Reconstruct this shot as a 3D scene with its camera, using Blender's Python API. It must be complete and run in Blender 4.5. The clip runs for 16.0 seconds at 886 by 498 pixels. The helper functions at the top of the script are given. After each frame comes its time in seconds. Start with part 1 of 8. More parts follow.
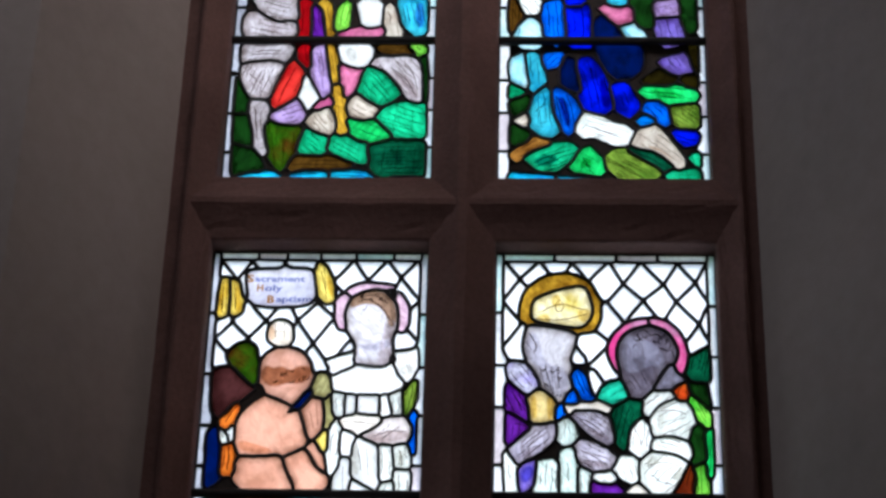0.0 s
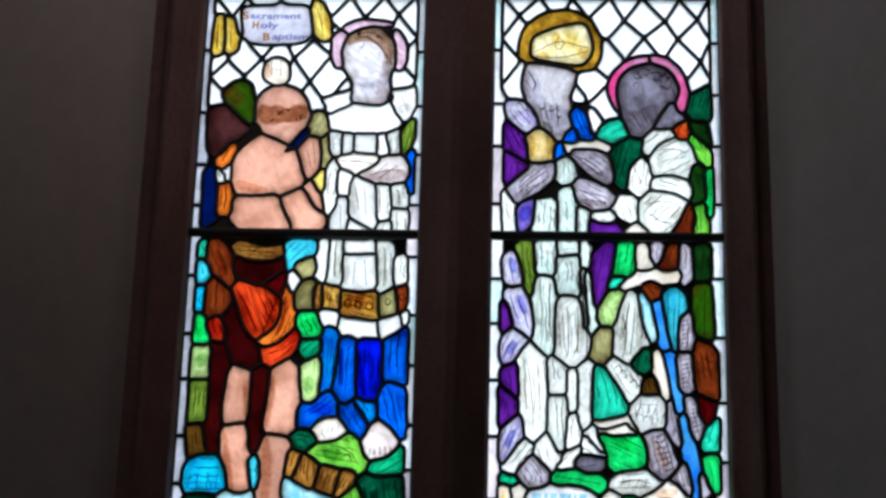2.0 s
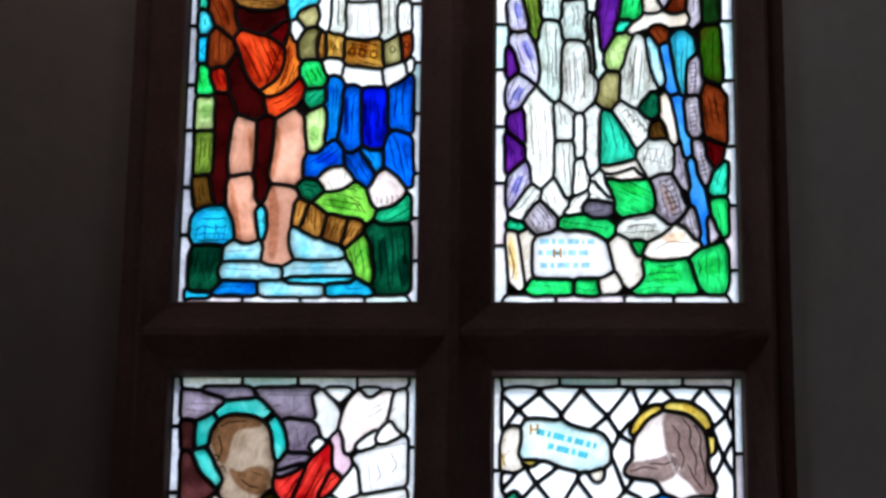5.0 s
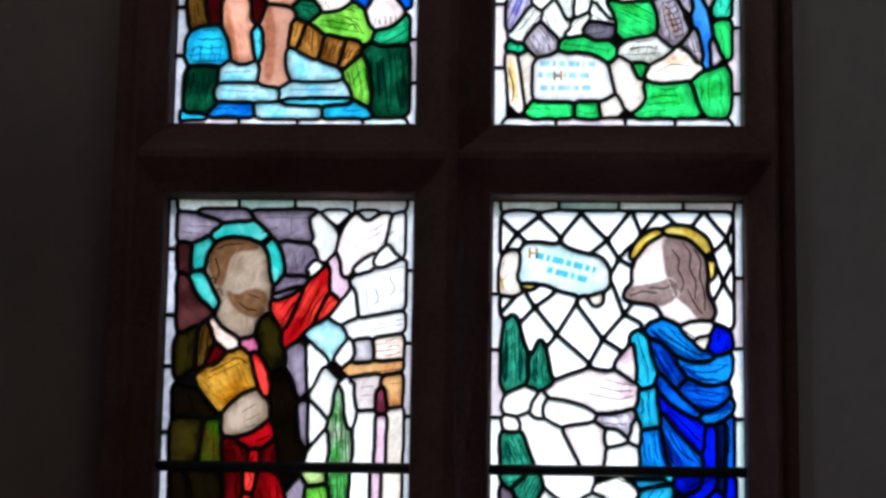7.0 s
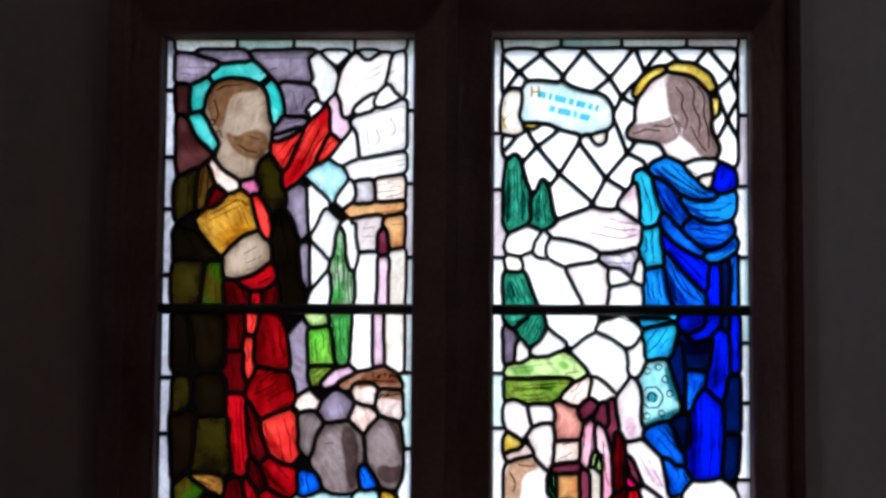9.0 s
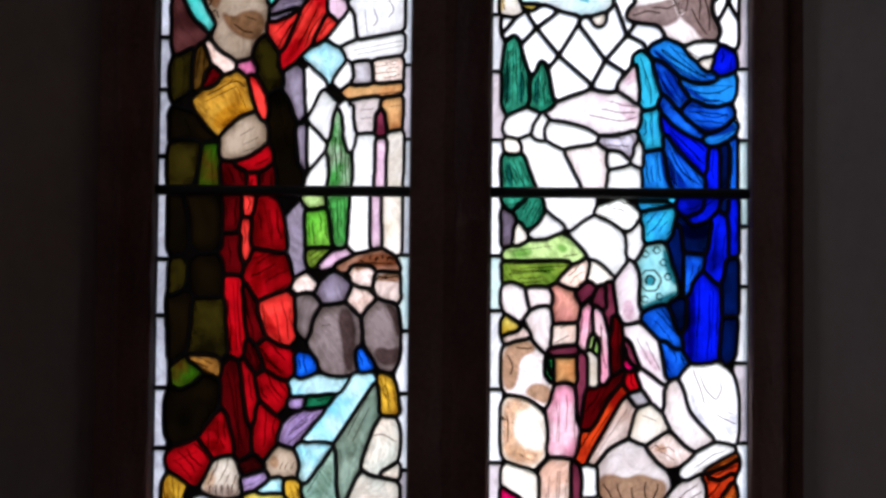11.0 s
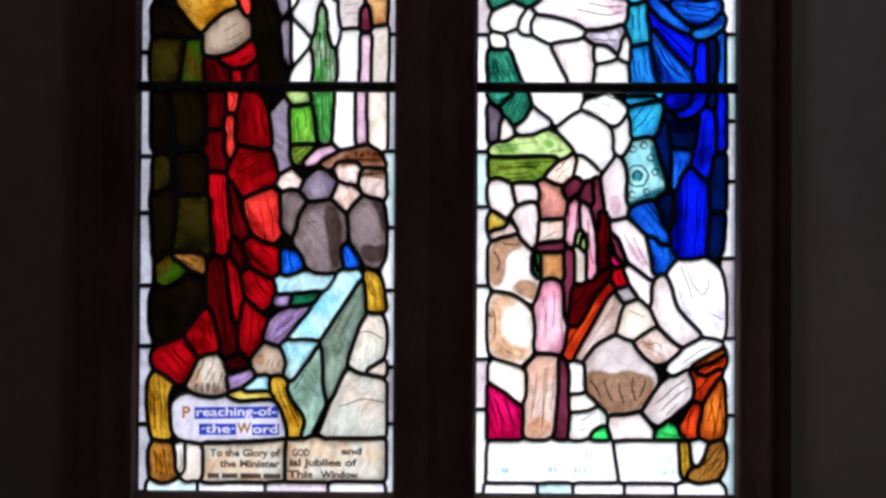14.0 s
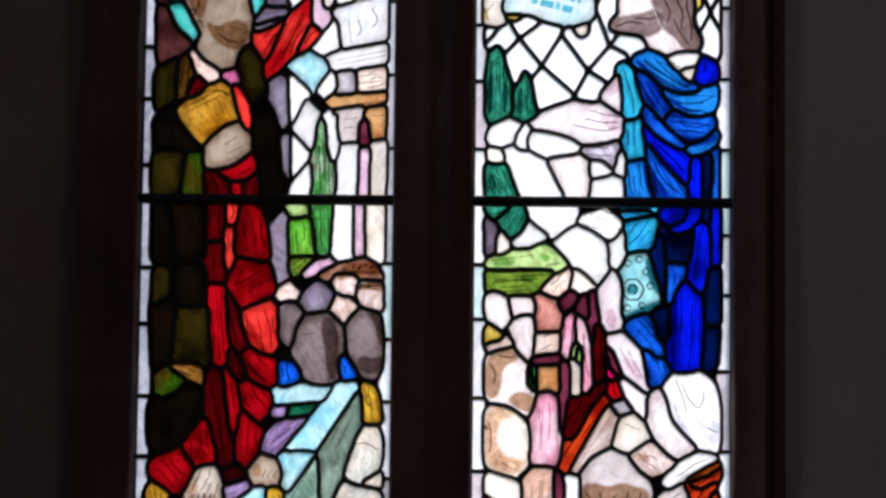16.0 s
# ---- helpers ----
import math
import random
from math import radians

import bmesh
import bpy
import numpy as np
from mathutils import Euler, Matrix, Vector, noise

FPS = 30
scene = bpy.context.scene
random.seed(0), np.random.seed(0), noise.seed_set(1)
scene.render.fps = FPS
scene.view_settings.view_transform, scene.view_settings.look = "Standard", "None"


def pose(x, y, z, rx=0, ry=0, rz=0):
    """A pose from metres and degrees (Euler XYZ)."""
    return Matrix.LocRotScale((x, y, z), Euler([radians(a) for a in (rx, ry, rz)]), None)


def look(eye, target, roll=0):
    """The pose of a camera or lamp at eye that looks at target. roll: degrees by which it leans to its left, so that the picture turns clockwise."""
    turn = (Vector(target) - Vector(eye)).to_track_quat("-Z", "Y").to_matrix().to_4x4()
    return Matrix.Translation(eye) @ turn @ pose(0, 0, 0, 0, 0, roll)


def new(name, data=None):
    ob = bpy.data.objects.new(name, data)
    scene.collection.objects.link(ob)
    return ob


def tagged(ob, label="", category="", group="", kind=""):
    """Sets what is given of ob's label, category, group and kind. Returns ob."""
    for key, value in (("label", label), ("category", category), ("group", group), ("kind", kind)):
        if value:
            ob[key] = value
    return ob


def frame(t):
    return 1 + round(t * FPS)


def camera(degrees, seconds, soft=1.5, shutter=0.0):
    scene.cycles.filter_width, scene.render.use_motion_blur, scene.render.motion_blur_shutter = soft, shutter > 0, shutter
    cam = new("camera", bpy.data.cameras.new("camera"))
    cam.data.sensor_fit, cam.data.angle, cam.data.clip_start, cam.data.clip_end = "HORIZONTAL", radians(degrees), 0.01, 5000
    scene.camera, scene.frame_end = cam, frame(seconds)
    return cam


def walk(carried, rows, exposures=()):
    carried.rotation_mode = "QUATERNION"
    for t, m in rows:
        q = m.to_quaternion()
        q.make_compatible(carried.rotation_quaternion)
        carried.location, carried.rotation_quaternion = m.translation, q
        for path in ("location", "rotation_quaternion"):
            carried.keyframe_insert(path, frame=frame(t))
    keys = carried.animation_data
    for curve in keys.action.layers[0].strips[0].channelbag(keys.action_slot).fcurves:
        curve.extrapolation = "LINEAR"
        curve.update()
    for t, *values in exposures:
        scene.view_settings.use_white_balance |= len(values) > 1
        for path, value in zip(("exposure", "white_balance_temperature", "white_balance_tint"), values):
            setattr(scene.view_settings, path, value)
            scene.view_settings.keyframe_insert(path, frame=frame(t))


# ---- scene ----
cam = camera(23.92, 16.0, soft=2.9)
ROWS = [  # seconds, x, y, z, yaw, pitch, roll
    (0.0, 0.0477, -3.8584, 1.6569, 1.81, 29.06, -1.45),
    (0.5, 0.0485, -3.8567, 1.6723, 1.76, 26.91, -1.59),
    (1.0, 0.0539, -3.8518, 1.6765, 2.01, 25.23, -1.44),
    (1.5, 0.0528, -3.8408, 1.6846, 1.93, 23.27, -1.33),
    (2.0, 0.0537, -3.8304, 1.6906, 1.88, 21.66, -1.43),
    (2.5, 0.0616, -3.8227, 1.6909, 2.01, 20.09, -1.26),
    (3.0, 0.0691, -3.8128, 1.6918, 2.06, 18.74, -1.35),
    (5.5, 0.0777, -3.7948, 1.6793, 2.74, 13.83, -0.62),
    (6.0, 0.0722, -3.7796, 1.6761, 2.63, 12.45, -1.00),
    (6.5, 0.0672, -3.7678, 1.6738, 2.55, 11.22, -0.89),
    (7.0, 0.0618, -3.7612, 1.6696, 2.38, 10.45, -0.88),
    (7.5, 0.0619, -3.7567, 1.6685, 2.38, 9.60, -0.86),
    (8.0, 0.0601, -3.7522, 1.6678, 2.38, 8.78, -0.81),
    (8.5, 0.0598, -3.7430, 1.6675, 2.41, 7.75, -0.61),
    (9.0, 0.0560, -3.7298, 1.6650, 2.43, 6.21, -0.40),
    (11.5, 0.0209, -3.7098, 1.6361, 1.77, 2.98, -0.55),
    (12.0, 0.0162, -3.7036, 1.6283, 1.63, 2.42, -0.43),
    (12.5, 0.0147, -3.6961, 1.6208, 1.54, 1.64, -0.37),
    (13.0, 0.0163, -3.6921, 1.6135, 1.50, 1.43, -0.34),
    (13.5, 0.0192, -3.6866, 1.6068, 1.52, 1.15, -0.31),
    (14.0, 0.0193, -3.6890, 1.6000, 1.44, 1.19, -0.33),
    (14.5, 0.0209, -3.6950, 1.5916, 1.36, 2.21, -0.42),
    (15.0, 0.0246, -3.7020, 1.5838, 1.31, 3.07, -0.47),
    (15.5, 0.0300, -3.7048, 1.5776, 1.44, 3.73, -0.57),
    (16.0, 0.0329, -3.7161, 1.5747, 1.53, 4.64, -0.65),
]
EXPOSURES = [  # seconds, stops, kelvin, tint
    (0.0, 1.15, 6250, 13), (1.5, 1.05, 6250, 12), (2.5, 1.0, 6250, 11), (5.5, 1.2, 6350, 14), (9.0, 1.2, 6400, 17),
    (12.0, 0.97, 6700, 20), (13.5, 1.0, 6700, 20), (16.0, 0.9, 6650, 20)]
walk(cam, [(t, pose(x, y, z, 90 + pitch, roll, yaw)) for t, x, y, z, yaw, pitch, roll in ROWS], EXPOSURES)

# ---- daylight ----
world = bpy.data.worlds.new("sky")
scene.world = world
world.use_nodes = True
wn = world.node_tree.nodes
sky = wn.new("ShaderNodeTexSky")
sky.sky_type = "NISHITA"
sky.sun_disc = False
sky.sun_elevation, sky.sun_rotation = radians(48), radians(20)
sky.air_density, sky.dust_density = 1.0, 1.5
wn["Background"].inputs["Strength"].default_value = 0.15
world.node_tree.links.new(sky.outputs["Color"], wn["Background"].inputs["Color"])
sun = new("sun", bpy.data.lights.new("sun", "SUN"))
sun.data.energy, sun.data.angle, sun.data.color = 1.6, radians(12), (0.95, 0.98, 1.0)
sun.matrix_world = look((1.5, 6, 8), (0, 0, 2))
# two added fill lamps, no windows, high on either side of the visitor
for x, watts, tint, wide, aim in ((1.6, 2.6, (1.0, 0.86, 0.80), 60, 4.8), (-1.9, 3.2, (0.97, 0.97, 1.0), 100, 4.3)):
    high_fill = new("high_fill_lamp", bpy.data.lights.new("high_fill_lamp", "AREA"))
    high_fill.data.shape, high_fill.data.size, high_fill.data.size_y = "RECTANGLE", 1.0, 0.8
    high_fill.data.energy, high_fill.data.color = watts, tint
    high_fill.data.spread = radians(wide)
    high_fill.matrix_world = look((x, -1.7, 5.8), (-0.09 - 0.3 * x, -0.1, aim))

# and two more added fill lamps by the nave's side walls, no windows there
for x, watts, tint, aim in ((-3.6, 5.7, (0.97, 0.95, 1.0), 0.4), (3.6, 2.6, (1.0, 0.74, 0.66), -0.8)):
    side_fill = new("side_fill_lamp", bpy.data.lights.new("side_fill_lamp", "AREA"))
    side_fill.data.shape, side_fill.data.size, side_fill.data.size_y = "RECTANGLE", 1.6, 2.4
    side_fill.data.energy, side_fill.data.color = watts, tint
    side_fill.matrix_world = look((x, -5.0, 2.1), (aim, 0, 2.9))

# ---- materials ----


def nodes_of(name):
    m = bpy.data.materials.new(name)
    m.use_nodes = True
    nt = m.node_tree
    return m, nt, nt.nodes, nt.links


def noise_node(nt, vec, scale, detail=4.0, rough=0.55):
    n = nt.nodes.new("ShaderNodeTexNoise")
    n.inputs["Scale"].default_value, n.inputs["Detail"].default_value, n.inputs["Roughness"].default_value = scale, detail, rough
    nt.links.new(vec, n.inputs["Vector"])
    return n.outputs["Fac"]


def ramp(nt, fac, stops):
    n = nt.nodes.new("ShaderNodeValToRGB")
    e = n.color_ramp.elements
    while len(e) < len(stops):
        e.new(0.5)
    for el, (p, c) in zip(e, stops):
        el.position, el.color = p, (*c, 1)
    nt.links.new(fac, n.inputs["Fac"])
    return n.outputs["Color"]


def mixed(nt, kind, fac, a, b):
    n = nt.nodes.new("ShaderNodeMix")
    n.data_type, n.blend_type = "RGBA", kind
    n.inputs[0].default_value = 1.0
    for sock, v in ((n.inputs[0], fac), (n.inputs[6], a), (n.inputs[7], b)):
        if isinstance(v, (int, float)):
            sock.default_value = v
        elif isinstance(v, tuple):
            sock.default_value = (*v, 1)
        else:
            nt.links.new(v, sock)
    return n.outputs[2]


def solid(name, dark, light, scale, rough=0.8, metal=0.0, bump=0.002, fine=60.0, grain=0.55):
    """An opaque surface: two tones over large stains, with fine grain and relief."""
    m, nt, nd, lk = nodes_of(name)
    co = nd.new("ShaderNodeTexCoord").outputs["Object"]
    big, small = noise_node(nt, co, scale, 5), noise_node(nt, co, fine, 6, 0.65)
    c = ramp(nt, big, [(0.3, dark), (0.7, light)])
    c = mixed(nt, "MULTIPLY", grain, c, ramp(nt, small, [(0.3, (0.6, 0.6, 0.6)), (0.65, (1.1, 1.1, 1.1))]))
    b = nd["Principled BSDF"]
    lk.new(c, b.inputs["Base Color"])
    b.inputs["Roughness"].default_value, b.inputs["Metallic"].default_value = rough, metal
    bu = nd.new("ShaderNodeBump")
    bu.inputs["Distance"].default_value, bu.inputs["Strength"].default_value = bump, 0.7
    lk.new(small, bu.inputs["Height"])
    lk.new(bu.outputs["Normal"], b.inputs["Normal"])
    return m


def glass(name, rgb, second=None, streak=0.35, paint=(0.25, 0.2, 0.16), grain=(13.0, 13.0, 3.0), patch=14.0, thick=0.35, edge_shade=0.8):
    """Painted pot-metal glass that scatters the daylight behind it: a body colour that drifts to a second one, and brushed
    grisaille streaks along the long axis of grain."""
    m, nt, nd, lk = nodes_of(name)
    tc, info = nd.new("ShaderNodeTexCoord"), nd.new("ShaderNodeObjectInfo")
    shift = nd.new("ShaderNodeVectorMath")
    shift.operation = "MULTIPLY_ADD"
    lk.new(tc.outputs["Object"], shift.inputs[0])
    shift.inputs[1].default_value = (1, 1, 1)
    co3 = nd.new("ShaderNodeCombineXYZ")
    wide = nd.new("ShaderNodeMath")
    wide.operation = "MULTIPLY"
    wide.inputs[1].default_value = 37.0
    lk.new(info.outputs["Random"], wide.inputs[0])
    for k in range(3):
        lk.new(wide.outputs[0], co3.inputs[k])
    lk.new(co3.outputs[0], shift.inputs[2])
    vec = shift.outputs[0]
    second = second or tuple(v * thick for v in rgb)
    c = ramp(nt, noise_node(nt, vec, patch, 3), [(0.34, second), (0.56, rgb)])
    sc = nd.new("ShaderNodeVectorMath")
    sc.operation = "MULTIPLY"
    turn, way = nd.new("ShaderNodeVectorRotate"), nd.new("ShaderNodeMapRange")
    turn.rotation_type = "Y_AXIS"
    way.inputs["To Min"].default_value, way.inputs["To Max"].default_value = -0.7, 0.7
    lk.new(info.outputs["Random"], way.inputs["Value"])
    lk.new(vec, turn.inputs["Vector"])
    lk.new(way.outputs[0], turn.inputs["Angle"])
    lk.new(turn.outputs[0], sc.inputs[0])
    sc.inputs[1].default_value = grain
    bent = nd.new("ShaderNodeVectorMath")
    bent.operation = "ADD"
    wob = nd.new("ShaderNodeTexNoise")
    wob.inputs["Scale"].default_value = 9.0
    lk.new(vec, wob.inputs["Vector"])
    lk.new(sc.outputs[0], bent.inputs[0])
    lk.new(wob.outputs["Color"], bent.inputs[1])
    st = noise_node(nt, bent.outputs[0], 4.0, 5, 0.65)
    st.node.inputs["Distortion"].default_value = 1.4
    c = mixed(nt, "MULTIPLY", streak, c, ramp(nt, st, [(0.40, paint), (0.56, (1, 1, 1))]))
    hatch = noise_node(nt, bent.outputs[0], 9.0, 4, 0.7)
    hatch.node.inputs["Distortion"].default_value = 0.8
    c = mixed(nt, "MULTIPLY", streak * 0.7, c, ramp(nt, hatch, [(0.41, tuple(0.5 * v + 0.1 for v in paint)), (0.53, (1, 1, 1))]))
    # matt paint and shade put into the colour along the leads, patchy
    at, patchy = nd.new("ShaderNodeAttribute"), nd.new("ShaderNodeMath")
    at.attribute_name = "edge_shading"
    patchy.operation = "MULTIPLY"
    lk.new(at.outputs["Fac"], patchy.inputs[0])
    lk.new(ramp(nt, noise_node(nt, vec, 38, 4), [(0.22, (0.1, 0.1, 0.1)), (0.56, (1, 1, 1))]), patchy.inputs[1])
    c = mixed(nt, "MULTIPLY", patchy.outputs[0], c, tuple(1 - edge_shade * (1 - v) for v in paint))
    tone = nd.new("ShaderNodeMapRange")
    tone.inputs["To Min"].default_value, tone.inputs["To Max"].default_value = 0.75, 1.15
    lk.new(info.outputs["Random"], tone.inputs["Value"])
    c = mixed(nt, "MULTIPLY", 1.0, c, tone.outputs[0])
    nd.remove(nd["Principled BSDF"])
    tr, gl, mx = nd.new("ShaderNodeBsdfTranslucent"), nd.new("ShaderNodeBsdfGlossy"), nd.new("ShaderNodeMixShader")
    lk.new(c, tr.inputs["Color"])
    gl.inputs["Roughness"].default_value = 0.25
    gl.inputs["Color"].default_value = (0.5, 0.5, 0.5, 1)
    mx.inputs[0].default_value = 0.03
    lk.new(tr.outputs[0], mx.inputs[1])
    lk.new(gl.outputs[0], mx.inputs[2])
    lk.new(mx.outputs[0], nd["Material Output"].inputs["Surface"])
    return m


def clear_glass():
    m, nt, nd, lk = nodes_of("clear_glass_back")
    nd.remove(nd["Principled BSDF"])
    t = nd.new("ShaderNodeBsdfTransparent")
    lk.new(t.outputs[0], nd["Material Output"].inputs["Surface"])
    return m


CLEAR = clear_glass()
PLASTER = solid("limewashed_plaster", (0.225, 0.196, 0.184), (0.29, 0.252, 0.238), 1.6, 0.9, 0, 0.0012, 25, 0.22)
STONE = solid("brown_sandstone", (0.082, 0.036, 0.029), (0.15, 0.076, 0.064), 5.0, 0.85, 0, 0.004, 90)
LEAD = solid("lead", (0.012, 0.012, 0.014), (0.03, 0.03, 0.032), 20, 0.55, 0.3, 0.0005, 200)
IRON = solid("black_iron", (0.01, 0.01, 0.01), (0.02, 0.018, 0.016), 20, 0.6, 0.3, 0.0005, 200)
FLOOR = solid("flagstone", (0.18, 0.17, 0.15), (0.28, 0.26, 0.24), 2.0, 0.7, 0, 0.002, 30)
UNSEEN_DARK = solid("unseen_dark_boards", (0.08, 0.05, 0.03), (0.14, 0.09, 0.06), 2.0, 0.7, 0, 0.002, 30)
BOUNCE_GROUND = solid("turf", (0.04, 0.07, 0.02), (0.08, 0.12, 0.04), 1.0, 0.9, 0, 0.02, 15)
PAINT = solid("glass_paint", (0.02, 0.015, 0.012), (0.05, 0.035, 0.028), 60, 0.8, 0, 0.0002, 300)

# ---- structure ----


def prism(name, outline, axis, a, b, mat, parent=None, wear=0.0):
    """An outline drawn in the plane across axis ('x': y,z; 'z': x,y), drawn out from a to b; with wear, cut along its
    length into short runs whose edges wander by that much."""
    bm = bmesh.new()
    put = (lambda p, q, s: (s, p, q)) if axis == "x" else (lambda p, q, s: (p, q, s))
    steps = int(abs(b - a) / 0.03) if wear else 1
    rnd = random.Random(len(name) + int(1000 * abs(a)))
    rings = []
    for k in range(steps + 1):
        s = a + (b - a) * k / steps
        ring = []
        for p in outline:
            v = Vector(put(*p, s))
            if wear and v.y < -0.03:
                v += Vector((rnd.uniform(-wear, wear), rnd.uniform(-wear, wear) + (wear * 4 if rnd.random() < 0.03 else 0), rnd.uniform(-wear, wear)))
            ring.append(bm.verts.new(v))
        rings.append(ring)
    bm.faces.new(rings[0])
    bm.faces.new(rings[-1])
    for lo, hi in zip(rings, rings[1:]):
        for i in range(len(lo)):
            bm.faces.new((lo[i - 1], lo[i], hi[i], hi[i - 1]))
    bmesh.ops.recalc_face_normals(bm, faces=bm.faces)
    me = bpy.data.meshes.new(name)
    bm.to_mesh(me)
    bm.free()
    me.materials.append(mat)
    ob = new(name, me)
    ob.parent = parent
    return ob


def setting(ob, label, category):
    return tagged(ob, label, category, kind="structure")


XL, XR = -0.703, 0.527          # outer faces of the stone jambs
EDGE_L, EDGE_R = -0.945, 0.770  # where the splays meet the wall's face
FACE, BACK = -0.40, 0.07
setting(prism("wall_west", [(-4, FACE), (EDGE_L, FACE), (XL - 0.006, -0.092), (XL, -0.083), (XL, BACK), (-4, BACK)], "z", 0, 6, PLASTER),
        "limewashed plaster wall with a splayed window reveal", "wall")
setting(prism("wall_east", [(4, FACE), (4, BACK), (XR, BACK), (XR, -0.083), (XR + 0.003, -0.088), (EDGE_R, FACE)], "z", 0, 6, PLASTER),
        "limewashed plaster wall with a splayed window reveal", "wall")
setting(prism("wall_under_window", [(FACE, 0), (FACE, 0.90), (-0.11, 1.13), (BACK, 1.13), (BACK, 0)], "x", EDGE_L, EDGE_R, PLASTER),
        "plaster wall with a sloped sill below the window", "wall")
setting(prism("wall_above_window", [(FACE, 6), (FACE, 5.30), (-0.11, 5.11), (BACK, 5.11), (BACK, 6)], "x", EDGE_L, EDGE_R, PLASTER),
        "plaster wall over the window's head", "wall")
# unseen shell closing the room; dark boards are added to cut bounced light
setting(prism("wall_nave_west", [(-4.3, -8.3), (-4, -8.3), (-4, BACK), (-4.3, BACK)], "z", 0, 6, UNSEEN_DARK), "unseen side wall of the nave, dark to cut bounced light", "wall")
setting(prism("wall_nave_east", [(4, -8.3), (4.3, -8.3), (4.3, BACK), (4, BACK)], "z", 0, 6, UNSEEN_DARK), "unseen side wall of the nave, dark to cut bounced light", "wall")
setting(prism("wall_nave_back", [(-4, -8.3), (4, -8.3), (4, -8), (-4, -8)], "z", 0, 6, UNSEEN_DARK), "unseen back wall of the nave, dark to cut bounced light", "wall")
setting(prism("floor", [(-4.3, -8.3), (4.3, -8.3), (4.3, BACK), (-4.3, BACK)], "z", -0.2, 0, FLOOR), "grey flagstone floor of the nave", "floor")
setting(prism("ceiling", [(-4.3, -8.3), (4.3, -8.3), (4.3, BACK), (-4.3, BACK)], "z", 6, 6.2, UNSEEN_DARK), "unseen dark ceiling that closes the room", "ceiling")
# unseen ground outside, added to bounce daylight onto the glass
setting(prism("ground", [(-400, 0.08), (400, 0.08), (400, 600), (-400, 600)], "z", -0.4, -0.1, BOUNCE_GROUND), "unseen green ground that bounces daylight outside the wall", "ground")

# stone tracery: each member has a nose towards the room, hollow sides and a rebate for the glass


REVEAL, NOSE = -0.057, -0.0925    # depth of the square reveal round the glass, and of the members' noses


def section(lo, hi, nose=0.024, front=NOSE):
    """Chamfered section between lo and hi, as (across, depth) from one glass edge round the nose to the other."""
    mid, h = (lo + hi) / 2, nose / 2
    half = [(lo, 0.03), (lo, REVEAL + 0.004), (lo + 0.0015, REVEAL), (lo + 0.004, REVEAL - 0.0025)]
    for k in range(1, 6):          # a chamfer, a little hollow
        a = k / 6
        half.append((lo + 0.004 + (mid - h - lo - 0.004) * a, REVEAL - 0.0025 + (front + 0.0045 - REVEAL) * a + 0.0035 * math.sin(math.pi * a)))
    half += [(mid - h, front + 0.002), (mid - h + 0.003, front)]
    return half + [(2 * mid - x, d) for x, d in half[::-1]]


def half_section(wall, glass_edge, front=NOSE - 0.002):
    """A jamb: a fillet set back against the plaster, a quirk, then a chamfer to the reveal round the glass."""
    s = 1 if glass_edge > wall else -1
    lip = abs(glass_edge - wall) - 0.052
    pts = [(wall, 0.03), (wall, front + 0.012), (wall + s * (lip - 0.010), front + 0.010), (wall + s * (lip - 0.006), front + 0.003),
           (wall + s * (lip - 0.003), front), (wall + s * (lip + 0.003), front), (wall + s * (lip + 0.006), front + 0.003)]
    x0, d0, x1, d1 = *pts[-1], glass_edge - s * 0.004, REVEAL - 0.0025
    for k in range(1, 6):
        a = k / 6
        pts.append((x0 + (x1 - x0) * a, d0 + (d1 - d0) * a + 0.0035 * math.sin(math.pi * a)))
    return pts + [(x1, d1), (glass_edge - s * 0.0015, REVEAL), (glass_edge, REVEAL + 0.004), (glass_edge, 0.03)]


LX = [(-0.613, -0.157), (-0.0165, 0.441)]    # the two lights across
LZ = [(1.245, 2.454), (2.586, 3.790), (3.945, 4.95)]  # the three tiers
setting(prism("stone_jamb_west", half_section(XL, LX[0][0]), "z", 1.13, 5.11, STONE, wear=0.0007), "moulded brown sandstone window jamb", "jamb")
setting(prism("stone_jamb_east", half_section(XR, LX[1][1]), "z", 1.13, 5.11, STONE, wear=0.0007), "moulded brown sandstone window jamb", "jamb")
setting(prism("stone_mullion", section(LX[0][1], LX[1][0]), "z", 1.13, 5.11, STONE, wear=0.0007), "moulded brown sandstone mullion between two lights", "mullion")
for z0, z1 in ((LZ[0][1], LZ[1][0]), (LZ[1][1], LZ[2][0])):
    for x0, x1 in ((LX[0][0] - 0.05, LX[0][1] + 0.06), (LX[1][0] - 0.06, LX[1][1] + 0.05)):
        setting(prism("stone_transom", [(d, z) for z, d in section(z0, z1, 0.019, NOSE + 0.002)], "x", x0, x1, STONE, wear=0.0007),
                "moulded brown sandstone transom between glass tiers", "transom")
setting(prism("stone_sill", [(0.03, 1.245), (-0.022, 1.245), (-0.16, 1.19), (-0.16, 1.13), (0.03, 1.13)], "x", XL + 0.002, XR - 0.002, STONE, wear=0.0007), "weathered brown sandstone window sill", "sill")
setting(prism("stone_head", [(0.03, 4.95), (-0.022, 4.95), (-0.115, 5.03), (-0.115, 5.11), (0.03, 5.11)], "x", XL + 0.002, XR - 0.002, STONE, wear=0.0007), "brown sandstone window head", "lintel")

# ---- leaded glass ----
CELL = 1.5   # mm of the cartoon's grid
PALE = {"white", "border", "borderpink", "borderaqua", "pale", "cream", "icy"}
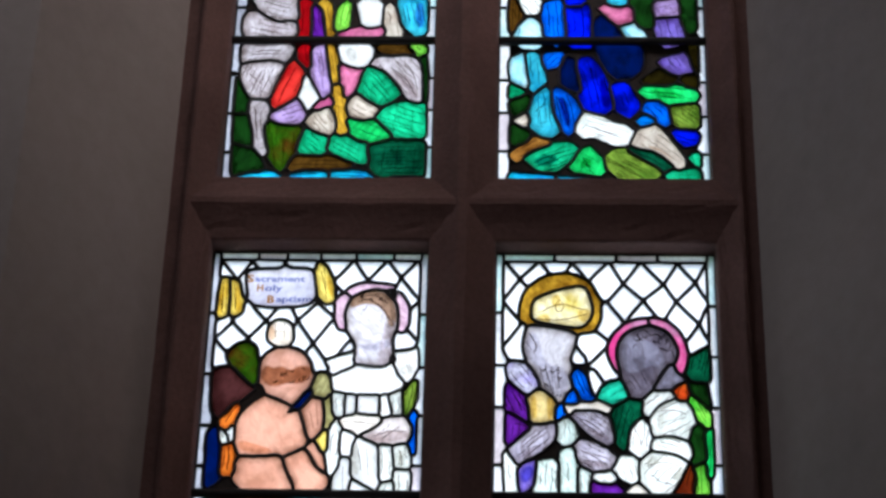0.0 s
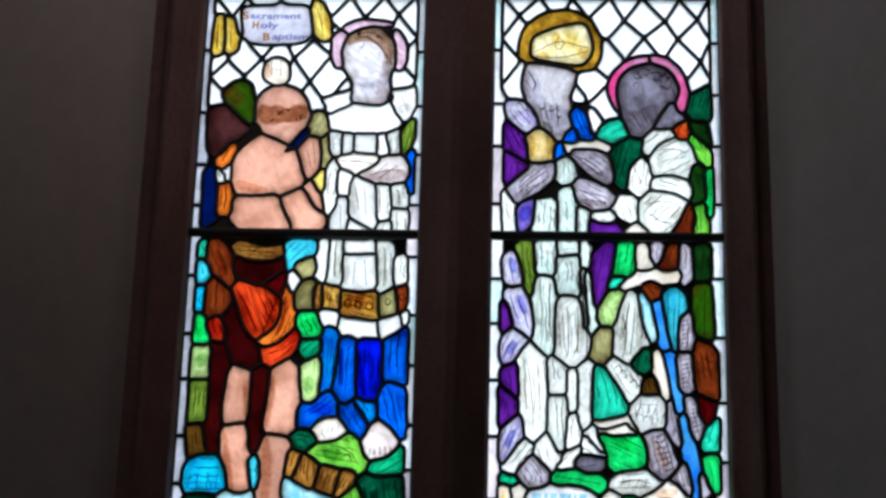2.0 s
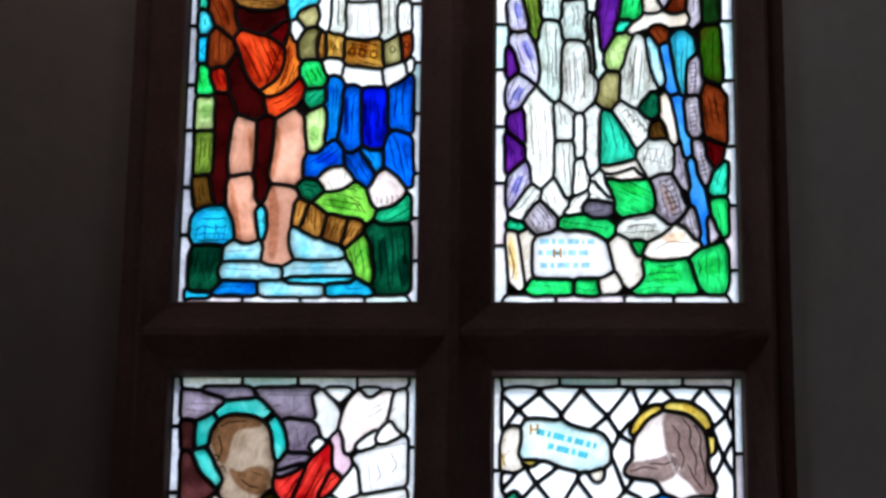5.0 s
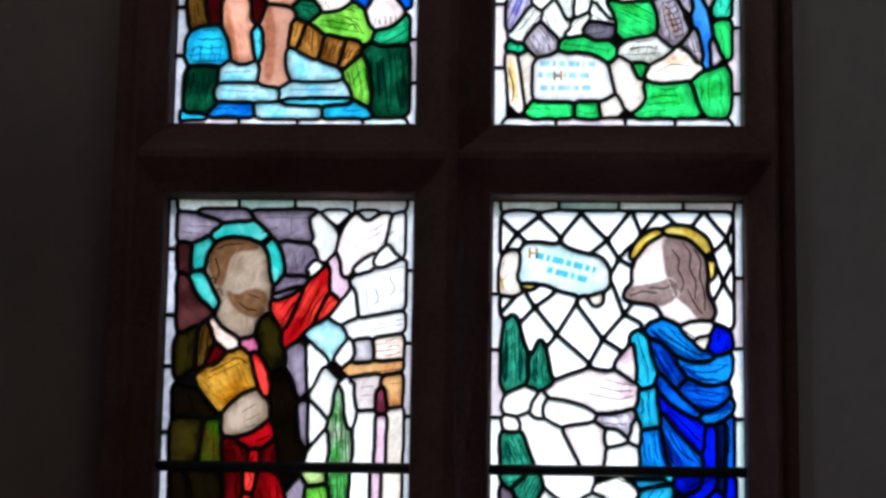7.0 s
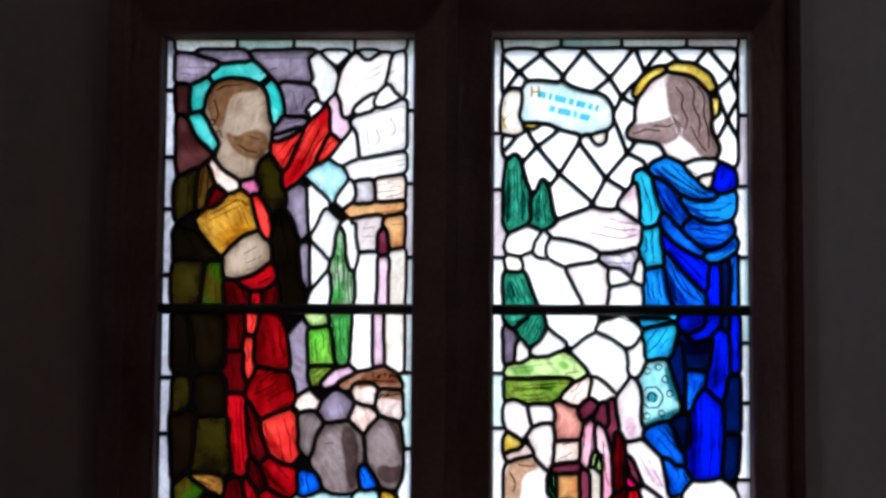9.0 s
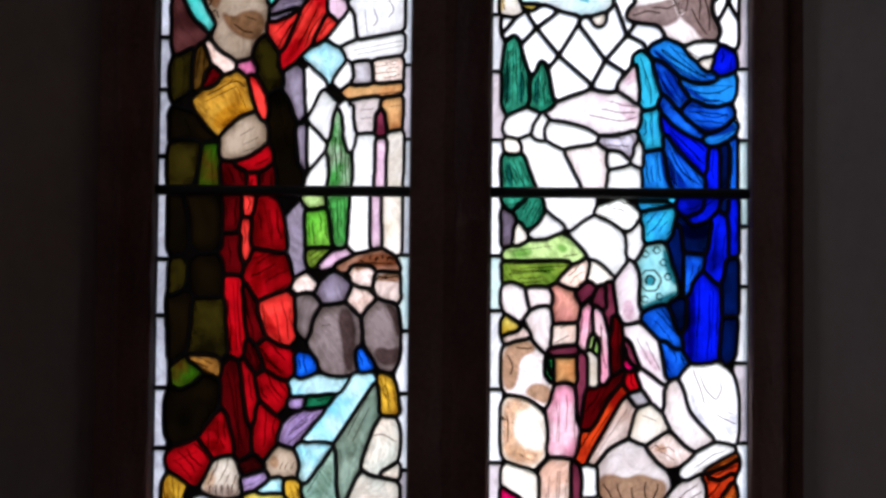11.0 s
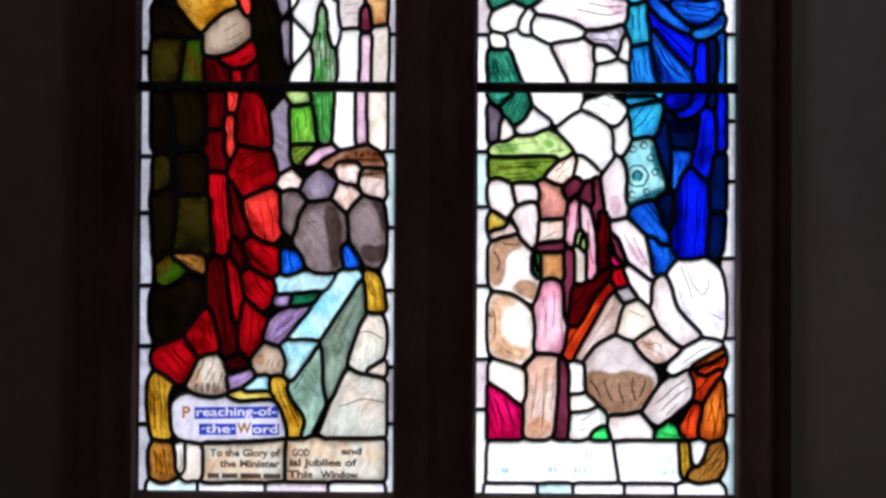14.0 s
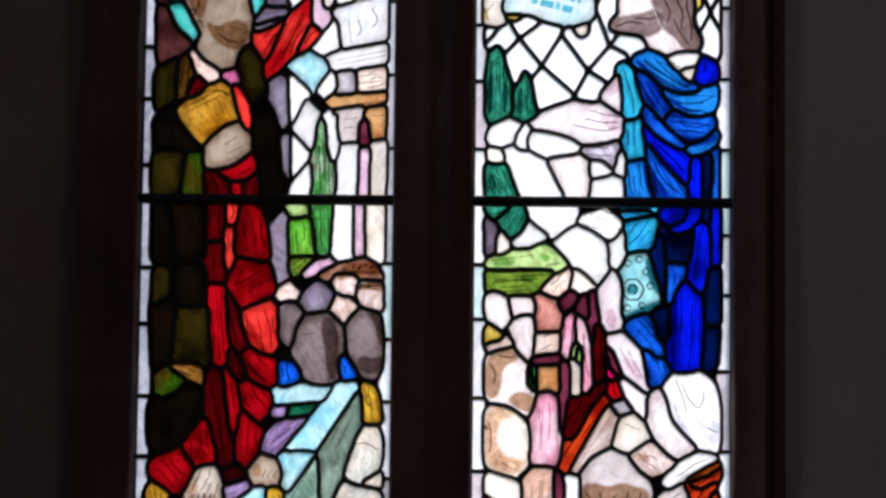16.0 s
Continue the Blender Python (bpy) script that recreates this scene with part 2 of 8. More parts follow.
# panes with brushed folds: mean gap of the lines and their width, mm
FOLDS = {"pale": (13, 2.0), "celadon": (12, 2.2), "lilac": (10, 2.0), "wool": (12, 2.2), "blue": (13, 2.6), "deepblue": (15, 2.6),
         "sky": (12, 2.4), "cyan": (13, 2.4), "red": (17, 3.0), "redlight": (18, 2.6), "darkred": (14, 3.0), "redorange": (13, 2.8),
         "orange": (11, 2.6), "rust": (12, 2.6), "green": (14, 2.0), "turf": (12, 2.2), "deepgreen": (10, 2.4), "lime": (11, 2.2),
         "teal": (14, 2.0), "tan": (8, 2.4), "brown": (9, 2.4), "cypress": (7, 2.2), "treegreen": (7, 2.2), "purple": (12, 2.4),
         "magenta": (12, 2.4), "lavender": (12, 2.0), "gold": (9, 2.0), "orphrey": (11, 2.2), "aqua": (11, 2.0),
         "moss": (9, 2.2), "bone": (12, 1.8), "rose": (14, 1.8), "salmonlight": (15, 1.8), "brocade": (9, 2.4)}
CAME = 3.9   # half width of a lead came, mm


class Cartoon:
    """The drawing of one light: pieces of glass laid down in order, then grown until they meet at the leads."""

    def __init__(self, name, col, row, label, grow):
        self.x0, self.z0 = LX[col][0], LZ[row][0]
        self.w, self.h = (LX[col][1] - self.x0) * 1000, (LZ[row][1] - self.z0) * 1000
        self.nx, self.ny = int(self.w / CELL) + 1, int(self.h / CELL) + 1
        self.grid = np.zeros((self.ny, self.nx), np.int32)
        self.kinds = [None]
        self.root = new(name)
        self.root.location = (self.x0, 0, self.z0)
        tagged(self.root, label, "stained glass")
        self.lines, self.tones = [], []
        self.grow = grow       # cells by which a piece may spread to meet its neighbours

    def g(self, kind, *xy):
        """One piece of glass of that kind, by the corners of its outline in millimetres."""
        p = np.array(xy, float).reshape(-1, 2)
        if len(p) >= 6:
            for _ in range(2):                 # hand-cut curves
                p = np.stack([p * 0.8 + np.roll(p, -1, 0) * 0.2, p * 0.2 + np.roll(p, -1, 0) * 0.8], 1).reshape(-1, 2)
        self.kinds.append(kind)
        lo = np.clip(np.floor(p.min(0) / CELL).astype(int), 0, (self.nx - 1, self.ny - 1))
        hi = np.clip(np.ceil(p.max(0) / CELL).astype(int) + 1, 1, (self.nx, self.ny))
        X, Y = np.meshgrid((np.arange(lo[0], hi[0]) + 0.5) * CELL, (np.arange(lo[1], hi[1]) + 0.5) * CELL)
        inside = np.zeros(X.shape, bool)
        for (ax, ay), (bx, by) in zip(p, np.roll(p, -1, 0)):
            if ay != by:
                inside ^= ((Y < ay) != (Y < by)) & (X < (bx - ax) * (Y - ay) / (by - ay) + ax)
        self.grid[lo[1]:hi[1], lo[0]:hi[0]][inside] = len(self.kinds) - 1

    def clear(self, x0, y0, x1, y1):
        """Rub out a stretch of the drawing."""
        self.grid[int(y0 / CELL):int(y1 / CELL), int(x0 / CELL):int(x1 / CELL)] = 0

    def stroke(self, width, *xy):
        """A line of glass paint."""
        self.lines.append((width, np.array(xy, float).reshape(-1, 2)))

    def tone(self, kind, *xy):
        """A brushed half-tone over the glass, with no lead round it."""
        self.tones.append((kind, np.array(xy, float).reshape(-1, 2)))

    def border(self, kinds, wide, left, right, bottom, top):
        """Strips of pale glass round the light, cut at the given places."""
        def runs(cuts, end):
            cuts = [0, *cuts, end]
            return list(zip(cuts, cuts[1:]))
        n = 0
        for cuts, x in ((left, 0), (right, self.w - wide)):
            for a, b in runs(cuts, self.h):
                self.g("bordergrey" if self.x0 < -0.3 and x == 0 else kinds[n % len(kinds)], x, a + 3, x + wide, a + 3, x + wide, b - 3, x, b - 3)
                n += 1
        for cuts, y in ((bottom, 0), (top, self.h - wide)):
            if cuts:
                for a, b in runs(cuts, self.w - 2 * wide):
                    a, b = a + wide + 4, b + wide - 4
                    self.g(kinds[n % len(kinds)], a, y, b, y, b, y + wide, a, y + wide)
                    n += 1

    def quarries(self, kind, x0, y0, x1, y1, wide, tall, seed, loose=0.08):
        """Diamond panes, hand-cut and uneven."""
        rnd = random.Random(seed)
        n = int((x1 - x0) / wide + (y1 - y0) / tall) + 3
        node = {}
        for u in range(-n, n + 1):
            for v in range(-n, n + 1):
                node[u, v] = (x0 + (u + v) * wide / 2 + rnd.uniform(-loose, loose) * wide, y1 + (v - u) * tall / 2 + rnd.uniform(-loose, loose) * tall)
        for u in range(-n, n):
            for v in range(-n, n):
                ring = (node[u, v], node[u + 1, v], node[u + 1, v + 1], node[u, v + 1])
                cx, cy = sum(p[0] for p in ring) / 4, sum(p[1] for p in ring) / 4
                if x0 - wide / 2 < cx < x1 + wide / 2 and y0 - tall / 2 < cy < y1 + tall / 2:
                    self.g(kind, *[min(max(c, lo), hi) for p in ring for c, lo, hi in ((p[0], x0, x1), (p[1], y0, y1))])

    def loops(self):
        """Every connected piece: (kind, outline in mm, outlines of what it encloses)."""
        g = self.grid
        plain = np.isin(g, [i for i, k in enumerate(self.kinds) if k == "quarry"])
        figure = (g > 0) & ~plain
        for _ in range(4):                     # keep the quarries a lead's width off the figures
            figure[1:] |= figure[:-1].copy()
            figure[:-1] |= figure[1:].copy()
            figure[:, 1:] |= figure[:, :-1].copy()
            figure[:, :-1] |= figure[:, 1:].copy()
        g[plain & figure] = 0
        count = np.bincount(g.ravel(), minlength=len(self.kinds))
        g[plain & (count[g] < 110)] = 0
        for _ in range(self.grow):
            n = g.copy()
            for ax, s in ((0, 1), (0, -1), (1, 1), (1, -1)):
                m = np.roll(g, s, ax)
                if ax == 0:
                    m[0 if s > 0 else -1] = 0
                else:
                    m[:, 0 if s > 0 else -1] = 0
                n = np.where((n == 0) & (m > 0), m, n)
            g = n
        self.black = []                        # what is left between the pieces is blacked out with paint
        for j, row in enumerate(g == 0):
            cut = np.flatnonzero(np.diff(np.concatenate([[0], row.astype(int), [0]])))
            self.black += [(a, b, j) for a, b in zip(cut[::2].tolist(), cut[1::2].tolist())]
        pad = np.zeros((self.ny + 2, self.nx + 2), np.int32)
        pad[1:-1, 1:-1] = g
        nexts = {}
        ys, xs = np.nonzero(pad[:, 1:] != pad[:, :-1])
        for y, x in zip(ys.tolist(), xs.tolist()):
            a, b = int(pad[y, x]), int(pad[y, x + 1])
            if a:
                nexts.setdefault((a, x + 1, y), []).append((x + 1, y + 1))
            if b:
                nexts.setdefault((b, x + 1, y + 1), []).append((x + 1, y))
        ys, xs = np.nonzero(pad[1:, :] != pad[:-1, :])
        for y, x in zip(ys.tolist(), xs.tolist()):
            a, b = int(pad[y, x]), int(pad[y + 1, x])
            if a:
                nexts.setdefault((a, x + 1, y + 1), []).append((x, y + 1))
            if b:
                nexts.setdefault((b, x, y + 1), []).append((x + 1, y + 1))
        out, holes = [], []
        while nexts:
            key = next(iter(nexts))
            lab, ring = key[0], [key[1:]]
            while True:
                k = (lab, *ring[-1])
                if k not in nexts:
                    break
                q = nexts[k].pop()
                if not nexts[k]:
                    del nexts[k]
                if q == ring[0]:
                    break
                ring.append(q)
            p = (np.array(ring, float) - 1) * CELL
            if len(p) < 8:
                continue
            area = 0.5 * float(np.sum(p[:, 0] * np.roll(p[:, 1], -1) - p[:, 1] * np.roll(p[:, 0], -1)))
            kind = self.kinds[lab]
            if area > 45:
                out.append((lab, kind, self.smooth(p, 44 if kind == "quarry" else 5), []))
            elif area < -45:
                holes.append((lab, self.smooth(p, 5)))
        for lab, p in holes:
            for piece in out:
                if piece[0] == lab and (piece[2].min(0) < p.min(0)).all() and (piece[2].max(0) > p.max(0)).all():
                    piece[3].append(p)
                    break
        return [piece[1:] for piece in out]

    def smooth(self, p, rounds):
        for _ in range(rounds):
            p = (np.roll(p, 1, 0) + 2 * p + np.roll(p, -1, 0)) / 4
        d = np.linalg.norm(np.roll(p, -1, 0) - p, axis=1)
        run = np.concatenate([[0], np.cumsum(d)])
        n = max(8, int(run[-1] / 5.0))
        q = np.vstack([p, p[:1]])
        at = np.arange(n) * run[-1] / n
        return np.stack([np.interp(at, run, q[:, 0]), np.interp(at, run, q[:, 1])], 1)

    def area(self, p):
        return 0.5 * float(np.sum(p[:, 0] * np.roll(p[:, 1], -1) - p[:, 1] * np.roll(p[:, 0], -1)))

    def inward(self, p):
        t = np.roll(p, -1, 0) - np.roll(p, 1, 0)
        t /= np.maximum(np.linalg.norm(t, axis=1, keepdims=True), 1e-6)
        return np.stack([-t[:, 1], t[:, 0]], 1)

    def make(self):
        came_v, came_f = [], []
        for kind, outer, holes in self.loops():
            half = CAME - 0.7 if kind in PALE else CAME
            if kind in FOLDS and not holes:
                self.folds(kind, outer)
            faces = []
            for p in (outer, *holes):
                nrm, n, base = self.inward(p), len(p), len(came_v)
                for d, y in ((-4.4 if kind == "quarry" else -3.2, 2.6), (-4.4 if kind == "quarry" else -3.2, 2.0), (-0.8, -4.4), (half * 0.5, -4.0), (half, -1.4), (half, 2.2)):
                    came_v += [(a / 1000, y / 1000, b / 1000) for a, b in p + nrm * d]
                for r in range(5):
                    for i in range(n):
                        j = (i + 1) % n
                        came_f.append((base + r * n + i, base + r * n + j, base + (r + 1) * n + j, base + (r + 1) * n + i))
                faces.append(p + nrm * (half - 1.2))
            bm = bmesh.new()
            edge_shade = bm.verts.layers.float.new("edge_shading")   # matt paint and edge shade in the colour: 1 at the lead, 0 inside
            edges = []
            outer_area = self.area(outer)
            for k, q in enumerate(faces):
                vs = [bm.verts.new((a / 1000, -0.0012, b / 1000)) for a, b in q]
                back = [bm.verts.new((a / 1000, 0.0018, b / 1000)) for a, b in q]
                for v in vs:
                    v[edge_shade] = 1.0
                for i in range(len(vs)):
                    bm.faces.new((vs[i - 1], vs[i], back[i], back[i - 1])).material_index = 1
                if holes:
                    edges += [bm.edges.get((vs[i - 1], vs[i])) for i in range(len(vs))]
                else:
                    mid = q.mean(0)
                    arm = q - mid
                    nxt = np.roll(arm, -1, 0)
                    if (arm[:, 0] * nxt[:, 1] - arm[:, 1] * nxt[:, 0]).min() > 0:   # seen whole from its middle
                        reach = np.linalg.norm(arm, axis=1)
                        inset = np.minimum(min(20.0, 0.32 * outer_area ** 0.5), 0.6 * reach) / reach
                        inset[:] = (inset + np.roll(inset, 1) + np.roll(inset, -1)) / 3
                        ring = [bm.verts.new((a / 1000, -0.0012, b / 1000)) for a, b in q - arm * inset[:, None]]
                        hub = bm.verts.new((mid[0] / 1000, -0.0012, mid[1] / 1000))
                        for i in range(len(vs)):
                            bm.faces.new((vs[i], vs[i - 1], ring[i - 1], ring[i]))
                            bm.faces.new((ring[i], ring[i - 1], hub))
                    else:
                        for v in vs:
                            v[edge_shade] = 0.3
                        bm.faces.new(vs[::-1])
                if not holes:
                    bm.faces.new(back).material_index = 1
            if holes:
                bmesh.ops.triangle_fill(bm, use_beauty=True, use_dissolve=False, edges=edges)
            me = bpy.data.meshes.new(kind + "_pane")
            bm.to_mesh(me)
            bm.free()
            me.materials.append(GLASS[kind])
            me.materials.append(CLEAR)
            ob = new(kind + "_pane", me)
            ob.parent = self.root
        me = bpy.data.meshes.new("lead_came")
        me.from_pydata(came_v, [], came_f)
        me.materials.append(LEAD)
        ob = tagged(new("lead_came", me), "dark grey lead lattice", kind="stuff")
        ob.parent = self.root
        if self.black:
            vs, fs = [], []
            for a, b, j in self.black:
                fs.append(tuple(range(len(vs), len(vs) + 4)))
                vs += [(x * CELL / 1000, -0.0006, z * CELL / 1000) for x, z in ((a, j), (b, j), (b, j + 1), (a, j + 1))]
            me = bpy.data.meshes.new("blackened_glass")
            me.from_pydata(vs, [], fs)
            me.materials.append(PAINT)
            tagged(new("blackened_glass", me), "black painted glass between the figures", kind="stuff").parent = self.root
        for kind, p in self.tones:
            for _ in range(2):
                a, b = p * 0.75 + np.roll(p, -1, 0) * 0.25, p * 0.25 + np.roll(p, -1, 0) * 0.75
                p = np.stack([a, b], 1).reshape(-1, 2)
            if self.area(p) < 0:
                p = p[::-1]
            size = abs(self.area(p)) ** 0.5
            p = p - self.inward(p) * min(4.0, 0.10 * size)
            rings = [p - self.inward(p) * 1.6]
            inner = p
            for _ in range(3):                     # feathered rim
                inner = inner + self.inward(inner) * min(1.2, 0.035 * size)
                inner = (np.roll(inner, 1, 0) + 2 * inner + np.roll(inner, -1, 0)) / 4
            rings.append(inner)
            n = len(p)
            me = bpy.data.meshes.new("painted_tone")
            me.from_pydata([(a / 1000, -0.0018, b / 1000) for ring in rings for a, b in ring], [],
                           [(i, (i + 1) % n, n + (i + 1) % n, n + i) for i in range(n)] + [tuple(range(n, 2 * n))])
            me.attributes.new("strength", "FLOAT", "POINT").data.foreach_set("value", [0.0] * n + [1.0] * n)
            me.materials.append(WASH[kind])
            new("painted_tone", me).parent = self.root
        if self.lines:
            self.paint_lines()

    def folds(self, kind, p):
        """Brush lines along the length of a draped pane, each a little bowed."""
        gap, width = FOLDS[kind]
        mid = p.mean(0)
        _, axes = np.linalg.eigh(np.cov((p - mid).T))
        along, across = axes[:, 1], axes[:, 0]
        if along[1] < 0:
            along = -along
        u, v = (p - mid) @ along, (p - mid) @ across
        rnd = random.Random(int(abs(mid[0]) * 7 + abs(mid[1]) * 13))
        off = v.min() + gap * rnd.uniform(0.5, 0.9)
        while off < v.max() - 0.4 * gap:
            near = u[np.abs(v - off) < 0.6 * gap]
            if len(near) > 1 and np.ptp(near) > 18:
                lo, hi = near.min() + 5, near.max() - 5
                a, b = lo + (hi - lo) * rnd.uniform(0, 0.4), hi - (hi - lo) * rnd.uniform(0, 0.35)
                bow = rnd.uniform(-0.28, 0.28) * gap
                pts = [mid + along * (a + (b - a) * k) + across * (off + bow * math.sin(math.pi * k)) for k in (0, 0.3, 0.6, 1)]
                self.lines.append((width * rnd.uniform(0.7, 1.3), np.array(pts)))
            off += gap * rnd.uniform(0.7, 1.35)

    def paint_lines(self):
        vs, fs = [], []
        for width, p in self.lines:
            for _ in range(2):          # round the bends
                if len(p) > 2:
                    a, b = p[:-1] * 0.75 + p[1:] * 0.25, p[:-1] * 0.25 + p[1:] * 0.75
                    p = np.vstack([p[:1], np.stack([a, b], 1).reshape(-1, 2), p[-1:]])
            k = np.arange(len(p))[:, None] * 0.9 + float(p[0, 0])
            p = p + np.hstack([np.sin(k), np.cos(k * 1.3)]) * 0.7
            t = np.gradient(p, axis=0)
            t /= np.maximum(np.linalg.norm(t, axis=1, keepdims=True), 1e-6)
            nrm = np.stack([-t[:, 1], t[:, 0]], 1)
            s = np.linspace(0, 1, len(p))
            half = (width / 2 * (0.35 + 0.65 * np.sin(np.pi * (0.12 + 0.76 * s))))[:, None]
            base, n = len(vs), len(p)
            for q in (p - nrm * half, p + nrm * half):
                vs += [(a / 1000, -0.0022, b / 1000) for a, b in q]
            fs += [(base + i, base + i + 1, base + n + i + 1, base + n + i) for i in range(n - 1)]
        me = bpy.data.meshes.new("painted_linework")
        me.from_pydata(vs, [], fs)
        me.materials.append(WASH["ink"])
        ob = tagged(new("painted_linework", me), "dark brown painted fold lines", kind="stuff")
        ob.parent = self.root

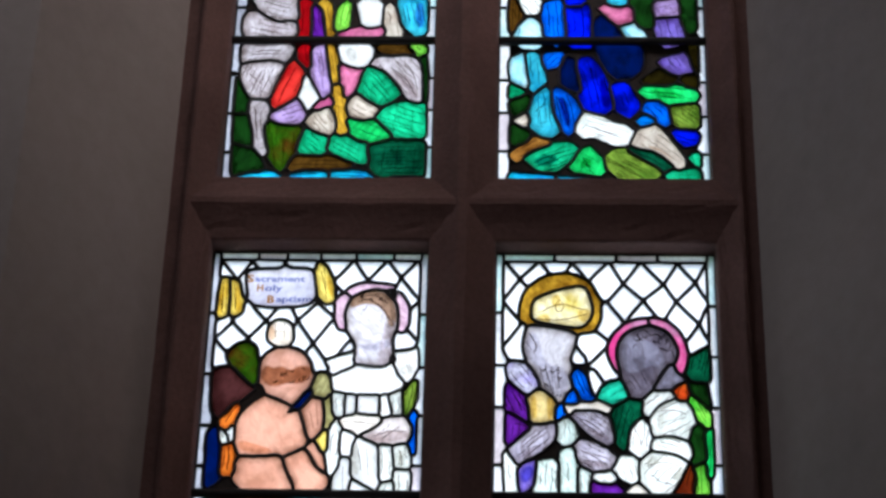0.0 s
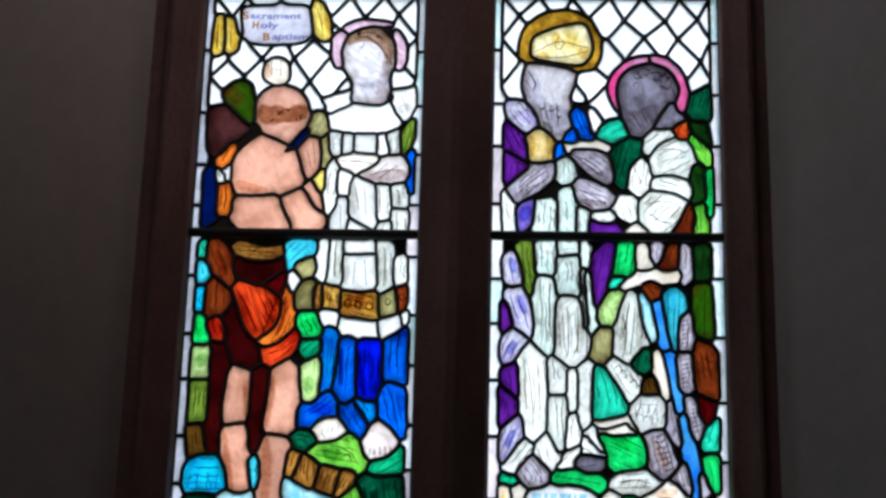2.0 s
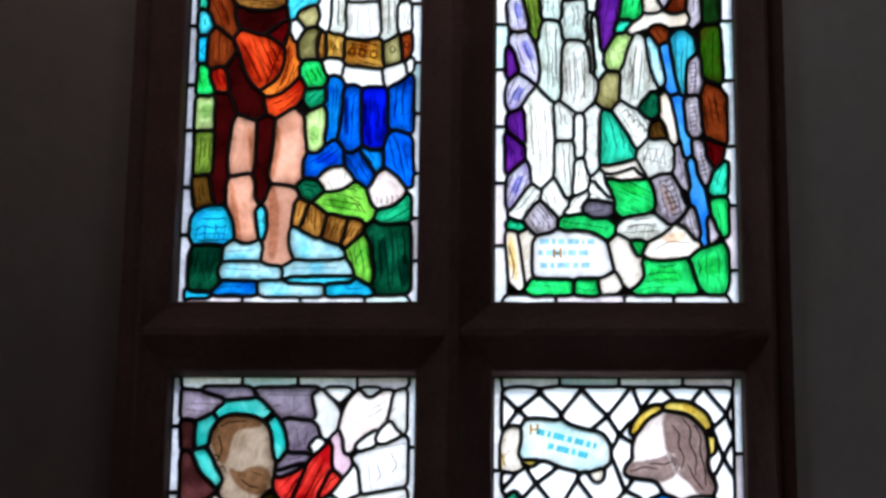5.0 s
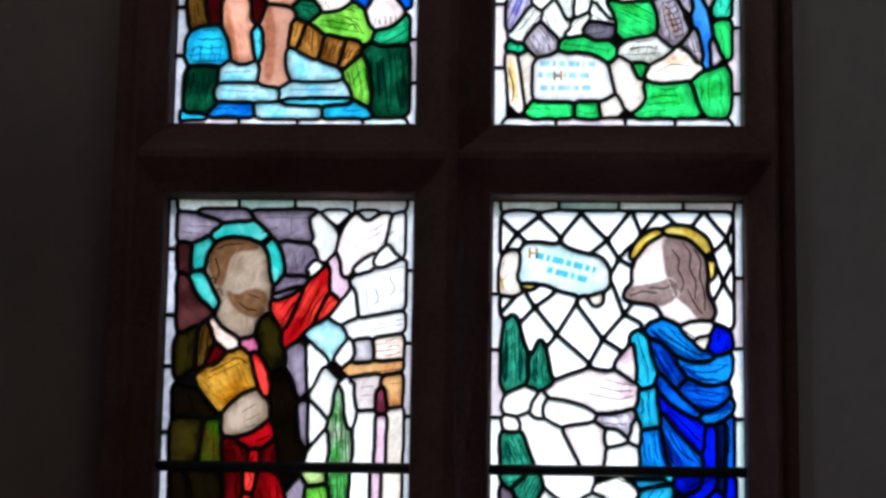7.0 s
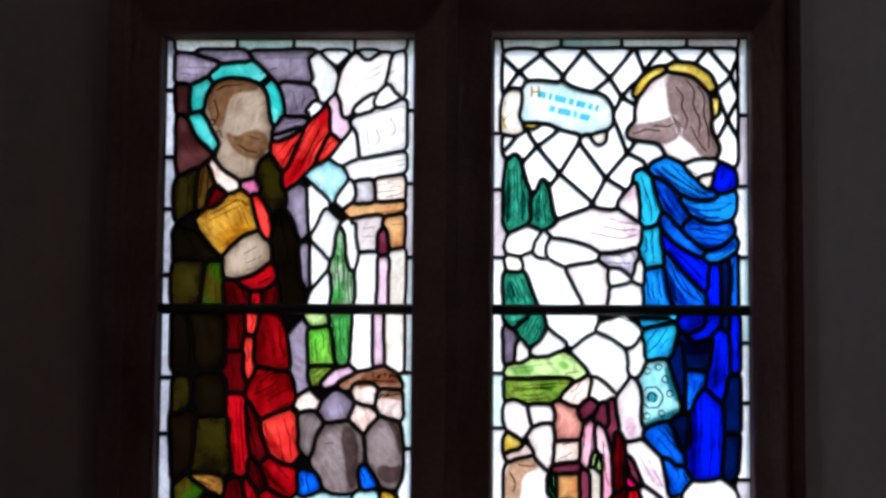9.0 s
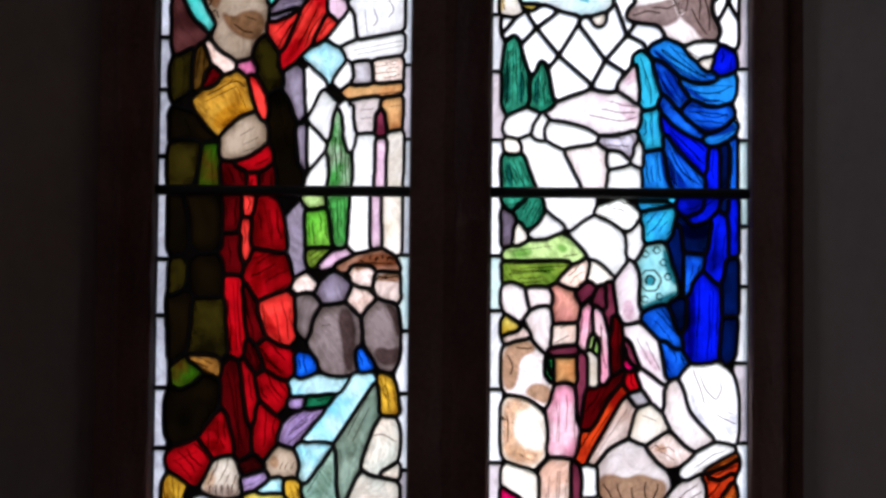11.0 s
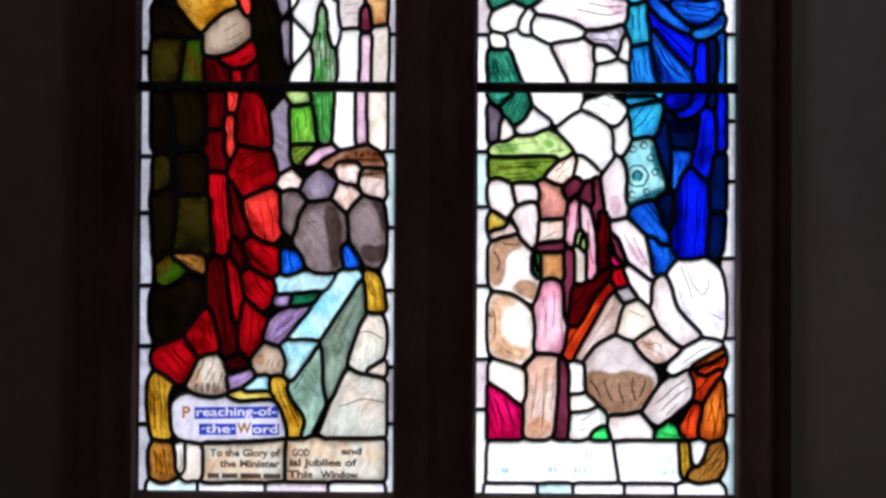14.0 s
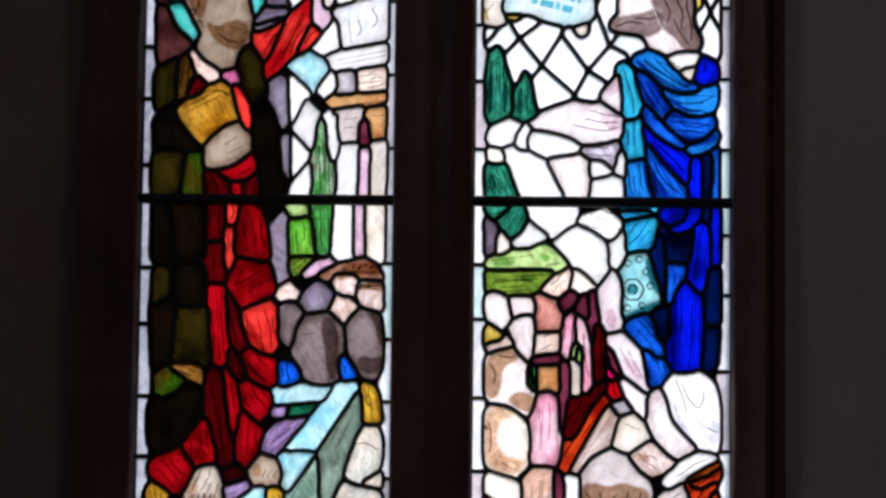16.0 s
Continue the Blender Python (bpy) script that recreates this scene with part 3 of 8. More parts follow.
# glass by its look: body colour, second colour, strength of the painted streaks
GLASS = {}
for name, rgb, second, streak in (
    ("white", (0.92, 0.94, 0.94), (0.74, 0.77, 0.75), 0.16), ("pale", (0.90, 0.95, 0.91), (0.70, 0.77, 0.71), 0.3),
    ("cream", (0.94, 0.89, 0.80), (0.76, 0.67, 0.54), 0.22), ("quarry", (0.95, 0.98, 1.0), (0.88, 0.93, 1.0), 0.0),
    ("border", (0.90, 0.95, 0.98), (0.72, 0.78, 0.84), 0.2), ("borderpink", (0.82, 0.76, 0.82), (0.60, 0.55, 0.60), 0.2),
    ("borderaqua", (0.70, 0.90, 0.89), (0.46, 0.70, 0.72), 0.2),
    ("blue", (0.005, 0.22, 0.92), (0.0, 0.05, 0.38), 0.30), ("deepblue", (0.0, 0.025, 0.82), (0.0, 0.008, 0.26), 0.15),
    ("navy", (0.0, 0.02, 0.14), (0.0, 0.01, 0.05), 0.30), ("sky", (0.01, 0.36, 0.90), (0.0, 0.14, 0.62), 0.3),
    ("cyan", (0.03, 0.62, 0.86), (0.02, 0.40, 0.74), 0.3), ("aqua", (0.10, 0.66, 0.80), (0.03, 0.42, 0.62), 0.35),
    ("icy", (0.52, 0.86, 0.93), (0.16, 0.64, 0.84), 0.3),
    ("green", (0.04, 0.84, 0.26), (0.02, 0.52, 0.14), 0.42), ("darkgreen", (0.02, 0.10, 0.02), (0.01, 0.04, 0.01), 0.50),
    ("deepgreen", (0.01, 0.19, 0.10), (0.0, 0.07, 0.04), 0.5), ("teal", (0.06, 0.78, 0.55), (0.03, 0.50, 0.34), 0.36),
    ("moss", (0.28, 0.42, 0.08), (0.10, 0.20, 0.03), 0.50), ("lime", (0.34, 0.82, 0.14), (0.10, 0.52, 0.06), 0.45),
    ("limepale", (0.62, 0.82, 0.40), (0.34, 0.62, 0.18), 0.4), ("bush", (0.05, 0.16, 0.01), (0.12, 0.06, 0.01), 0.40),
    ("olive", (0.050, 0.040, 0.007), (0.014, 0.011, 0.003), 0.40), ("darkolive", (0.017, 0.011, 0.004), (0.005, 0.004, 0.0015), 0.40),
    ("coral", (0.78, 0.48, 0.38), (0.62, 0.34, 0.24), 0.2),
    ("olivepale", (0.50, 0.48, 0.25), (0.30, 0.28, 0.12), 0.40), ("cypress", (0.06, 0.48, 0.34), (0.02, 0.28, 0.19), 0.55),
    ("treegreen", (0.10, 0.42, 0.12), (0.60, 0.75, 0.60), 0.50), ("celadon", (0.74, 0.88, 0.83), (0.50, 0.66, 0.60), 0.45),
    ("red", (0.52, 0.010, 0.020), (0.20, 0.003, 0.006), 0.12), ("redlight", (0.86, 0.09, 0.07), (0.48, 0.012, 0.02), 0.12),
    ("darkred", (0.16, 0.004, 0.008), (0.07, 0.002, 0.004), 0.25), ("maroon", (0.08, 0.006, 0.007), (0.045, 0.003, 0.004), 0.25),
    ("redorange", (0.84, 0.12, 0.03), (0.40, 0.02, 0.01), 0.3), ("orange", (0.84, 0.28, 0.05), (0.50, 0.09, 0.02), 0.3),
    ("orangepale", (0.85, 0.55, 0.28), (0.70, 0.34, 0.14), 0.25), ("rust", (0.30, 0.075, 0.02), (0.15, 0.03, 0.01), 0.35),
    ("brown", (0.16, 0.09, 0.02), (0.06, 0.032, 0.008), 0.50), ("tan", (0.55, 0.30, 0.08), (0.26, 0.12, 0.03), 0.50),
    ("gold", (0.72, 0.48, 0.07), (0.42, 0.24, 0.03), 0.45), ("yellow", (0.85, 0.72, 0.22), (0.62, 0.46, 0.08), 0.35),
    ("book", (0.62, 0.38, 0.07), (0.42, 0.22, 0.03), 0.50), ("brocade", (0.75, 0.50, 0.14), (0.40, 0.16, 0.03), 0.60),
    ("mitre", (0.92, 0.86, 0.55), (0.60, 0.46, 0.08), 0.35), ("chalice", (0.85, 0.72, 0.38), (0.55, 0.36, 0.08), 0.45),
    ("pink", (0.75, 0.28, 0.45), (0.55, 0.14, 0.30), 0.30), ("halopink", (0.78, 0.55, 0.68), (0.58, 0.36, 0.50), 0.30),
    ("halorose", (0.80, 0.12, 0.38), (0.75, 0.40, 0.60), 0.25), ("haloteal", (0.03, 0.45, 0.42), (0.16, 0.62, 0.58), 0.25),
    ("rose", (0.84, 0.42, 0.54), (0.92, 0.74, 0.78), 0.25), ("magenta", (0.85, 0.02, 0.22), (0.60, 0.01, 0.12), 0.25),
    ("plum", (0.28, 0.07, 0.12), (0.16, 0.03, 0.06), 0.30), ("purple", (0.20, 0.04, 0.40), (0.10, 0.015, 0.24), 0.3),
    ("lavender", (0.52, 0.40, 0.66), (0.34, 0.24, 0.46), 0.40), ("lavgrey", (0.36, 0.32, 0.40), (0.22, 0.18, 0.25), 0.35),
    ("lilac", (0.56, 0.53, 0.63), (0.36, 0.33, 0.43), 0.50), ("orphrey", (0.62, 0.62, 0.80), (0.24, 0.16, 0.58), 0.45),
    ("salmon", (0.84, 0.44, 0.36), (0.72, 0.34, 0.32), 0.3), ("salmonlight", (0.97, 0.80, 0.70), (0.92, 0.56, 0.42), 0.3),
    ("sleeve", (0.97, 0.93, 0.95), (0.88, 0.72, 0.78), 0.20), ("dusk", (0.13, 0.05, 0.05), (0.06, 0.02, 0.02), 0.30),
    ("apricot", (0.76, 0.45, 0.34), (0.56, 0.30, 0.21), 0.15), ("buff", (0.52, 0.43, 0.34), (0.40, 0.31, 0.23), 0.25),
    ("greytint", (0.62, 0.60, 0.64), (0.46, 0.44, 0.48), 0.30), ("slate", (0.30, 0.29, 0.36), (0.18, 0.17, 0.22), 0.40),
    ("taupe", (0.30, 0.25, 0.25), (0.20, 0.16, 0.16), 0.35), ("blush", (0.86, 0.70, 0.64), (0.66, 0.46, 0.38), 0.40),
    ("umberpink", (0.60, 0.36, 0.27), (0.32, 0.14, 0.07), 0.45),
   
    ("scroll", (0.70, 0.70, 0.80), (0.54, 0.54, 0.66), 0.20),
    ("scrollaqua", (0.80, 0.94, 0.96), (0.50, 0.82, 0.88), 0.20), ("parchment", (0.66, 0.66, 0.56), (0.70, 0.48, 0.30), 0.30),
    ("marble", (0.66, 0.70, 0.62), (0.84, 0.74, 0.62), 0.35), ("lace", (0.40, 0.74, 0.76), (0.22, 0.54, 0.60), 0.25),
    ("sage", (0.34, 0.44, 0.37), (0.20, 0.29, 0.24), 0.35), ("seagreen", (0.42, 0.60, 0.52), (0.22, 0.40, 0.33), 0.40),
    ("wool", (0.56, 0.52, 0.55), (0.40, 0.34, 0.36), 0.45), ("bone", (0.68, 0.62, 0.52), (0.50, 0.42, 0.34), 0.30),
    ("dusklav", (0.26, 0.20, 0.58), (0.14, 0.08, 0.34), 0.50),
    ("shell", (0.86, 0.80, 0.79), (0.68, 0.58, 0.56), 0.25),
    ("bordergrey", (0.46, 0.50, 0.58), (0.32, 0.34, 0.41), 0.25),
    ("turf", (0.03, 0.64, 0.34), (0.01, 0.38, 0.19), 0.45), ("scrollpale", (0.90, 0.92, 0.94), (0.74, 0.78, 0.84), 0.20),
    ("sword", (0.12, 0.50, 0.95), (0.04, 0.30, 0.88), 0.2),
):
    hue = 1.0 if min(rgb) > 0.45 else 1.3     # strong colours are flashed deeper
    GLASS[name] = glass(name + "_glass", tuple(v ** hue for v in rgb), tuple(v ** hue for v in second), streak,
                        edge_shade=0.12 if name in ("quarry", "bordergrey", "border", "borderpink", "borderaqua") else 0.4 if min(rgb) > 0.6 else 0.84)

def wash(name, rgb, feather=True):
    """Translucent stain brushed on a pane."""
    m, nt, nd, lk = nodes_of(name)
    nd.remove(nd["Principled BSDF"])
    t = nd.new("ShaderNodeBsdfTransparent")
    co = nd.new("ShaderNodeTexCoord").outputs["Object"]
    c = ramp(nt, noise_node(nt, co, 70, 5, 0.7), [(0.30, tuple(v * 0.72 for v in rgb)), (0.68, tuple(min(1.0, v * 1.3) for v in rgb))])
    if feather:
        at = nd.new("ShaderNodeAttribute")
        at.attribute_name = "strength"
        c = mixed(nt, "MIX", at.outputs["Fac"], (1.0, 1.0, 1.0), c)
    lk.new(c, t.inputs["Color"])
    lk.new(t.outputs[0], nd["Material Output"].inputs["Surface"])
    return m


WASH = {"hairtone": wash("brown_halftone", (0.42, 0.27, 0.17)), "darktone": wash("dark_halftone", (0.26, 0.20, 0.19)),
        "sepia": wash("sepia_halftone", (0.76, 0.58, 0.46)), "slatetone": wash("slate_halftone", (0.68, 0.68, 0.76)),
        "tealtone": wash("teal_halftone", (0.05, 0.30, 0.36)), "bluetone": wash("blue_halftone", (0.34, 0.36, 0.78)),
        "goldtone": wash("gold_halftone", (0.86, 0.66, 0.34)), "greentone": wash("green_halftone", (0.45, 0.62, 0.40)),
        "greytone": wash("grey_halftone", (0.70, 0.68, 0.64)), "redtone": wash("red_halftone", (0.58, 0.40, 0.38)),
        "pinktone": wash("pink_halftone", (0.86, 0.64, 0.70)), "navytone": wash("navy_halftone", (0.10, 0.12, 0.34)), "softtone": wash("soft_halftone", (0.62, 0.56, 0.56)), "ink": wash("ink_linework", (0.17, 0.13, 0.11), False)}

# ---- the six lights ----
shepherd = Cartoon("stained_glass_light", 0, 2, "leaded stained glass light with robed shape, sheep and green turf", 9)
kneeling = Cartoon("stained_glass_light", 1, 2, "leaded stained glass light with deep blue robe over green turf", 9)
baptism = Cartoon("stained_glass_light", 0, 1, "leaded stained glass light with red wrap, white robe and water steps", 9)
communion = Cartoon("stained_glass_light", 1, 1, "leaded stained glass light with gold mitre, chalice and blue sword", 9)
preaching = Cartoon("stained_glass_light", 0, 0, "leaded stained glass light with scarlet robe, gold book and lettered scroll", 9)
hearing = Cartoon("stained_glass_light", 1, 0, "leaded stained glass light with blue robe, white scroll and rose lectern", 9)
B = ("border", "borderpink", "border", "border", "borderaqua")

baptism.quarries("quarry", 16, 900, 441, 1188, 70, 96, 3)
communion.quarries("quarry", 16, 850, 441, 1188, 73, 98, 5)
hearing.quarries("quarry", 16, 700, 441, 1194, 76, 90, 8, 0.17)
shepherd.quarries("darkgreen", 16, 520, 440, 990, 110, 150, 2)
kneeling.quarries("navy", 16, 520, 441, 990, 110, 150, 4)
hearing.clear(255, 0, 458, 985)
hearing.clear(0, 0, 458, 860)
baptism.clear(0, 0, 458, 930)
communion.clear(0, 0, 205, 960)
communion.clear(205, 0, 458, 885)
communion.clear(300, 0, 458, 975)

shepherd.g("wool", 17, 454, 48, 462, 95, 436, 133, 439, 138, 401, 21, 400)
shepherd.g("wool", 20, 369, 131, 370, 120, 339, 25, 334)
shepherd.g("wool", 24, 324, 89, 335, 115, 324, 93, 271, 83, 238, 51, 241, 30, 278)
shepherd.g("wool", 46, 223, 81, 226, 85, 197, 73, 153, 81, 116, 92, 92, 73, 98, 64, 145)
shepherd.g("red", 149, 494, 166, 494, 171, 401, 155, 401)
shepherd.g("red", 156, 370, 169, 370, 172, 324, 159, 332)
shepherd.g("redlight", 128, 317, 146, 329, 161, 287, 145, 242, 103, 209, 107, 249)
shepherd.g("lavender", 101, 190, 134, 212, 158, 227, 167, 183, 149, 171, 112, 175)
shepherd.g("bush", 94, 165, 163, 153, 148, 95, 126, 52, 108, 80)
shepherd.g("lavender", 182, 362, 207, 370, 226, 257, 214, 235, 193, 272)
shepherd.g("gold", 194, 494, 207, 494, 222, 408, 209, 401)
shepherd.g("gold", 213, 370, 224, 370, 237, 279, 228, 279)
shepherd.g("gold", 231, 264, 250, 264, 264, 154, 252, 146)
shepherd.g("lime", 226, 424, 240, 478, 252, 494, 251, 424)
shepherd.g("white", 245, 370, 308, 370, 304, 332, 285, 317, 260, 329)
shepherd.g("white", 284, 494, 322, 494, 322, 432, 300, 424)
shepherd.g("pink", 248, 317, 292, 310, 281, 272, 258, 242)
shepherd.g("bone", 265, 213, 283, 239, 315, 220, 328, 205, 310, 180, 279, 186)
shepherd.g("bone", 180, 175, 198, 197, 222, 212, 236, 183, 237, 151, 207, 146)
shepherd.g("turf", 298, 310, 336, 317, 376, 250, 358, 228, 314, 228, 291, 257)
shepherd.g("turf", 335, 191, 359, 213, 439, 221, 442, 140, 374, 137)
shepherd.g("green", 267, 176, 317, 176, 361, 140, 325, 125, 294, 128)
shepherd.g("deepgreen", 320, 108, 374, 122, 442, 118, 444, 40, 335, 39)
shepherd.g("turf", 166, 102, 176, 146, 220, 132, 215, 95)
shepherd.g("turf", 233, 107, 238, 132, 307, 118, 309, 74, 271, 81)
shepherd.g("brown", 155, 74, 229, 78, 278, 64, 254, 56, 150, 55)
shepherd.g("wool", 316, 332, 354, 340, 391, 348, 417, 333, 425, 288, 427, 228, 410, 228, 388, 265, 355, 302, 323, 317)
shepherd.g("cyan", 35, 26, 71, 40, 121, 35, 127, 26, 97, 23)
shepherd.g("cyan", 146, 26, 169, 41, 224, 44, 226, 21, 149, 21)
shepherd.g("cyan", 241, 21, 243, 45, 310, 39, 344, 25)
shepherd.g("cyan", 366, 28, 396, 31, 445, 23)
shepherd.g("wool", 46, 502, 129, 502, 139, 455, 101, 443, 68, 463)
shepherd.g("darkgreen", 0, 332, 20, 272, 40, 227, 42, 197, 13, 197)
shepherd.g("darkgreen", 14, 190, 44, 190, 58, 139, 54, 110, 18, 124)
shepherd.g("darkgreen", 19, 112, 68, 95, 83, 52, 24, 45)
shepherd.g("purple", 176, 479, 198, 471, 206, 397, 178, 397)
shepherd.g("white", 168, 287, 188, 257, 196, 235, 178, 213, 164, 242)
shepherd.g("pink", 197, 213, 220, 240, 234, 225, 203, 205)
shepherd.g("pink", 243, 406, 300, 422, 338, 417, 301, 397, 257, 397)
shepherd.g("bone", 348, 487, 369, 441, 371, 402, 352, 402, 344, 440)
shepherd.g("aqua", 376, 503, 431, 503, 434, 418, 409, 410, 378, 441)
shepherd.g("brown", 328, 371, 391, 371, 410, 356, 353, 356)
shepherd.g("lime", 397, 371, 435, 372, 435, 356, 410, 356)
shepherd.g("darkgreen", 432, 349, 440, 318, 442, 229, 435, 229)
shepherd.tone("greytone", 252, 366, 277, 369, 279, 330, 259, 340)
shepherd.tone("bluetone", 406, 487, 425, 495, 427, 425, 412, 425)
shepherd.stroke(2.6, 101, 146, 113, 59)
shepherd.stroke(2.6, 126, 146, 132, 60)
shepherd.stroke(2.6, 387, 487, 395, 433)
shepherd.stroke(2.6, 412, 495, 417, 425)
shepherd.stroke(2.4, 34, 326, 35, 333, 41, 337, 47, 335)
shepherd.stroke(3.2, 81, 396, 84, 392, 84, 387, 81, 383)
shepherd.stroke(2.0, 109, 285, 115, 282, 120, 285, 122, 293)
shepherd.stroke(2.0, 122, 398, 126, 393, 126, 389, 124, 384)
shepherd.stroke(2.4, 122, 326, 117, 326, 115, 322, 115, 316)
shepherd.stroke(2.0, 106, 293, 101, 290, 100, 282, 103, 276)
shepherd.stroke(2.0, 122, 317, 120, 322, 122, 326, 126, 326)
shepherd.stroke(3.2, 114, 403, 112, 396, 115, 389, 120, 386)
shepherd.stroke(2.0, 95, 335, 100, 337, 107, 334, 108, 328)
shepherd.stroke(3.2, 320, 97, 320, 25)
shepherd.stroke(2.0, 113, 161, 113, 67)
shepherd.stroke(2.4, 132, 154, 131, 67)
shepherd.stroke(3.2, 151, 146, 150, 67)
shepherd.stroke(2.0, 262, 154, 300, 140)
shepherd.stroke(2.4, 38, 423, 97, 411)
shepherd.stroke(2.4, 41, 301, 74, 271)
shepherd.stroke(2.4, 77, 316, 69, 249)
shepherd.stroke(2.4, 59, 212, 69, 160)
shepherd.stroke(2.4, 196, 347, 209, 257)
shepherd.stroke(2.4, 355, 317, 393, 288, 414, 243)
shepherd.stroke(2.4, 367, 333, 405, 310, 419, 258)
shepherd.stroke(2.4, 351, 96, 346, 53)
shepherd.stroke(2.4, 381, 108, 377, 51)
shepherd.stroke(2.4, 418, 108, 416, 51)
shepherd.stroke(2.4, 372, 198, 367, 147)
shepherd.stroke(2.4, 409, 206, 408, 147)
shepherd.tone("softtone", 355, 310, 388, 273, 414, 231, 422, 243, 396, 295)
kneeling.g("icy", 40, 379, 46, 425, 65, 444, 86, 438, 90, 410, 94, 376)
kneeling.g("icy", 28, 334, 53, 349, 60, 274, 37, 281, 28, 311)
kneeling.g("aqua", 65, 349, 84, 349, 97, 281, 78, 259, 69, 304)
kneeling.g("blue", 103, 487, 135, 495, 141, 410, 128, 380, 103, 410)
kneeling.g("deepblue", 154, 480, 192, 488, 204, 380, 160, 380)
kneeling.g("blue", 103, 349, 141, 352, 134, 331, 107, 322)
kneeling.g("deepblue", 172, 334, 209, 342, 240, 260, 245, 208, 214, 200, 190, 215, 184, 259)
kneeling.g("navy", 147, 342, 166, 334, 181, 259, 147, 274)
kneeling.g("blue", 119, 259, 147, 252, 174, 215, 165, 164, 152, 142, 128, 200)
kneeling.g("aqua", 72, 214, 91, 252, 112, 259, 112, 200, 134, 149, 97, 142, 72, 170)
kneeling.g("deepblue", 252, 267, 277, 275, 307, 216, 288, 194, 264, 208)
kneeling.g("blue", 319, 216, 350, 231, 368, 201, 367, 172, 331, 194)
kneeling.g("sky", 309, 179, 325, 194, 341, 186, 331, 172, 312, 172)
kneeling.g("pale", 171, 164, 190, 193, 214, 193, 251, 164, 291, 157, 281, 121, 244, 128, 208, 149, 183, 142)
kneeling.g("bone", 293, 128, 312, 154, 343, 165, 366, 129, 395, 86, 395, 60, 383, 71, 347, 107, 305, 111)
kneeling.g("green", 308, 260, 370, 268, 444, 253, 443, 238, 369, 231, 332, 242)
kneeling.g("moss", 381, 209, 440, 216, 441, 170, 392, 169)
kneeling.g("deepblue", 385, 150, 440, 143, 433, 129, 403, 122)
kneeling.g("turf", 61, 84, 97, 113, 171, 116, 158, 84, 128, 56, 85, 62)
kneeling.g("green", 164, 59, 183, 99, 201, 106, 219, 85, 225, 49)
kneeling.g("moss", 238, 92, 280, 106, 328, 78, 352, 50, 327, 28, 279, 28, 243, 56)
kneeling.g("tan", 30, 91, 54, 112, 79, 130, 116, 120, 97, 110, 61, 98, 42, 79)
kneeling.g("turf", 420, 86, 438, 93, 437, 65)
kneeling.g("turf", 370, 43, 437, 50, 436, 22, 376, 26)
kneeling.g("lavender", 344, 488, 399, 496, 400, 465, 350, 460)
kneeling.g("dusklav", 349, 445, 400, 449, 404, 388, 367, 380)
kneeling.g("dusklav", 359, 335, 410, 350, 427, 313, 383, 305)
kneeling.g("icy", 280, 426, 305, 434, 323, 395, 296, 398)
kneeling.g("pink", 230, 480, 299, 475, 293, 444, 261, 444)
kneeling.g("darkgreen", 29, 222, 66, 237, 60, 207, 35, 200)
kneeling.g("darkgreen", 33, 163, 60, 149, 60, 127, 33, 124)
kneeling.g("brown", 27, 504, 46, 465, 27, 418, 21, 457)
kneeling.g("pale", 52, 504, 84, 504, 84, 472, 59, 472)
kneeling.g("deepblue", 154, 504, 186, 504, 186, 485, 158, 485)
kneeling.g("turf", 29, 267, 47, 259, 54, 252, 26, 244)
kneeling.g("bone", 42, 178, 60, 193, 67, 178, 54, 168)
kneeling.g("deepgreen", 281, 103, 329, 100, 371, 65, 353, 57, 305, 86)
kneeling.g("navy", 224, 457, 255, 427, 273, 381, 311, 381, 309, 305, 259, 290, 235, 335, 210, 411)
kneeling.g("aqua", 250, 504, 281, 504, 275, 489, 252, 492)
kneeling.g("darkgreen", 300, 504, 339, 504, 343, 435, 312, 434)
kneeling.g("darkgreen", 408, 504, 446, 505, 444, 427, 431, 412, 413, 442)
kneeling.g("olive", 430, 404, 447, 404, 443, 306, 432, 321)
kneeling.g("olive", 321, 283, 353, 308, 390, 291, 371, 276)
kneeling.g("olive", 408, 291, 439, 295, 438, 269, 414, 276)
kneeling.g("cyan", 28, 38, 122, 30, 120, 11, 29, 10)
kneeling.g("cyan", 132, 28, 231, 21, 231, 11, 132, 11)
kneeling.tone("tealtone", 73, 77, 116, 96, 134, 77, 98, 59)
kneeling.tone("greentone", 321, 261, 370, 261, 413, 243, 369, 234)
kneeling.tone("greentone", 171, 63, 195, 92, 207, 57)
kneeling.stroke(2.6, 375, 435, 392, 389)
kneeling.stroke(2.6, 98, 92, 146, 70)
kneeling.stroke(2.6, 183, 71, 207, 57)
kneeling.stroke(2.6, 333, 258, 407, 243)
kneeling.stroke(2.6, 372, 343, 396, 309)
kneeling.stroke(2.0, 208, 135, 232, 143)
kneeling.stroke(3.2, 46, 426, 40, 388)
kneeling.stroke(2.4, 356, 442, 367, 381)
kneeling.stroke(3.2, 375, 450, 386, 381)
kneeling.stroke(2.0, 394, 442, 402, 381)
kneeling.stroke(2.4, 372, 343, 384, 321)
kneeling.stroke(3.2, 391, 343, 403, 321)
kneeling.stroke(2.0, 274, 427, 298, 396)
kneeling.stroke(3.2, 371, 79, 377, 62)
kneeling.stroke(3.2, 320, 253, 394, 239)
kneeling.stroke(2.4, 98, 84, 146, 99)
kneeling.stroke(3.2, 183, 85, 201, 49)
kneeling.stroke(2.4, 128, 244, 146, 200, 156, 156)
kneeling.stroke(2.4, 203, 319, 221, 215)
kneeling.stroke(2.4, 183, 157, 202, 178)
kneeling.stroke(2.4, 208, 164, 244, 142, 275, 135)
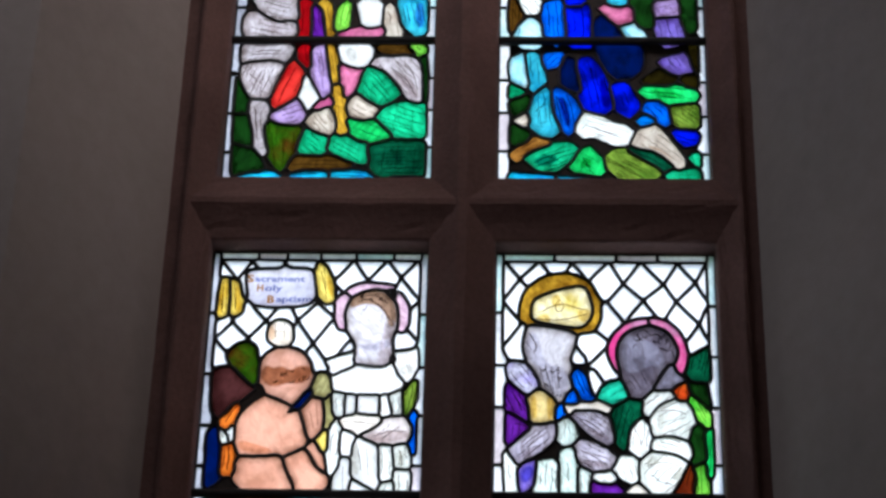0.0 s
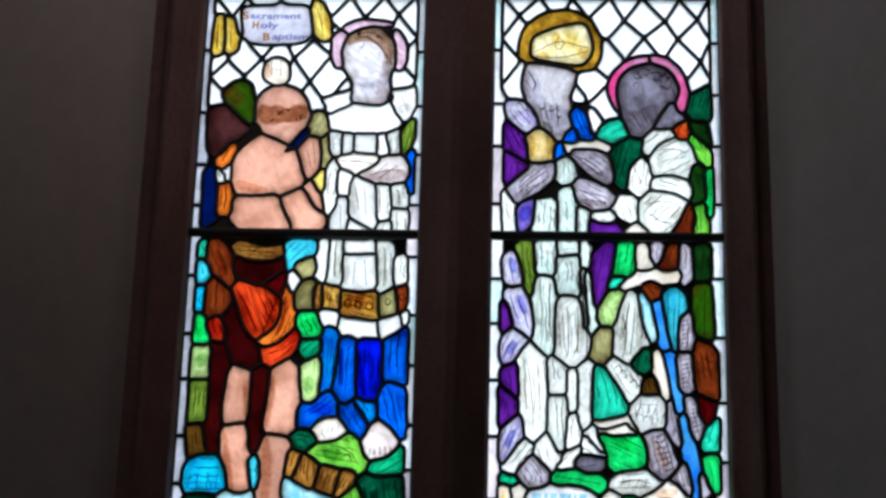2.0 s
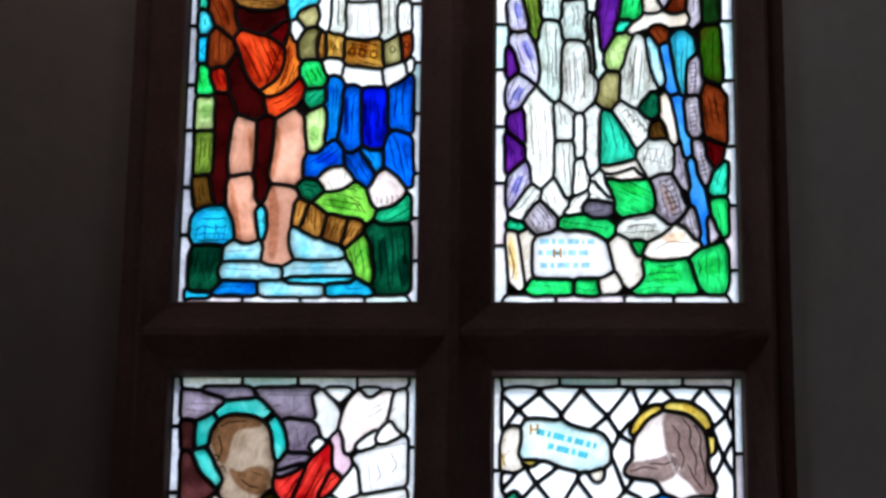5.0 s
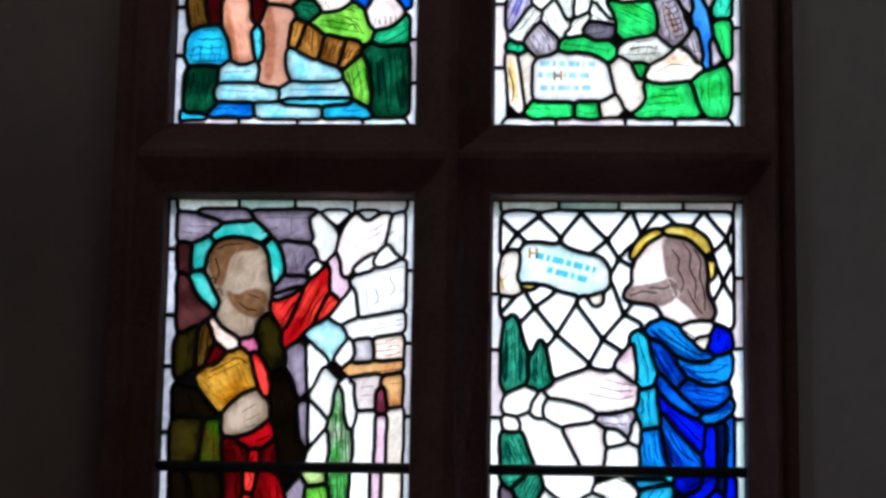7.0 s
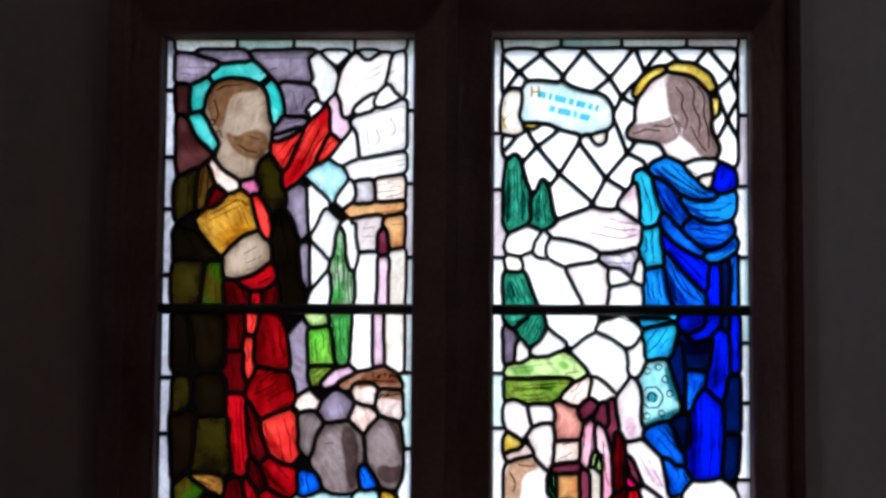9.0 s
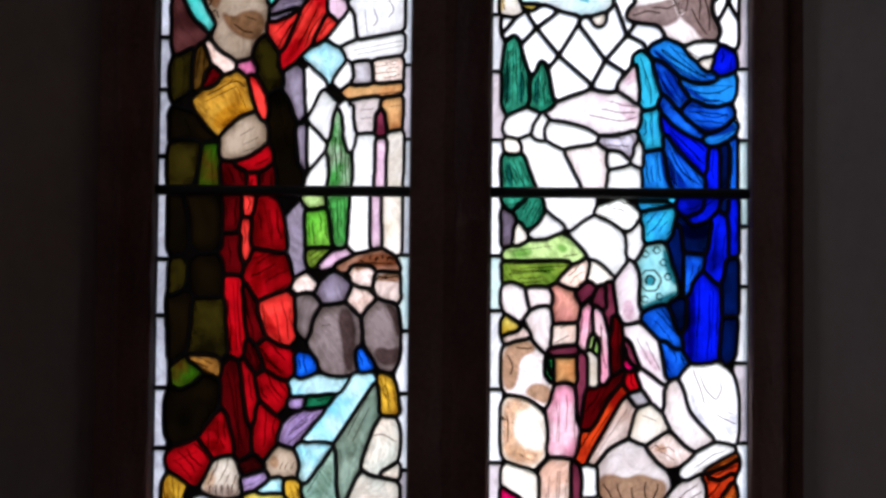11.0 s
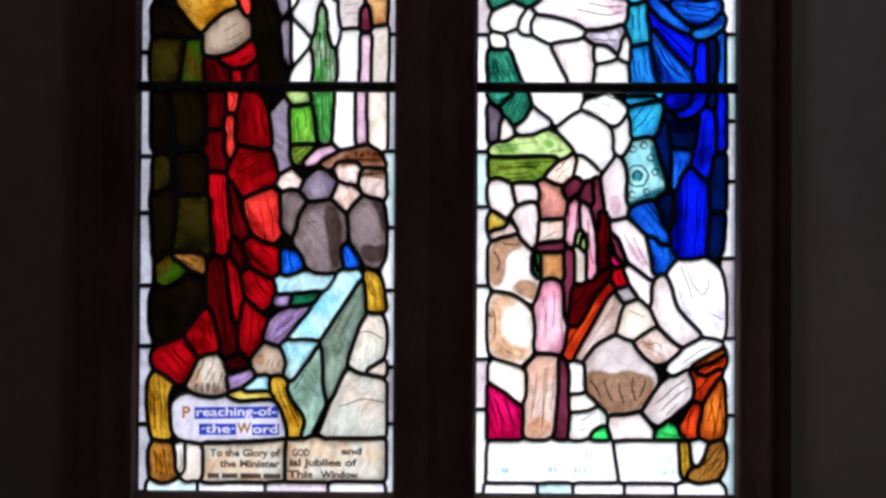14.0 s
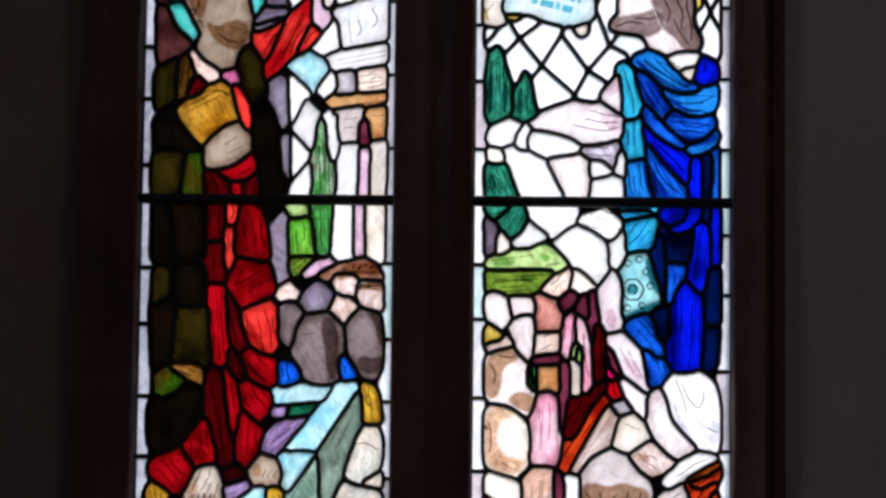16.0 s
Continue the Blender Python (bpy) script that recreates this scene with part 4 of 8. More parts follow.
kneeling.stroke(2.4, 79, 200, 97, 215, 107, 237)
kneeling.stroke(2.4, 85, 163, 109, 178)
kneeling.stroke(2.4, 375, 442, 386, 388)
kneeling.tone("navytone", 222, 312, 243, 245, 243, 208, 228, 215)
kneeling.tone("navytone", 128, 252, 153, 222, 159, 156, 144, 178)
kneeling.tone("sepia", 317, 114, 348, 111, 383, 74, 365, 100)
baptism.g("bush", 43, 962, 71, 992, 100, 989, 110, 956, 106, 898, 87, 917, 56, 945)
baptism.g("dusk", 17, 930, 51, 936, 89, 892, 101, 886, 68, 860, 41, 828, 25, 841)
baptism.g("rust", 35, 632, 64, 634, 79, 608, 91, 549, 76, 554, 53, 578, 40, 602)
baptism.g("tan", 91, 632, 123, 626, 151, 615, 190, 623, 188, 609, 158, 602, 124, 606, 99, 614)
baptism.g("maroon", 93, 599, 125, 587, 169, 591, 191, 607, 190, 579, 160, 559, 132, 551, 104, 563)
baptism.g("rust", 46, 554, 66, 548, 86, 525, 94, 507, 69, 492, 44, 483, 38, 513)
baptism.g("redorange", 49, 466, 62, 475, 74, 460, 78, 433, 70, 425, 57, 445)
baptism.g("redorange", 99, 549, 118, 551, 144, 537, 172, 528, 186, 514, 186, 485, 174, 455, 149, 441, 133, 443, 118, 466, 105, 507)
baptism.g("darkred", 160, 549, 176, 564, 192, 573, 191, 549, 189, 528, 170, 540)
baptism.g("orange", 194, 549, 206, 526, 214, 485, 207, 456, 188, 432, 167, 423, 150, 432, 174, 449, 191, 479, 193, 514)
baptism.g("redorange", 151, 411, 183, 418, 208, 438, 223, 453, 222, 427, 201, 397, 177, 386, 160, 391)
baptism.g("maroon", 93, 519, 109, 466, 127, 437, 147, 414, 155, 391, 136, 379, 114, 379, 93, 408, 85, 466)
baptism.g("maroon", 58, 425, 84, 425, 92, 385, 86, 339, 85, 270, 72, 203, 60, 214, 57, 338)
baptism.g("maroon", 139, 362, 169, 376, 174, 328, 162, 260, 156, 215, 145, 215, 139, 316)
baptism.g("apricot", 95, 368, 114, 379, 137, 362, 138, 339, 137, 271, 93, 261, 84, 293, 92, 339)
baptism.g("apricot", 86, 253, 136, 262, 137, 203, 145, 131, 112, 131, 100, 203)
baptism.g("apricot", 175, 363, 202, 386, 222, 380, 228, 329, 226, 295, 221, 244, 165, 251, 171, 305)
baptism.g("apricot", 167, 240, 218, 232, 209, 188, 202, 160, 202, 121, 214, 94, 179, 84, 160, 93, 168, 137)
baptism.g("aqua", 190, 633, 251, 636, 249, 615, 219, 603, 203, 583, 194, 585)
baptism.g("olivepale", 214, 591, 241, 603, 250, 586, 248, 574, 226, 570)
baptism.g("white", 202, 567, 215, 567, 218, 547, 208, 535)
baptism.g("olivepale", 222, 544, 247, 552, 249, 503, 218, 502)
baptism.g("green", 224, 485, 252, 489, 266, 462, 265, 442, 237, 442, 229, 462)
baptism.g("turf", 235, 427, 265, 430, 266, 410, 245, 400)
baptism.g("limepale", 240, 381, 272, 396, 274, 364, 265, 312, 249, 309, 241, 340)
baptism.g("aqua", 18, 590, 26, 598, 38, 584, 35, 550, 21, 554)
baptism.g("cyan", 21, 538, 34, 542, 34, 495, 21, 495)
baptism.g("green", 25, 480, 33, 480, 46, 442, 45, 428, 23, 430)
baptism.g("limepale", 22, 413, 57, 413, 58, 356, 23, 355)
baptism.g("moss", 23, 344, 59, 348, 57, 270, 25, 264)
baptism.g("brown", 21, 253, 45, 259, 61, 208, 32, 202)
baptism.g("sky", 278, 456, 295, 456, 299, 410, 293, 358, 281, 329, 272, 329, 276, 387)
baptism.g("blue", 311, 433, 329, 439, 337, 410, 337, 347, 331, 319, 320, 307, 304, 341, 309, 387)
baptism.g("deepblue", 342, 434, 386, 434, 386, 376, 379, 330, 368, 313, 357, 319, 345, 347)
baptism.g("blue", 397, 428, 440, 460, 446, 348, 422, 351, 397, 363)
baptism.g("blue", 398, 348, 446, 333, 447, 235, 430, 246, 419, 269, 397, 274)
baptism.g("blue", 236, 295, 260, 301, 286, 329, 298, 312, 307, 282, 272, 278, 256, 261, 238, 259)
baptism.g("blue", 312, 301, 328, 298, 338, 307, 359, 273, 360, 240, 340, 256, 321, 273)
baptism.g("sky", 345, 307, 374, 305, 370, 274, 359, 285)
baptism.g("white", 262, 634, 273, 634, 269, 562, 260, 568)
baptism.g("pale", 285, 636, 301, 636, 304, 556, 282, 556)
baptism.g("white", 310, 634, 363, 634, 364, 616, 313, 618)
baptism.g("white", 309, 608, 364, 613, 369, 551, 349, 541, 311, 548)
baptism.g("pale", 377, 634, 396, 635, 402, 551, 383, 539)
baptism.g("pale", 412, 599, 427, 605, 429, 557, 413, 557)
baptism.g("brocade", 270, 538, 296, 539, 298, 503, 273, 505)
baptism.g("brocade", 311, 529, 374, 527, 374, 480, 312, 489)
baptism.g("olivepale", 383, 522, 410, 537, 413, 498, 387, 490)
baptism.g("rust", 416, 537, 431, 546, 433, 516, 422, 498)
baptism.g("white", 274, 491, 296, 489, 297, 468, 273, 470)
baptism.g("white", 308, 474, 374, 469, 375, 443, 314, 451)
baptism.g("white", 385, 469, 423, 479, 418, 460, 388, 448)
baptism.g("white", 431, 487, 439, 493, 440, 475, 431, 472)
baptism.g("cream", 268, 250, 278, 267, 294, 275, 314, 267, 319, 250, 306, 237, 279, 237)
baptism.g("shell", 361, 217, 371, 251, 392, 263, 414, 246, 419, 218, 405, 201, 367, 203)
baptism.g("lime", 259, 211, 285, 219, 317, 228, 339, 237, 356, 217, 367, 184, 352, 176, 308, 185, 276, 194)
baptism.g("turf", 378, 184, 399, 193, 438, 218, 440, 174, 384, 170)
baptism.g("deepgreen", 230, 240, 246, 250, 263, 239, 258, 222, 237, 218)
baptism.g("tan", 221, 204, 237, 202, 233, 182, 221, 162)
baptism.g("tan", 245, 194, 265, 188, 271, 183, 262, 144, 236, 155)
baptism.g("tan", 287, 177, 314, 172, 302, 133, 278, 139)
baptism.g("tan", 325, 172, 341, 170, 333, 145, 316, 126)
baptism.g("lime", 322, 112, 338, 123, 355, 137, 365, 96, 367, 52, 345, 63)
baptism.g("deepgreen", 363, 156, 440, 157, 442, 37, 378, 33, 371, 96)
baptism.g("cyan", 20, 169, 43, 193, 76, 194, 96, 170, 98, 131, 22, 130)
baptism.g("aqua", 146, 187, 159, 190, 164, 159, 158, 139, 150, 159)
baptism.g("icy", 86, 109, 96, 120, 155, 120, 151, 98, 85, 98)
baptism.g("icy", 213, 154, 235, 140, 262, 125, 300, 115, 310, 100, 232, 97, 217, 105)
baptism.g("icy", 79, 83, 130, 87, 168, 80, 193, 77, 194, 63, 80, 61)
baptism.g("icy", 204, 77, 227, 88, 318, 86, 324, 68, 204, 66)
baptism.g("aqua", 212, 55, 324, 59, 324, 54, 212, 52)
baptism.g("sky", 72, 32, 88, 46, 145, 47, 146, 31)
baptism.g("icy", 156, 44, 272, 40, 272, 29, 164, 28)
baptism.g("cyan", 287, 42, 346, 46, 368, 30, 285, 29)
baptism.g("apricot", 79, 785, 82, 816, 114, 854, 148, 867, 184, 848, 209, 817, 213, 773, 201, 752, 167, 744, 116, 741, 81, 751)
baptism.g("apricot", 82, 729, 134, 732, 167, 739, 175, 705, 194, 675, 183, 656, 127, 658, 86, 680)
baptism.g("apricot", 179, 736, 218, 745, 237, 718, 260, 700, 256, 669, 234, 657, 211, 663, 198, 693)
baptism.g("apricot", 230, 761, 240, 761, 254, 724, 260, 706, 248, 712)
baptism.g("apricot", 208, 830, 224, 855, 235, 874, 247, 862, 255, 818, 239, 786, 224, 786)
baptism.g("white", 272, 887, 273, 919, 313, 939, 365, 933, 394, 943, 404, 888, 344, 879)
baptism.g("pale", 273, 871, 289, 875, 291, 837, 274, 837)
baptism.g("white", 298, 871, 312, 871, 311, 837, 297, 837)
baptism.g("white", 324, 871, 358, 871, 359, 837, 325, 837)
baptism.g("white", 370, 871, 379, 872, 386, 838, 369, 837)
baptism.g("pale", 385, 872, 404, 879, 405, 838, 394, 838)
baptism.g("cream", 287, 815, 323, 828, 369, 821, 353, 793, 324, 796, 301, 803)
baptism.g("shell", 330, 787, 370, 812, 404, 821, 430, 809, 431, 782, 394, 771, 360, 775)
baptism.g("pale", 267, 805, 282, 808, 285, 718, 269, 706)
baptism.g("white", 293, 787, 308, 787, 310, 743, 292, 746)
baptism.g("white", 291, 731, 307, 731, 308, 658, 287, 657)
baptism.g("white", 316, 774, 362, 762, 362, 707, 366, 670, 329, 692, 315, 700)
baptism.g("white", 316, 682, 358, 658, 355, 656, 310, 655)
baptism.g("pale", 372, 759, 389, 757, 391, 693, 376, 689)
baptism.g("pale", 377, 677, 397, 681, 398, 656, 375, 656)
baptism.g("pale", 400, 757, 423, 757, 424, 720, 405, 720)
baptism.g("pale", 402, 704, 428, 702, 423, 659, 403, 659)
baptism.g("orange", 57, 759, 72, 760, 73, 704, 53, 704)
baptism.g("white", 55, 791, 66, 803, 68, 772, 57, 772)
baptism.g("scroll", 73, 1153, 82, 1162, 200, 1167, 215, 1154, 219, 1081, 123, 1076, 85, 1083)
baptism.g("yellow", 15, 1056, 15, 1100, 24, 1143, 36, 1146, 41, 1060, 25, 1047)
baptism.g("yellow", 44, 1060, 42, 1139, 58, 1133, 70, 1067, 59, 1054)
baptism.g("yellow", 221, 1180, 241, 1171, 259, 1127, 260, 1094, 246, 1081, 229, 1101, 219, 1147)
baptism.g("cream", 126, 1022, 148, 1048, 174, 1035, 180, 996, 157, 983, 129, 996)
baptism.g("halopink", 265, 1049, 265, 1088, 280, 1108, 295, 1101, 281, 1068, 286, 1036, 278, 1019)
baptism.g("halopink", 282, 1114, 320, 1134, 379, 1128, 391, 1119, 344, 1124, 297, 1101)
baptism.g("halopink", 393, 1115, 415, 1082, 419, 1043, 400, 1010, 402, 1069, 391, 1102)
baptism.g("greytint", 286, 1049, 290, 1081, 303, 1101, 320, 1113, 362, 1115, 388, 1085, 391, 1036, 383, 1004, 386, 975, 373, 940, 327, 946, 306, 952, 314, 988, 295, 1023)
baptism.tone("hairtone", 321, 1112, 362, 1115, 388, 1085, 391, 1036, 380, 1023, 373, 1062, 351, 1084, 321, 1088, 292, 1071, 298, 1097)
baptism.tone("slatetone", 311, 988, 349, 986, 383, 1004, 383, 984, 337, 973)
baptism.g("white", 251, 951, 309, 971, 304, 939, 270, 926)
baptism.g("white", 395, 972, 439, 978, 443, 940, 420, 914, 397, 927)
baptism.g("moss", 414, 870, 441, 908, 442, 870, 420, 836)
baptism.g("blue", 434, 836, 445, 839, 448, 740, 434, 752)
baptism.g("olivepale", 229, 888, 241, 926, 257, 900, 255, 869, 232, 869)
baptism.g("yellow", 246, 775, 259, 794, 260, 756, 249, 756)
baptism.g("navy", 177, 830, 209, 875, 226, 881, 193, 843)
baptism.g("coral", 117, 925, 123, 963, 151, 979, 192, 977, 220, 945, 222, 913, 203, 868, 187, 849, 164, 862, 146, 868, 135, 893, 123, 902)
baptism.tone("hairtone", 119, 922, 128, 940, 143, 928, 159, 938, 178, 923, 198, 938, 220, 935, 221, 918, 204, 898, 173, 904, 147, 891, 124, 902)
baptism.g("orange", 51, 823, 72, 849, 64, 798, 53, 792)
baptism.g("pale", 47, 792, 61, 783, 62, 767, 48, 773)
baptism.g("navy", 19, 785, 36, 792, 43, 687, 23, 675)
baptism.g("olivepale", 252, 862, 261, 869, 266, 800, 255, 802)
baptism.g("teal", 19, 631, 34, 632, 32, 605, 19, 605)
baptism.g("deepgreen", 19, 116, 87, 117, 72, 81, 72, 43, 40, 31, 24, 31)
baptism.g("cyan", 14, 34, 51, 32, 57, 21, 14, 20)
baptism.g("tan", 256, 539, 266, 541, 267, 509, 254, 509)
baptism.tone("greytone", 403, 940, 440, 946, 423, 916, 403, 927)
baptism.tone("sepia", 126, 1022, 137, 1035, 143, 996, 132, 997)
baptism.tone("goldtone", 15, 1060, 20, 1100, 27, 1106, 28, 1054)
baptism.tone("goldtone", 49, 1120, 58, 1126, 67, 1067, 58, 1059)
baptism.tone("goldtone", 242, 1160, 256, 1127, 258, 1097, 248, 1107)
baptism.tone("softtone", 333, 783, 378, 795, 429, 791, 427, 781, 391, 771, 351, 776)
baptism.tone("softtone", 374, 1056, 389, 1036, 383, 1004, 386, 975, 376, 942, 355, 945, 367, 1004)
baptism.tone("greytone", 376, 611, 383, 611, 383, 549, 376, 549)
baptism.tone("greentone", 239, 352, 255, 364, 262, 330, 249, 316)
baptism.tone("greentone", 28, 396, 50, 408, 54, 379, 32, 373)
baptism.tone("greentone", 18, 466, 35, 472, 42, 437, 26, 433)
baptism.tone("greentone", 231, 474, 261, 478, 259, 451, 235, 447)
baptism.tone("goldtone", 308, 527, 322, 527, 323, 502, 309, 504)
baptism.tone("goldtone", 336, 528, 348, 525, 347, 497, 336, 499)
baptism.tone("goldtone", 362, 528, 368, 528, 369, 497, 363, 500)
baptism.tone("goldtone", 273, 536, 282, 536, 283, 508, 276, 508)
baptism.stroke(2.6, 142, 1035, 144, 1002)
baptism.stroke(2.6, 160, 1037, 162, 1002)
baptism.stroke(2.6, 143, 1018, 161, 1018)
baptism.stroke(2.6, 25, 1133, 27, 1060)
baptism.stroke(2.6, 49, 1126, 55, 1067)
baptism.stroke(2.6, 236, 1167, 245, 1094)
baptism.stroke(2.6, 410, 959, 422, 927)
baptism.stroke(2.6, 292, 815, 355, 811)
baptism.stroke(2.6, 380, 218, 384, 203)
baptism.stroke(2.6, 391, 221, 394, 203)
baptism.stroke(2.6, 402, 221, 404, 203)
baptism.stroke(2.6, 412, 221, 416, 205)
baptism.stroke(2.6, 282, 245, 288, 236)
baptism.stroke(2.6, 320, 522, 354, 504)
baptism.stroke(2.6, 336, 525, 337, 498)
baptism.stroke(2.6, 275, 533, 296, 510)
baptism.stroke(2.6, 115, 620, 171, 615)
baptism.stroke(2.6, 36, 103, 55, 48)
baptism.stroke(2.6, 52, 108, 61, 43)
baptism.stroke(2.4, 321, 1101, 350, 1105, 374, 1082)
baptism.stroke(3.2, 310, 1088, 333, 1095, 363, 1075, 379, 1043)
baptism.stroke(2.0, 381, 1069, 388, 1030)
baptism.stroke(3.2, 367, 863, 370, 836)
baptism.stroke(2.4, 288, 775, 292, 744)
baptism.stroke(2.0, 298, 813, 321, 815, 344, 811)
baptism.stroke(2.4, 389, 811, 362, 786)
baptism.stroke(3.2, 407, 804, 373, 778)
baptism.stroke(2.0, 419, 965, 426, 927)
baptism.stroke(2.4, 269, 952, 292, 945)
baptism.stroke(3.2, 26, 1119, 24, 1067)
baptism.stroke(2.0, 32, 1119, 35, 1067)
baptism.stroke(2.4, 52, 1120, 55, 1067)
baptism.stroke(3.2, 230, 1160, 244, 1107)
baptism.stroke(2.0, 76, 970, 101, 950)
baptism.stroke(2.4, 48, 956, 84, 937)
baptism.stroke(3.2, 177, 928, 180, 925, 182, 924, 186, 927)
baptism.stroke(2.0, 210, 928, 207, 932, 204, 933, 200, 931)
baptism.stroke(2.4, 160, 924, 159, 921, 159, 919, 162, 916)
baptism.stroke(3.2, 153, 905, 151, 901, 148, 900, 144, 901)
baptism.stroke(2.0, 200, 912, 198, 909, 198, 904, 201, 901)
baptism.stroke(2.4, 173, 916, 170, 919, 169, 924, 172, 927)
baptism.stroke(3.2, 206, 904, 206, 910, 208, 914, 213, 914)
baptism.stroke(2.0, 164, 923, 167, 920, 171, 921, 172, 927)
baptism.stroke(2.4, 208, 908, 213, 907, 218, 909, 218, 915)
baptism.stroke(3.2, 164, 924, 165, 920, 163, 916, 158, 915)
baptism.stroke(2.0, 179, 901, 183, 900, 187, 901, 188, 906)
baptism.stroke(2.4, 168, 921, 165, 919, 165, 915, 168, 913)
baptism.stroke(3.2, 361, 1099, 360, 1094, 356, 1092, 353, 1094)
baptism.stroke(2.0, 321, 1070, 326, 1070, 329, 1074, 329, 1080)
baptism.stroke(2.4, 345, 1105, 349, 1108, 352, 1105, 354, 1101)
baptism.stroke(3.2, 320, 1097, 319, 1101, 320, 1105, 324, 1107)
baptism.stroke(2.0, 341, 1090, 340, 1095, 336, 1096, 333, 1096)
baptism.stroke(2.4, 356, 1096, 359, 1091, 365, 1088, 369, 1092)
baptism.stroke(3.2, 321, 1095, 316, 1097, 316, 1103, 318, 1107)
baptism.stroke(2.4, 331, 598, 329, 551)
baptism.stroke(2.4, 350, 601, 355, 549)
baptism.stroke(2.2, 389, 623, 393, 554)
baptism.stroke(2.4, 290, 628, 291, 562)
baptism.stroke(2.6, 326, 422, 322, 330)
baptism.stroke(2.4, 365, 422, 370, 330)
baptism.stroke(2.4, 419, 434, 423, 365)
baptism.stroke(2.4, 287, 433, 285, 364)
baptism.stroke(2.6, 128, 525, 153, 467, 160, 449)
baptism.stroke(2.4, 156, 525, 173, 479)
baptism.stroke(2.4, 195, 514, 198, 467, 175, 432)
baptism.stroke(2.4, 168, 403, 200, 415, 219, 432)
baptism.stroke(2.2, 56, 620, 79, 566)
baptism.stroke(2.4, 411, 331, 424, 263)
baptism.tone("redtone", 105, 537, 130, 490, 149, 446, 132, 445, 118, 469)
baptism.tone("redtone", 153, 520, 182, 508, 176, 461, 160, 467)
baptism.tone("redtone", 194, 538, 205, 502, 196, 458, 177, 434, 192, 473)
baptism.tone("redtone", 47, 620, 62, 614, 84, 560, 68, 566)
baptism.tone("navytone", 345, 422, 354, 364, 363, 319, 355, 323, 346, 353)
baptism.tone("navytone", 307, 381, 310, 422, 316, 410, 316, 318)
baptism.tone("bluetone", 402, 423, 410, 365, 404, 367)
baptism.tone("bluetone", 244, 289, 287, 312, 302, 284, 272, 282)
baptism.tone("sepia", 120, 362, 134, 339, 135, 277, 129, 271, 128, 316)
baptism.tone("sepia", 167, 243, 176, 240, 188, 182, 184, 93, 171, 95, 175, 159)
baptism.tone("sepia", 179, 363, 188, 351, 179, 260, 167, 254, 171, 303)
baptism.tone("sepia", 89, 248, 97, 248, 119, 132, 112, 132)
baptism.tone("greytone", 290, 634, 299, 634, 302, 560, 293, 560)
baptism.tone("greytone", 382, 629, 389, 629, 396, 547, 386, 542)
baptism.tone("greytone", 309, 608, 318, 608, 320, 548, 311, 548)
baptism.tone("greentone", 275, 211, 312, 217, 332, 192, 297, 192)
baptism.stroke(2.4, 318, 217, 340, 206, 353, 184)
baptism.stroke(2.4, 324, 200, 334, 206, 343, 189)
baptism.stroke(2.2, 88, 76, 153, 73)
baptism.stroke(2.2, 216, 77, 302, 77)
baptism.stroke(2.2, 92, 109, 145, 112)
baptism.stroke(2.2, 30, 152, 51, 163, 47, 136)
baptism.stroke(2.2, 67, 164, 76, 136)
baptism.stroke(2.4, 385, 140, 383, 52)
baptism.stroke(2.4, 406, 146, 407, 42)
baptism.stroke(2.4, 428, 140, 426, 47)
baptism.stroke(2.2, 335, 95, 349, 112)
baptism.tone("tealtone", 375, 129, 396, 140, 396, 74, 382, 63)
baptism.tone("tealtone", 419, 96, 437, 108, 437, 42, 422, 42)
baptism.stroke(2.2, 290, 919, 288, 891)
baptism.stroke(2.2, 319, 926, 321, 888)
baptism.stroke(2.2, 348, 926, 353, 888)
baptism.stroke(2.2, 377, 926, 383, 892)
baptism.stroke(2.4, 326, 756, 334, 707)
baptism.stroke(2.4, 343, 756, 349, 695)
baptism.stroke(2.2, 412, 751, 409, 722)
baptism.stroke(2.2, 296, 719, 298, 664)
baptism.stroke(2.2, 335, 806, 312, 808)
baptism.stroke(2.2, 353, 783, 393, 796, 422, 794)
baptism.tone("greytone", 316, 768, 328, 762, 331, 697, 317, 702)
baptism.tone("greytone", 404, 750, 419, 754, 420, 722, 407, 722)
baptism.tone("sepia", 174, 730, 186, 705, 206, 666, 194, 675)
baptism.tone("sepia", 81, 753, 116, 744, 161, 747, 120, 760, 85, 772)
baptism.stroke(2.2, 225, 836, 233, 799)
baptism.stroke(2.2, 236, 855, 242, 805)
baptism.stroke(3.0, 339, 517, 348, 506, 340, 495, 331, 506, 339, 517)
baptism.stroke(3.0, 319, 519, 328, 508, 320, 498, 311, 508, 319, 519)
baptism.stroke(3.0, 361, 514, 371, 504, 362, 493, 353, 504, 361, 514)
baptism.stroke(2.8, 283, 530, 290, 522, 284, 514, 277, 522, 283, 530)
baptism.stroke(2.8, 398, 522, 405, 514, 398, 505, 391, 513, 398, 522)
baptism.stroke(2.8, 425, 531, 432, 523, 426, 515, 419, 523, 425, 531)
baptism.stroke(2.4, 373, 203, 375, 217)
baptism.stroke(2.4, 383, 203, 385, 218)
baptism.stroke(2.4, 393, 203, 394, 218)
baptism.stroke(2.4, 402, 203, 404, 218)
baptism.stroke(2.4, 412, 203, 414, 218)
baptism.stroke(2.4, 280, 242, 284, 256)
baptism.stroke(2.4, 290, 245, 293, 258)
baptism.stroke(2.4, 299, 247, 303, 260)
baptism.stroke(2.4, 309, 249, 313, 263)
baptism.tone("goldtone", 312, 527, 328, 527, 329, 492, 314, 492)
baptism.tone("goldtone", 352, 525, 372, 525, 371, 485, 354, 487)
baptism.stroke(2.4, 31, 133, 34, 163)
